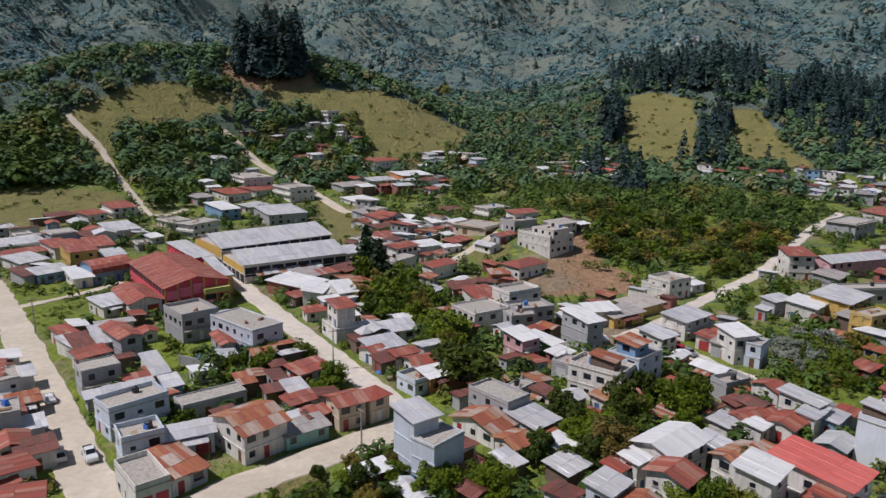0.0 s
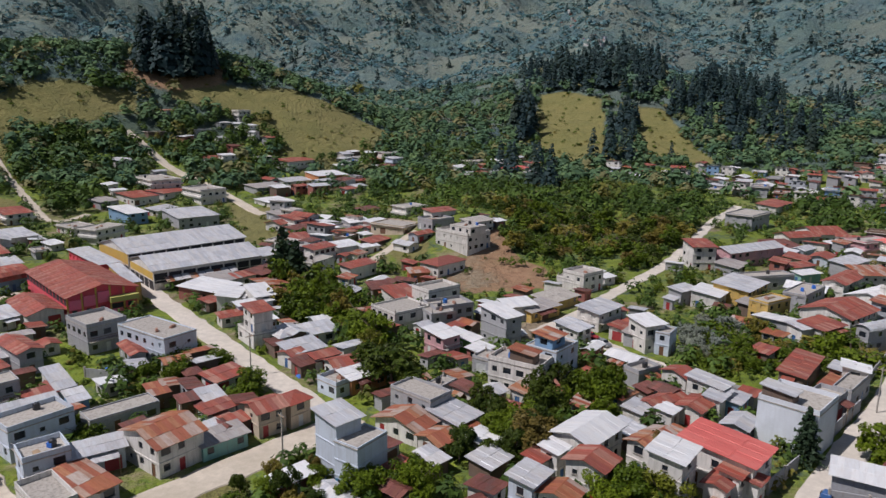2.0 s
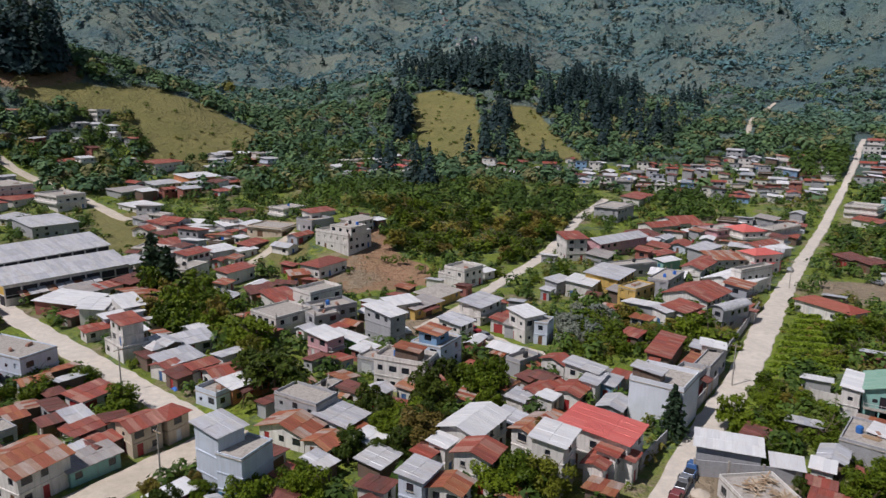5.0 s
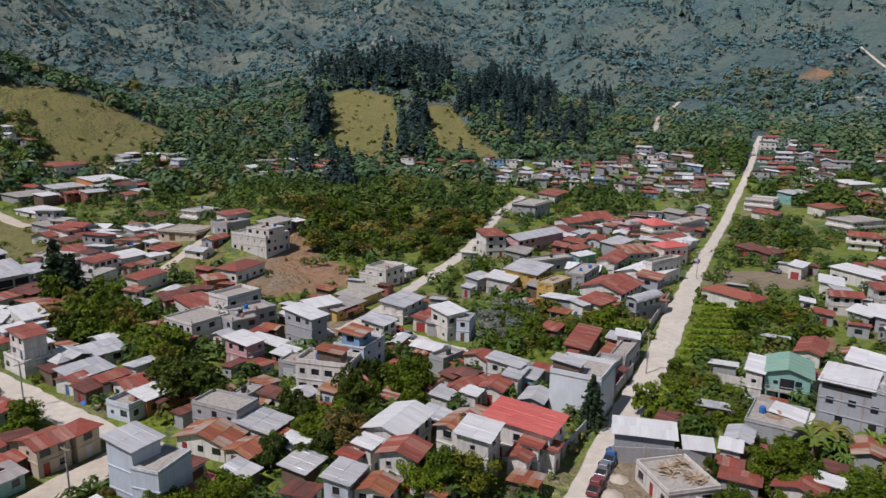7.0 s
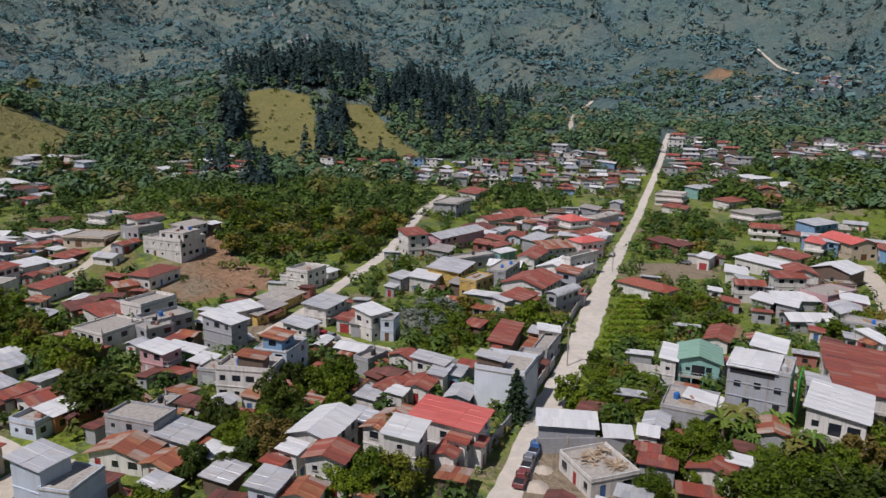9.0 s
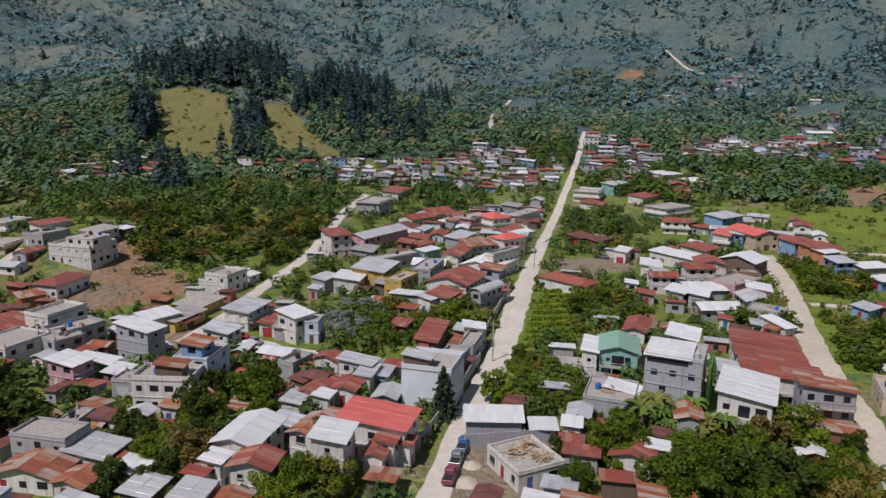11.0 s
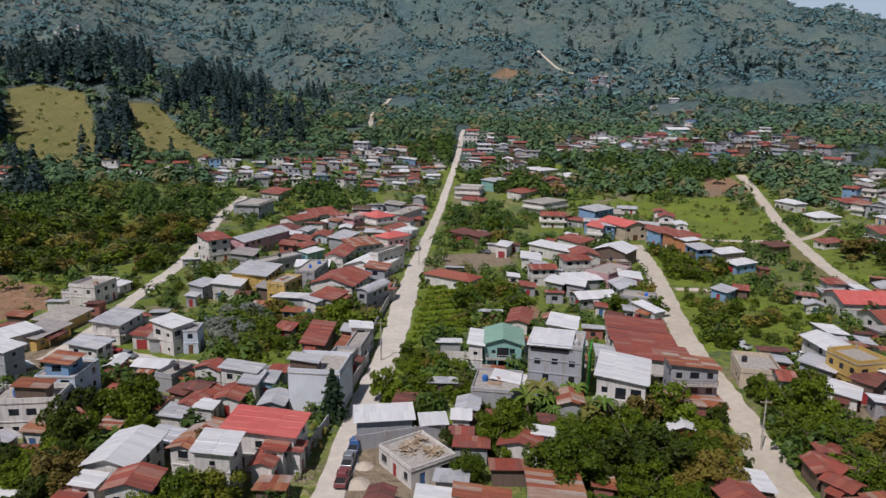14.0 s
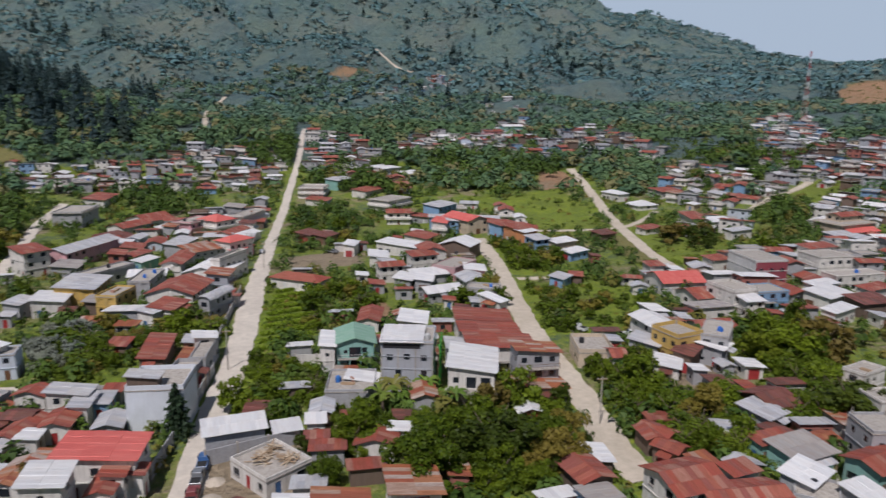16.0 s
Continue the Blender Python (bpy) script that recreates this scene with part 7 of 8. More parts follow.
def vehicle(kind, x, y, yaw, color, label):
    base = new(kind)
    base.matrix_basis = pose(x, y, float(ground(x, y)) + 0.17, 0, 0, yaw)
    tagged(base, label, "truck" if kind == "truck" else "car", "vehicles")
    cp = CAR_PAINT[color]
    if kind == "car":
        body, cab, ln = [(-2.1, 0.3), (2.1, 0.3), (2.15, 0.6), (1.9, 0.82), (0.9, 0.92), (-1.7, 0.95), (-2.1, 0.85)], [(-1.6, 0.93), (1.0, 0.9), (0.35, 1.42), (-1.1, 1.45)], 1.35
    elif kind == "pickup":
        body, cab, ln = [(-2.5, 0.4), (2.5, 0.4), (2.5, 0.8), (2.3, 1.05), (0.9, 1.12), (-2.5, 1.12)], [(-0.75, 1.1), (1.1, 1.1), (0.55, 1.72), (-0.65, 1.74)], 1.6
    else:
        body, cab, ln = [(-3.2, 0.6), (3.0, 0.6), (3.0, 1.3), (1.2, 1.5), (-3.2, 1.5)], [(1.2, 1.4), (2.95, 1.3), (2.75, 2.35), (1.25, 2.4)], 2.1
    part("body", profile_mesh("body", body, 1.75 if kind != "truck" else 2.2, cp, 0.05), base)
    part("cabin", profile_mesh("cabin", cab, 1.6 if kind != "truck" else 2.1, cp, 0.18), base)
    a, b = min(q[0] for q in cab), max(q[0] for q in cab)
    z0, z1 = max(q[1] for q in body) + 0.05, max(q[1] for q in cab) - 0.1
    part("side_window", box_mesh("side_window", [(a + 0.35, b - 0.55, -0.79 - 0.02, -0.79 + 0.04, z0 + 0.04, z1)], PANE), base)
    part("side_window", box_mesh("side_window", [(a + 0.35, b - 0.55, 0.75, 0.81, z0 + 0.04, z1)], PANE), base)
    part("windscreen", mesh_of("windscreen", [(b - 0.02, -0.68, z0), (b - 0.02, 0.68, z0), (b - 0.52, 0.62, z1 + 0.06), (b - 0.52, -0.62, z1 + 0.06)], [(0, 1, 2, 3)], PANE), base)
    for sx in (-1, 1):
        for sy in (-1, 1):
            part("wheel", WHEEL, base, pose(sx * ln, sy * 0.78, 0))
    if kind == "truck":
        part("bed", box_mesh("bed", [(-3.3, 1.1, -1.15, 1.15, 1.5, 1.6), (-3.3, 1.1, -1.15, -1.07, 1.6, 2.3), (-3.3, 1.1, 1.07, 1.15, 1.6, 2.3), (-3.3, -3.22, -1.07, 1.07, 1.6, 2.3), (1.02, 1.1, -1.07, 1.07, 1.6, 2.3)], CLUTTER[1]), base)
    if kind == "pickup":
        part("bed", box_mesh("bed", [(-2.45, -0.85, -0.7, 0.7, 1.121, 1.14)], RUBBER), base)
    for sy in (-1, 1):
        fx = max(q[0] for q in body)
        part("headlight", box_mesh("headlight", [(fx - 0.06, fx + 0.02, sy * 0.62 - 0.14, sy * 0.62 + 0.14, 0.66, 0.8)], LAMP_GLASS), base)


def street_turn(x, y):
    return math.degrees(grid_turn(x, y))


def park(kind, x, y, color, label, turn=0):
    vehicle(kind, x, y, street_turn(x, y) + turn, color, label)


park("pickup", -58.9, 98.8, "white", "white pickup parked on the dusty roadside")
park("pickup", -54.1, 98.9, "white", "white pickup parked beside a grey wall", 180)
park("car", -65.4, 106.1, "grey", "grey car parked along the dusty road")
park("car", -71.5, 119.1, "white", "white car parked at a house front")
park("car", 53.3, 151.9, "red", "red car standing in a narrow lane", 15)
park("pickup", 64.0, 81.4, "blue", "blue pickup parked on the pale street")
park("pickup", 60.4, 78.4, "grey", "grey pickup parked behind a blue one")
park("pickup", 56.6, 75.0, "maroon", "dark red pickup parked beside building rubble")
park("car", 175.2, 183.4, "grey", "dark grey car parked at the kerb")
park("car", 189.3, 162.7, "grey", "dark car on the empty gravel lot", 60)
park("car", 159.4, 45.0, "white", "white car in front of a yellow house", 90)
park("car", 37.2, 155.6, "white", "white car at the edge of the plaza", 70)
park("car", 54.7, 146.7, "grey", "silver car beside a lane", 0)
park("car", 50.4, 257.5, "grey", "dark car at the end of a path", 30)
park("pickup", 156.3, 57.1, "white", "white pickup on open ground", 40)


# ---- yard walls, masts and poles ----
def yard_wall(points, height, wall, label):
    """A block wall with piers and a coping along a line."""
    P, N = along(points, 3.0)
    base = new("yard_wall")
    gz = [float(ground(*p)) for p in P]
    base.matrix_basis = pose(P[0][0], P[0][1], gz[0])
    tagged(base, label, "wall", "yard walls")
    for k, (p, q) in enumerate(zip(P, P[1:])):
        d = q - p
        ln, yaw = float(np.hypot(*d)), math.degrees(math.atan2(d[1], d[0]))
        at = pose(p[0] - P[0][0], p[1] - P[0][1], gz[k] - gz[0], 0, 0, yaw)
        part("panel", box_mesh("panel", [(0.15, ln - 0.15, -0.08, 0.08, -0.6, height)], WALLS[wall]), base, at)
        part("pier", box_mesh("pier", [(-0.15, 0.15, -0.15, 0.15, -0.6, height + 0.25)], CONCRETE), base, at)


yard_wall([(57.2, 84.6), (62.6, 88.4), (66.0, 90.9)], 2.4, "G", "grey block wall with piers along the street")
yard_wall([(78.4, 100.2), (84.0, 104.6), (90.0, 109.2)], 2.4, "G", "grey block wall with piers along the street")
yard_wall([(64.0, 81.0), (70.9, 77.5), (77.0, 74.3)], 2.6, "G", "long grey block wall round a building plot")
yard_wall([(102.2, 98.7), (106.6, 93.2), (112.2, 83.8)], 2.2, "W", "stained white garden wall")
yard_wall([(-54.8, 138.2), (-50.0, 135.2), (-45.1, 140.1)], 2.0, "G", "low grey wall round a grassy plot")
yard_wall([(100.1, 120.5), (118.9, 136.7), (136.6, 151.8)], 2.2, "G", "grey block wall beside the pale street")
yard_wall([(65.7, 126.6), (70.2, 119.9), (72.6, 114.8)], 2.0, "G", "grey wall along the lane under trees")


def pole(x, y, label):
    base = new("utility_pole")
    base.matrix_basis = pose(x, y, float(ground(x, y)), 0, 0, street_turn(x, y) + 90)
    tagged(base, label, "pole", "utility poles")
    verts, faces = [], []
    limb(verts, faces, (0, 0, -0.5), (0, 0, 9), 0.16, 0.10, 8)
    part("post", mesh_of("post", verts, faces, CONCRETE), base)
    part("crossarm", box_mesh("crossarm", [(-0.9, 0.9, -0.06, 0.06, 8.3, 8.42)], CLUTTER[1]), base)
    for k in (-0.8, -0.3, 0.3, 0.8):
        part("insulator", box_mesh("insulator", [(k - 0.05, k + 0.05, -0.05, 0.05, 8.42, 8.6)], FRAME), base)


for px, py in ((-95.1, 155.9), (110.3, 35.4), (92.3, 107.9), (158.7, 165.6), (-12.2, 99.2), (-22.3, 136.0)):
    pole(px, py, "grey concrete utility pole beside the road")


def radio_mast(x, y, height):
    base = new("radio_mast")
    base.matrix_basis = pose(x, y, float(ground(x, y)))
    tagged(base, "tall red and white lattice radio mast", "mast")
    red, white = CAR_PAINT["red"], CAR_PAINT["white"]
    n = 12
    for k in range(n):
        z0, z1 = height * k / n, height * (k + 1) / n
        w0, w1 = 2.6 * (1 - k / n) + 0.35, 2.6 * (1 - (k + 1) / n) + 0.35
        verts, faces = [], []
        c0, c1 = [(w0, 0), (-w0 / 2, w0 * 0.87), (-w0 / 2, -w0 * 0.87)], [(w1, 0), (-w1 / 2, w1 * 0.87), (-w1 / 2, -w1 * 0.87)]
        for i in range(3):
            limb(verts, faces, (*c0[i], z0), (*c1[i], z1), 0.16, 0.16, 4)
            limb(verts, faces, (*c0[i], z0), (*c1[(i + 1) % 3], z1), 0.09, 0.09, 4)
            limb(verts, faces, (*c1[i], z1), (*c1[(i + 1) % 3], z1), 0.09, 0.09, 4)
        part("lattice_section", mesh_of("lattice_section", verts, faces, red if k % 2 else white), base)


radio_mast(679.3, 56.9, 62)


# ---- the garden plot with its rows ----
def crops(rows, seed):
    """Low leafy rows, as one piece of stuff."""
    rnd = np.random.RandomState(seed)
    n = 900 * len(rows)
    R = np.repeat(np.array(rows), 900, axis=0)
    s = rnd.rand(n)[:, None]
    c = R[:, :2] + (R[:, 2:] - R[:, :2]) * s + rnd.normal(scale=0.32, size=(n, 2))
    c = np.column_stack([c, ground(c[:, 0], c[:, 1]) + rnd.uniform(0.1, 0.9, n)])
    a, b = rnd.normal(size=(n, 3)), rnd.normal(size=(n, 3))
    a /= np.linalg.norm(a, axis=1)[:, None]
    b /= np.linalg.norm(b, axis=1)[:, None]
    v = np.stack([c - a * 0.3, c + a * 0.3, c + b * 0.35 + np.array([0, 0, 0.2])], 1).reshape(-1, 3)
    tagged(new("garden_crops", quads_mesh("garden_crops", v, np.arange(3 * n).reshape(-1, 3), CROP)), "rows of low green crops in a garden plot", "crops", kind="stuff")


(gx, gy), (hx, hy), (ex, ey) = (102.3, 111.6), (143.0, 145.3), (115.4, 104.8)
starts = [(gx + (hx - gx) * k / 10 + (ex - gx) * 0.06, gy + (hy - gy) * k / 10 + (ey - gy) * 0.06) for k in range(11)]
crops([(a, b, a + (ex - gx) * 0.85, b + (ey - gy) * 0.85) for a, b in starts], 60)


# ---- building plot: timber on a flat roof, sand ----
def timber_heap(x, y, z, count, seed):
    """Broken planks and battens thrown on a roof."""
    rnd = random.Random(seed)
    base = new("timber_heap")
    base.matrix_basis = pose(x, y, z)
    tagged(base, "loose heap of pale broken planks on a flat concrete roof", "timber heap", "timber heaps")
    shapes = [box_mesh("plank", [(-q, q, -0.09, 0.09, -0.02, 0.02)], CLUTTER[1] if k % 2 else PALE_TIMBER) for k, q in enumerate((0.6, 0.9, 1.2, 1.5))]
    for k in range(count):
        r = abs(rnd.gauss(0, 0.9))
        a = rnd.uniform(0, 6.283)
        part("plank", rnd.choice(shapes), base, pose(r * math.cos(a), r * math.sin(a), 0.1 + max(0.0, 0.75 - 0.4 * r) * rnd.random(), 0, rnd.uniform(-16, 16), rnd.uniform(0, 180)))


PALE_TIMBER = plain("pale_timber", (0.52, 0.42, 0.30), 0.9)
roof_z = float(ground(67.1, 70.3)) + 2.86
timber_heap(66.6, 71.6, roof_z, 46, 5)
timber_heap(68.6, 68.4, roof_z, 34, 6)
timber_heap(69.6, 72.4, roof_z, 22, 7)


def heap(x, y, r, h, material, label):
    """A loose heap with an uneven outline."""
    rnd = np.random.RandomState(int(x * 10) % 1000)
    verts, faces = [(0, 0, h)], []
    for j in range(1, 5):
        for i in range(16):
            a, q = i * math.pi / 8, r * j / 4 * rnd.uniform(0.85, 1.15)
            verts.append((q * math.cos(a), q * math.sin(a), h * (1 - j / 4) ** 1.2 + rnd.uniform(-0.06, 0.06) - (0.1 if j == 4 else 0)))
    faces = [(0, 1 + i, 1 + (i + 1) % 16) for i in range(16)] + [(1 + j * 16 + i, 17 + j * 16 + i, 17 + j * 16 + (i + 1) % 16, 1 + j * 16 + (i + 1) % 16) for j in range(3) for i in range(16)]
    ob = new("sand_mound", mesh_of("sand_mound", verts, faces, material, True))
    ob.matrix_basis = pose(x, y, float(ground(x, y)))
    tagged(ob, label, "sand pile", "sand piles on the building plot")


for k, (px, py) in enumerate(((61.7, 76.4), (59.3, 69.7), (57.9, 73.0), (-90.5, 203.5))):
    heap(px, py, 1.6 + 0.3 * k, 0.8, CLUTTER[3], "low pile of pale loose sand on bare earth")


def tarp(x, y, w, d, h, yaw):
    """A plastic sheet thrown over goods in a yard."""
    rnd = np.random.RandomState(int(abs(x) * 10) % 1000)
    n = 10
    verts = []
    for j in range(n + 1):
        for i in range(n + 1):
            u, v = 2 * i / n - 1, 2 * j / n - 1
            top = h * max(0.0, 1 - max(abs(u), abs(v)) ** 4) * (0.8 + 0.2 * math.sin(5 * u + 3 * v)) + rnd.uniform(0, 0.08)
            verts.append((u * w / 2 + rnd.uniform(-0.08, 0.08), v * d / 2 + rnd.uniform(-0.08, 0.08), top))
    faces = [(j * (n + 1) + i, j * (n + 1) + i + 1, (j + 1) * (n + 1) + i + 1, (j + 1) * (n + 1) + i) for j in range(n) for i in range(n)]
    ob = new("tarpaulin", mesh_of("tarpaulin", verts, faces, CLUTTER[2], True))
    ob.matrix_basis = pose(x, y, float(ground(x, y)) + 0.03, 0, 0, yaw)
    tagged(ob, "crumpled blue plastic tarpaulin over goods in a yard", "tarpaulin", "tarpaulins")


tarp(-11.8, 135.1, 3.0, 2.0, 1.1, 25)
tarp(-49.7, 142.0, 6.0, 2.2, 0.5, -30)
# ---- landmark dressing ----
def dress(base, name, boxes, material, label=""):
    for b in boxes:
        part(name, box_mesh(name, [b], material), base, None, label)


# The near-black slabs on wall faces paint the shade inside openings.
YELLOW, ROSE, OPENING_SHADE = paint("yellow_trim", (0.66, 0.42, 0.06), amount=0.2), paint("rose_panel", (0.90, 0.16, 0.27), amount=0.06), plain("opening_shade", (0.02, 0.02, 0.025), 0.7)
OLIVE = paint("olive_panel", (0.50, 0.46, 0.10), amount=0.2)
NET, nt_, b_ = nodes_of("green_net", 0.8)
b_.inputs["Base Color"].default_value = (0.06, 0.42, 0.05, 1)


def size_of(base):
    """Half length, half depth and height of a house's wall."""
    w = [c for c in base.children if c.name.startswith("wall")][0]
    v = [q.co for q in w.data.vertices]
    return max(q.x for q in v), max(q.y for q in v), max(q.z for q in v)


# the red sports hall: yellow pilasters, rose panels and an olive canopy on the gable, dark openings along the side
a, d, h = size_of(sports_hall)
dress(sports_hall, "pilaster", [(-a + 2 * a * k / 5 - 0.2, -a + 2 * a * k / 5 + 0.2, -d - 0.25, -d - 0.004, 0, 6.2 + 2.2 * (1 - abs(k - 2.5) / 2.5)) for k in range(6)], YELLOW, "yellow pilaster")
dress(sports_hall, "panel", [(-a + 2 * a * k / 5 + 0.3, -a + 2 * a * (k + 1) / 5 - 0.3, -d - 0.5, -d - 0.005, 3.3 + 0.35 * k, 5.6 + 0.6 * k) for k in range(3)], ROSE, "rose panel")
dress(sports_hall, "panel", [(-a + 2 * a * k / 5 + 0.3, -a + 2 * a * (k + 1) / 5 - 0.3, -d - 0.12, -d - 0.005, 0.1, 1.7) for k in range(4)], ROSE, "rose panel")
dress(sports_hall, "canopy", [(a - 7.2, a - 0.3, -d - 2.2, -d - 0.26, 3.9, 5.2)], OLIVE, "olive yellow canopy")
dress(sports_hall, "opening", [(-a + 2 * a * k / 5 + 0.9, -a + 2 * a * k / 5 + 2.1, -d - 0.03, -d + 0.05, 1.8, 3.0) for k in range(5)], OPENING_SHADE, "dark opening")
dress(sports_hall, "opening", [(-a - 0.03, -a + 0.05, -d + 2 * d * k / 12 + 0.3, -d + 2 * d * (k + 1) / 12 - 0.3, 4.2, 6.0) for k in range(12)], OPENING_SHADE, "dark opening")
dress(sports_hall, "gate", [(a - 6.5, a - 3.0, -d - 0.04, -d + 0.05, 0, 3.2)], OPENING_SHADE, "dark gateway")

for hall, z0, z1 in ((market_hall, 4.9, 6.6), (second_hall, 2.2, 5.0)):
    a, d, h = size_of(hall)
    n = round(2 * a / 4)
    dress(hall, "opening", [(-a + 2 * a * k / n + 0.25, -a + 2 * a * (k + 1) / n - 0.25, -d - 0.03, -d + 0.05, z0, z1) for k in range(n)], OPENING_SHADE, "dark opening between posts")
    dress(hall, "end_panel", [(-a - 0.04, -a + 0.05, -d + 0.3, d - 0.3, 3.2, z1 + 0.3)], YELLOW, "ochre yellow end panel")
    dress(hall, "opening", [(-a - 0.05, -a + 0.05, -d + 2 * d * k / 5 + 0.4, -d + 2 * d * (k + 1) / 5 - 0.4, 0.2, 3.0) for k in range(5)], OPENING_SHADE, "dark opening")
a, d, h = size_of(second_hall)
for k in range(9):
    av, af, aa = [], [], []
    sheet(av, af, aa, (-a + 3 + k * 2.4, -d - 2.6, 2.7 + 0.1 * (k % 3)), (1, 0, 0), (0, 0.93, 0.37), 2.2, 2.75, k)
    am = mesh_of("awning", av, af, ROOFS["z" if k % 3 else "o"])
    am.attributes.new("sheet", "FLOAT", "FACE").data.foreach_set("value", aa)
    part("awning", orient(am), second_hall)

a, d, h = size_of(workshop)
dress(workshop, "gate", [(a - 3.6, a - 0.8, -d - 0.05, -d + 0.03, 0, 2.9)], DOORS[3], "dark red gate")
a, d, h = size_of(band_house)
dress(band_house, "band", [(-a - 0.01, a + 0.01, -d - 0.012, -d - 0.002, 0, 1.9), (-a - 0.012, -a - 0.002, -d, d, 0, 1.9)], BLUE_BAND, "blue painted base")
dress(band_house, "opening", [(-a + 0.8, a - 0.8, -d - 0.03, -d - 0.012, 1.2, 1.85), (-a - 0.03, -a - 0.012, -d + 0.6, -0.3, 1.2, 1.85), (-a - 0.03, -a - 0.012, 0.3, d - 0.6, 1.2, 1.85)], OPENING_SHADE, "dark window strip")
a, d, h = size_of(corner_house)
dress(corner_house, "shutter", [(-a + 0.4, -0.2, -d - 0.06, -d - 0.002, 0.1, 2.9), (0.2, a - 0.4, -d - 0.06, -d - 0.002, 0.1, 2.9)], WALLS["R"], "red painted shutter")
a, d, h = size_of(maroon_house)
dress(maroon_house, "facing", [(-a + 0.05, a - 0.05, -d - 0.02, -d - 0.002, 0.2, h - 0.1)], MAROON, "maroon painted face")
for k in range(3):
    for f in range(2):
        wz = part("window", WINDOW[(1.1, 1.1)][3], maroon_house, pose(-a + 2 * a * (k + 0.5) / 3, -d - 0.09, 1.6 + 3.4 * f))
a, d, h = size_of(tower)
dress(tower, "opening", [(-a - 0.03, -a + 0.05, -d + 2.4, d - 0.4, 9.0, 9.9)], OPENING_SHADE, "dark open top storey")
dress(tower, "rib", [(-a - 0.09, -a - 0.002, q - 0.12, q + 0.12, -0.5, 9.0) for q in (-d + 0.12, -d + 3.3, d - 3.3, d - 0.12)], CONCRETE)
for q, z in ((-3.2, 6.7), (0.0, 6.9), (3.2, 6.7), (-3.2, 3.7), (1.6, 3.7), (0.9, 0.9), (-3.0, 0.9)):
    part("window", WINDOW[(1.1, 1.1)][3], tower, pose(-a - 0.09, q, z, 0, 0, 270))
av, af, aa = [], [], []
sheet(av, af, aa, (-a - 0.5, d + 0.3, h + 0.32), (0, -1, 0), (0.995, 0, 0.07), 2 * d - 1.6, 2 * a - 0.6, 4)
am = mesh_of("canopy", av, af, ROOFS["w"])
am.attributes.new("sheet", "FLOAT", "FACE").data.foreach_set("value", aa)
part("canopy", orient(am), tower, None, "white sheet canopy over the flat roof")
part("water_tank", TANK_PALE, tower, pose(-a + 2.2, -d + 1.2, h + 0.16), "pale water tank")
a, d, h = size_of(green_house)
balcony(green_house, pose(-a, d, 0, 0, 0, 270), 0.3, 2 * d - 0.3, 3.0, "W")
dress(green_house, "column", [(-a - 1.1, -a - 0.85, -d + 0.4 + (2 * d - 1.0) * k / 3, -d + 0.65 + (2 * d - 1.0) * k / 3, -0.5, 2.83) for k in range(4)], WALLS["T"])
dress(green_house, "opening", [(-a - 0.02, -a + 0.05, -1.6, 1.6, 0.1, 2.4), (-a - 0.02, -a + 0.05, -1.2, 1.2, 3.1, 5.2)], PANE, "dark glazed opening")
a, d, h = size_of(white_house)
dress(white_house, "terrace", [(-a - 2.4, -a - 0.002, -d - 0.8, d + 0.5, 2.9, 3.15)], CONCRETE, "pale concrete terrace")
dress(white_house, "column", [(-a - 2.3, -a - 2.0, -d - 0.5 + (2 * d + 0.6) * k / 4, -d - 0.2 + (2 * d + 0.6) * k / 4, -0.5, 2.897) for k in range(5)], CONCRETE)
dress(white_house, "opening", [(-a - 0.02, -a + 0.05, -d + 0.7 + 2.6 * k, -d + 2.5 + 2.6 * k, 3.3, 5.4) for k in range(int((2 * d - 0.6) / 2.6))], PANE, "dark glazed opening")


def scaffold(house_ob):
    """Green net on poles, hung along one side of the tower."""
    a, d, h = size_of(house_ob)
    base = new("scaffold")
    base.matrix_basis = house_ob.matrix_basis.copy()
    tagged(base, "bright green netting on scaffold poles beside the grey tower", "scaffold")
    n = 9
    verts = [(-a + 0.3 + 1.2 * math.sin(j * 1.3) * 0.15 + i * (2 * a - 0.2) / n, -d - 1.2 + 0.15 * math.sin(i * 1.9 + j), 0.6 + j * (h - 1.2) / 6) for j in range(7) for i in range(n + 1)]
    faces = [(j * (n + 1) + i, j * (n + 1) + i + 1, (j + 1) * (n + 1) + i + 1, (j + 1) * (n + 1) + i) for j in range(6) for i in range(n)]
    net = part("net", mesh_of("net", verts, faces, NET, True), base)
    net.modifiers.new("thickness", "SOLIDIFY").thickness = 0.02
    for k in range(4):
        x = -a + 0.4 + k * (2 * a - 0.8) / 3
        part("pole", box_mesh("pole", [(x - 0.04, x + 0.04, -d - 1.0, -d - 0.92, -0.3, h)], STEEL), base)
    for k in range(3):
        part("ledger", box_mesh("ledger", [(-a, a, -d - 0.91, -d - 0.85, 2.4 + k * 2.7, 2.46 + k * 2.7)], STEEL), base)


scaffold(tower)

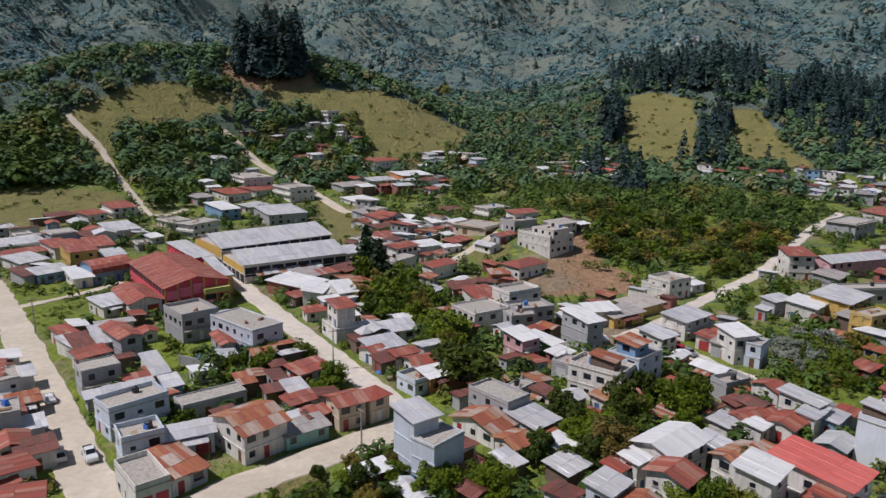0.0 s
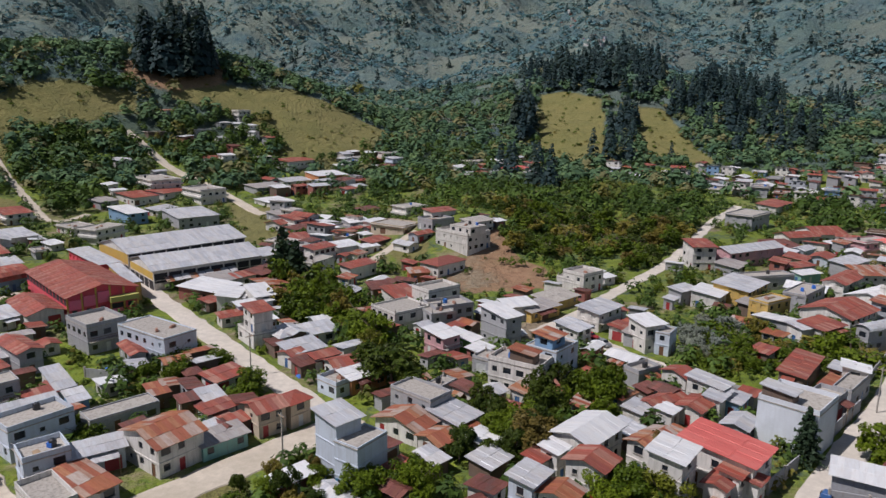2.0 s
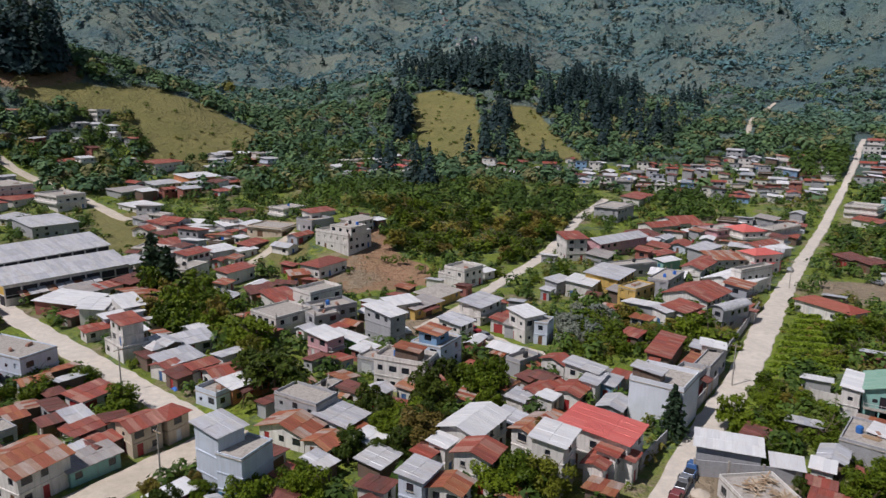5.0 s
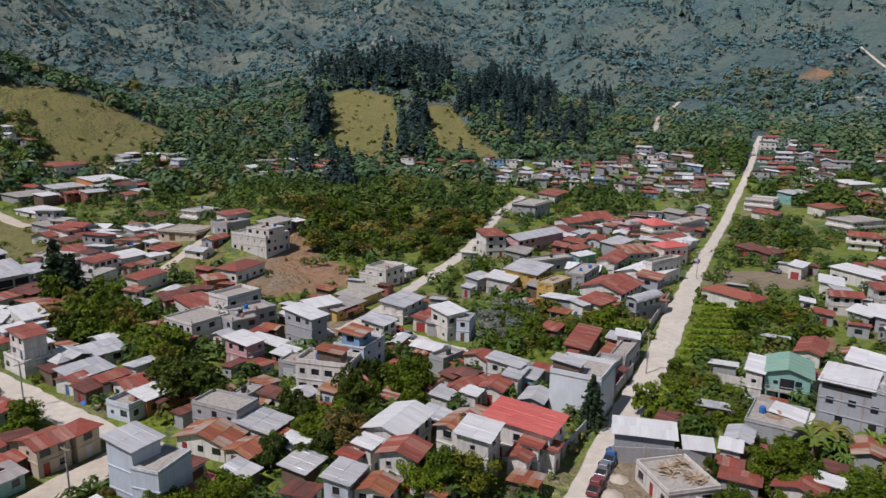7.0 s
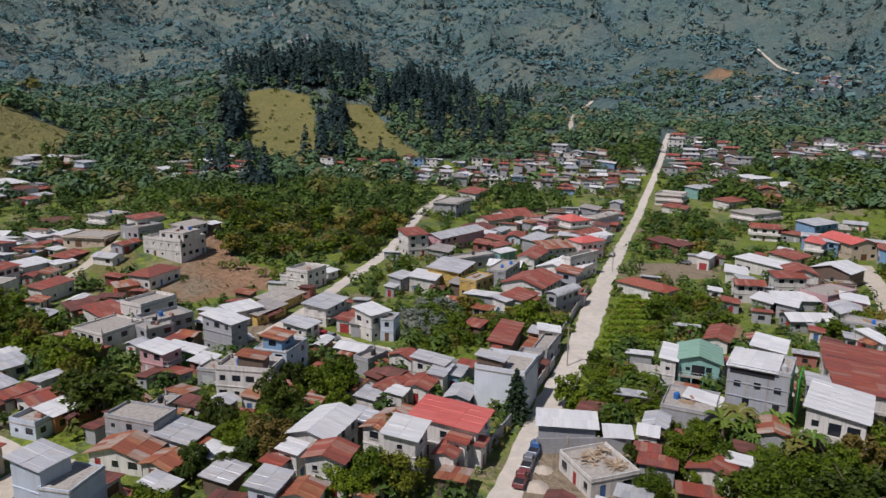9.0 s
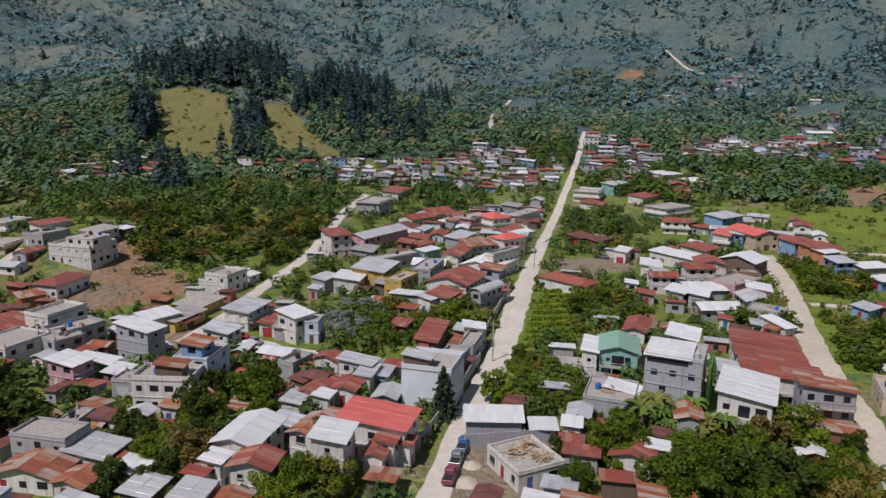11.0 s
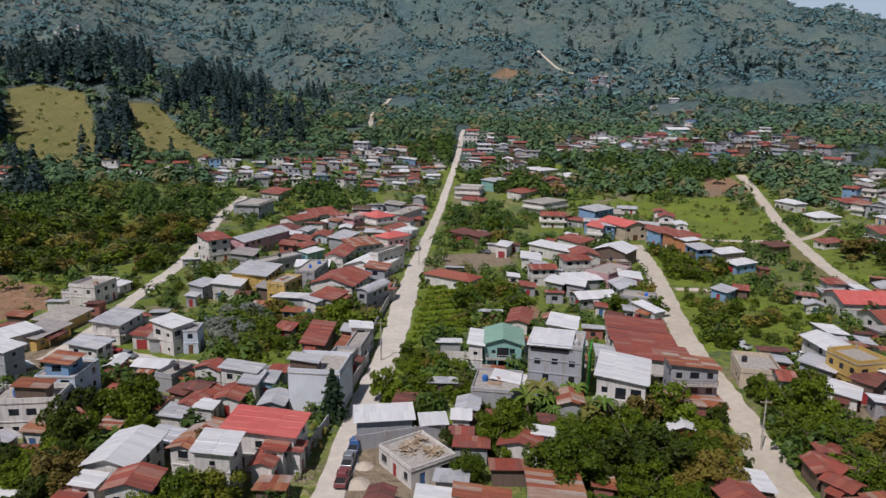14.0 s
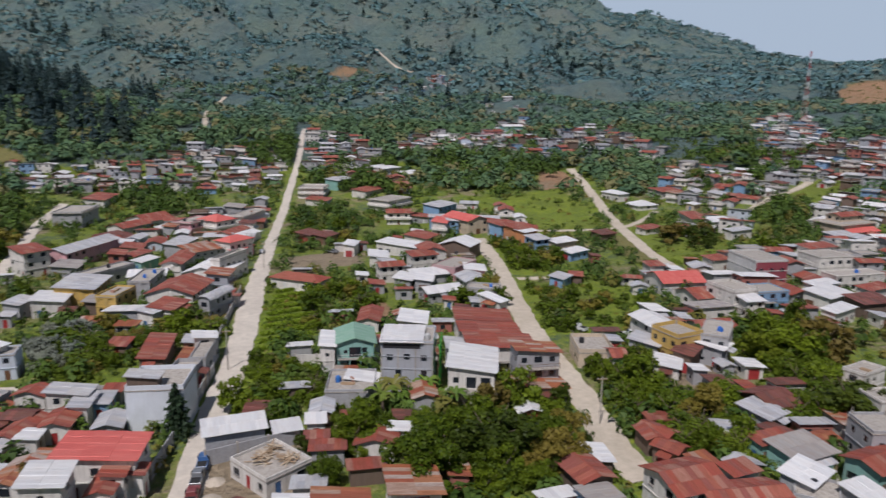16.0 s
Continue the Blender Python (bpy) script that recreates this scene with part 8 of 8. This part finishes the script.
# ---- far woods, too many to count ----
def woods(name, material, X, Y, H, pine, leaves, label, seed, squat=1.0):
    """Many small trees as one sheet of leaf clumps."""
    rnd = np.random.RandomState(seed)
    n = len(X)
    Z = ground(X, Y)
    k = n * leaves
    own = np.repeat(np.arange(n), leaves)
    d = rnd.normal(size=(k, 3))
    d[:, 2] = np.abs(d[:, 2])
    d /= np.linalg.norm(d, axis=1)[:, None]
    h = H[own]
    if pine:
        t = rnd.rand(k) ** 1.3
        rad = (1.02 - t) * 0.19 + 0.02
        c = np.stack([d[:, 0] * rad * h, d[:, 1] * rad * h, (0.12 + 0.86 * t) * h], -1)
        size = h * 0.135 * (1.25 - 0.7 * t) * (26 / leaves) ** 0.4
    else:
        lean = rnd.uniform(0.36, 0.60, n)[own] / squat ** 0.6
        lump = 1 + 0.22 * np.sin(own * 1.7 + np.arctan2(d[:, 1], d[:, 0]) * 3)
        rad = rnd.uniform(0.75, 1.05, k) * lump
        c = np.stack([d[:, 0] * rad * lean * h, d[:, 1] * rad * lean * h, (0.30 + 0.62 * d[:, 2] * rad) * h * squat], -1)
        size = h * rnd.uniform(0.13, 0.24, k) * (30 / leaves) ** 0.45
    c += np.stack([X[own], Y[own], Z[own] - 0.02 * h], -1)
    nrm = d + rnd.normal(scale=0.2, size=(k, 3)) + np.array([0, 0, 0.4])
    nrm /= np.linalg.norm(nrm, axis=1)[:, None]
    t = np.cross(nrm, rnd.normal(size=(k, 3)))
    t /= np.linalg.norm(t, axis=1)[:, None] + 1e-9
    b = np.cross(nrm, t)
    s = size[:, None]
    v = np.stack([c - t * s - b * s * 0.5, c + t * s - b * s * 0.4, c + b * s * 0.95 + nrm * s * 0.2], 1).reshape(-1, 3)
    tint = np.repeat(rnd.rand(n)[own], 3)
    me = quads_mesh(name, v, np.arange(3 * k).reshape(-1, 3), material, tint)
    return tagged(new(name, me), label, "woods", kind="stuff")


def off_houses(X, Y, room):
    """Which of the points lie outside every house by so much."""
    ok = np.ones(len(X), bool)
    for hx, hy, turn, a, d in PLOTS:
        c, s_ = math.cos(turn), math.sin(turn)
        u, v = (X - hx) * c + (Y - hy) * s_, -(X - hx) * s_ + (Y - hy) * c
        ok &= (np.abs(u) > a + room) | (np.abs(v) > d + room)
    return ok


def off_roads(X, Y, room):
    ok = np.ones(len(X), bool)
    for w, m, p, l in ROADS.values():
        P = along(p, 4)[0]
        lo, hi = P.min(0) - w - 9, P.max(0) + w + 9
        i = np.where((X > lo[0]) & (X < hi[0]) & (Y > lo[1]) & (Y < hi[1]))[0]
        if len(i):
            d = np.min(np.hypot(X[i, None] - P[None, :, 0], Y[i, None] - P[None, :, 1]), axis=1)
            ok[i[d < w / 2 + room]] = False
    return ok


def clear_of_all(X, Y, extra=0.0):
    ok = np.ones(len(X), bool)
    for p in OPEN:
        ok &= ~inside(X, Y, p)
    i = np.where((np.hypot(X, Y) < 1600) & ok)[0]
    ok[i] = off_roads(X[i], Y[i], 2.5) & off_houses(X[i], Y[i], 1.2 + extra)
    return ok


def spread(n, r0, r1, b0, b1, seed, power=1.0):
    rnd = np.random.RandomState(seed)
    r = r0 + (r1 - r0) * rnd.rand(n) ** power
    b = np.radians(rnd.uniform(b0, b1, n))
    return r * np.sin(b), r * np.cos(b), rnd


HX = np.array([(h[0], h[1], h[2]) for h in HOUSES])
T = np.array([t[:3] for t in FAR_TREES if not t[4]])
woods("trees_beyond_town", TOWN_TREES, T[:, 0], T[:, 1], T[:, 2], False, 90, "green trees among the far houses", 40)
T = np.array([t[:3] for t in FAR_TREES if t[4]])
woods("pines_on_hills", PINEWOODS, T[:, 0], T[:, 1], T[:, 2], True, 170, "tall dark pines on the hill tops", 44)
# shrubs and young trees between the houses
X, Y, rnd = spread(20000, 70, 560, -34, 98, 24, 0.75)
H = 1.3 + 3.6 * rnd.rand(len(X)) ** 2.2
ok = (waves(X, Y, 30, 37) + 0.6 * waves(X, Y, 90, 49) > -0.6)
for p in OPEN:
    ok &= ~inside(X, Y, p)
ok[ok] = off_roads(X[ok], Y[ok], 0.9) & off_houses(X[ok], Y[ok], 0.55)
tallest = ok & (H > 2.6)
low = ok & ~tallest
woods("shrubs", SHRUBS, X[low], Y[low], H[low], False, 26, "shrubs between the houses", 45)
woods("young_trees", TOWN_TREES, X[tallest], Y[tallest], H[tallest], False, 56, "young trees between the houses", 50)
# a few bushes on the bare slope above the yellow building
T = np.array([(47.4, 190.5, 4.2), (49.1, 220.1, 3.6), (46.6, 222.4, 2.8), (52.4, 219.6, 3.2), (32.9, 213.0, 2.0), (34.6, 216.0, 1.5), (27.6, 197.0, 2.6),
              (25.2, 206.4, 1.8), (38.4, 205.6, 1.0), (43.8, 203.1, 1.1), (55.6, 209.8, 3.4), (57.2, 205.2, 2.8), (54.4, 196.4, 2.2), (41.5, 226.2, 1.2)])
woods("slope_bushes", SHRUBS, T[:, 0], T[:, 1], T[:, 2], False, 60, "green bushes on the bare brown slope", 47)
# low bushes on the meadows and fields
X, Y, rnd = spread(34000, 72, 1500, -40, 102, 26, 0.8)
ok = np.zeros(len(X), bool)
for kind in ("meadow", "lush"):
    for p in COVER[kind]:
        ok |= inside(X, Y, p)
ok &= waves(X, Y, 22, 38) + 0.6 * waves(X, Y, 70, 39) > -0.1
ok[ok] = [free(x, y, 0.2) for x, y in zip(X[ok], Y[ok])]
woods("meadow_bushes", SHRUBS, X[ok], Y[ok], rnd.uniform(0.7, 3.0, len(X))[ok], False, 22, "low bushes and tufts on the meadows", 46, 0.8)
X, Y, rnd = spread(42000, 72, 330, -36, 98, 61, 0.8)
ok = np.zeros(len(X), bool)
for p in COVER["lush"]:
    ok |= inside(X, Y, p)
ok &= waves(X, Y, 14, 62) > 0.05
ok[ok] = off_roads(X[ok], Y[ok], 0.4) & off_houses(X[ok], Y[ok], 0.3)
woods("garden_growth", SHRUBS, X[ok], Y[ok], (0.3 + 1.4 * rnd.rand(len(X)) ** 3)[ok], False, 24, "tall grass and weeds on the green plots", 63, 0.7)
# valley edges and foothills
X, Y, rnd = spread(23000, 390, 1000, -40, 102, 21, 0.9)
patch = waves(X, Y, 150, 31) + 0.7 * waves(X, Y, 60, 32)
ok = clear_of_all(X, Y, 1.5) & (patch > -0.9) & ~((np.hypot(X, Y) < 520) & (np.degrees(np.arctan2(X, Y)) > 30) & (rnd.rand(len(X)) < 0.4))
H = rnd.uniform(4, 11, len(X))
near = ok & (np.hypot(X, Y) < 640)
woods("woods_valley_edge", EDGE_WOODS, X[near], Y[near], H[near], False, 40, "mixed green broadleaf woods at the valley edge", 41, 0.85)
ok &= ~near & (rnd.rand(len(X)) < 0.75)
woods("woods_foothills", HAZED_FOOTHILL, X[ok], Y[ok], H[ok], False, 26, "mixed green broadleaf woods on the foothills", 47, 0.85)
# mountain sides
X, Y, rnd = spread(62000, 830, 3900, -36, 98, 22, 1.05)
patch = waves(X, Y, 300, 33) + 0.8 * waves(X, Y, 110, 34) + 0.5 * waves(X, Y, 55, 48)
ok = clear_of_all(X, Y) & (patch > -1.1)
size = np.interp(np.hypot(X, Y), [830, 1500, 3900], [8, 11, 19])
woods("woods_mountain", HAZED_WOODS, X[ok], Y[ok], (size * rnd.uniform(0.6, 1.3, len(X)) * np.clip(0.8 + 0.25 * patch, 0.5, 1.2))[ok], False, 10, "woods covering the mountain sides", 42, 0.7)
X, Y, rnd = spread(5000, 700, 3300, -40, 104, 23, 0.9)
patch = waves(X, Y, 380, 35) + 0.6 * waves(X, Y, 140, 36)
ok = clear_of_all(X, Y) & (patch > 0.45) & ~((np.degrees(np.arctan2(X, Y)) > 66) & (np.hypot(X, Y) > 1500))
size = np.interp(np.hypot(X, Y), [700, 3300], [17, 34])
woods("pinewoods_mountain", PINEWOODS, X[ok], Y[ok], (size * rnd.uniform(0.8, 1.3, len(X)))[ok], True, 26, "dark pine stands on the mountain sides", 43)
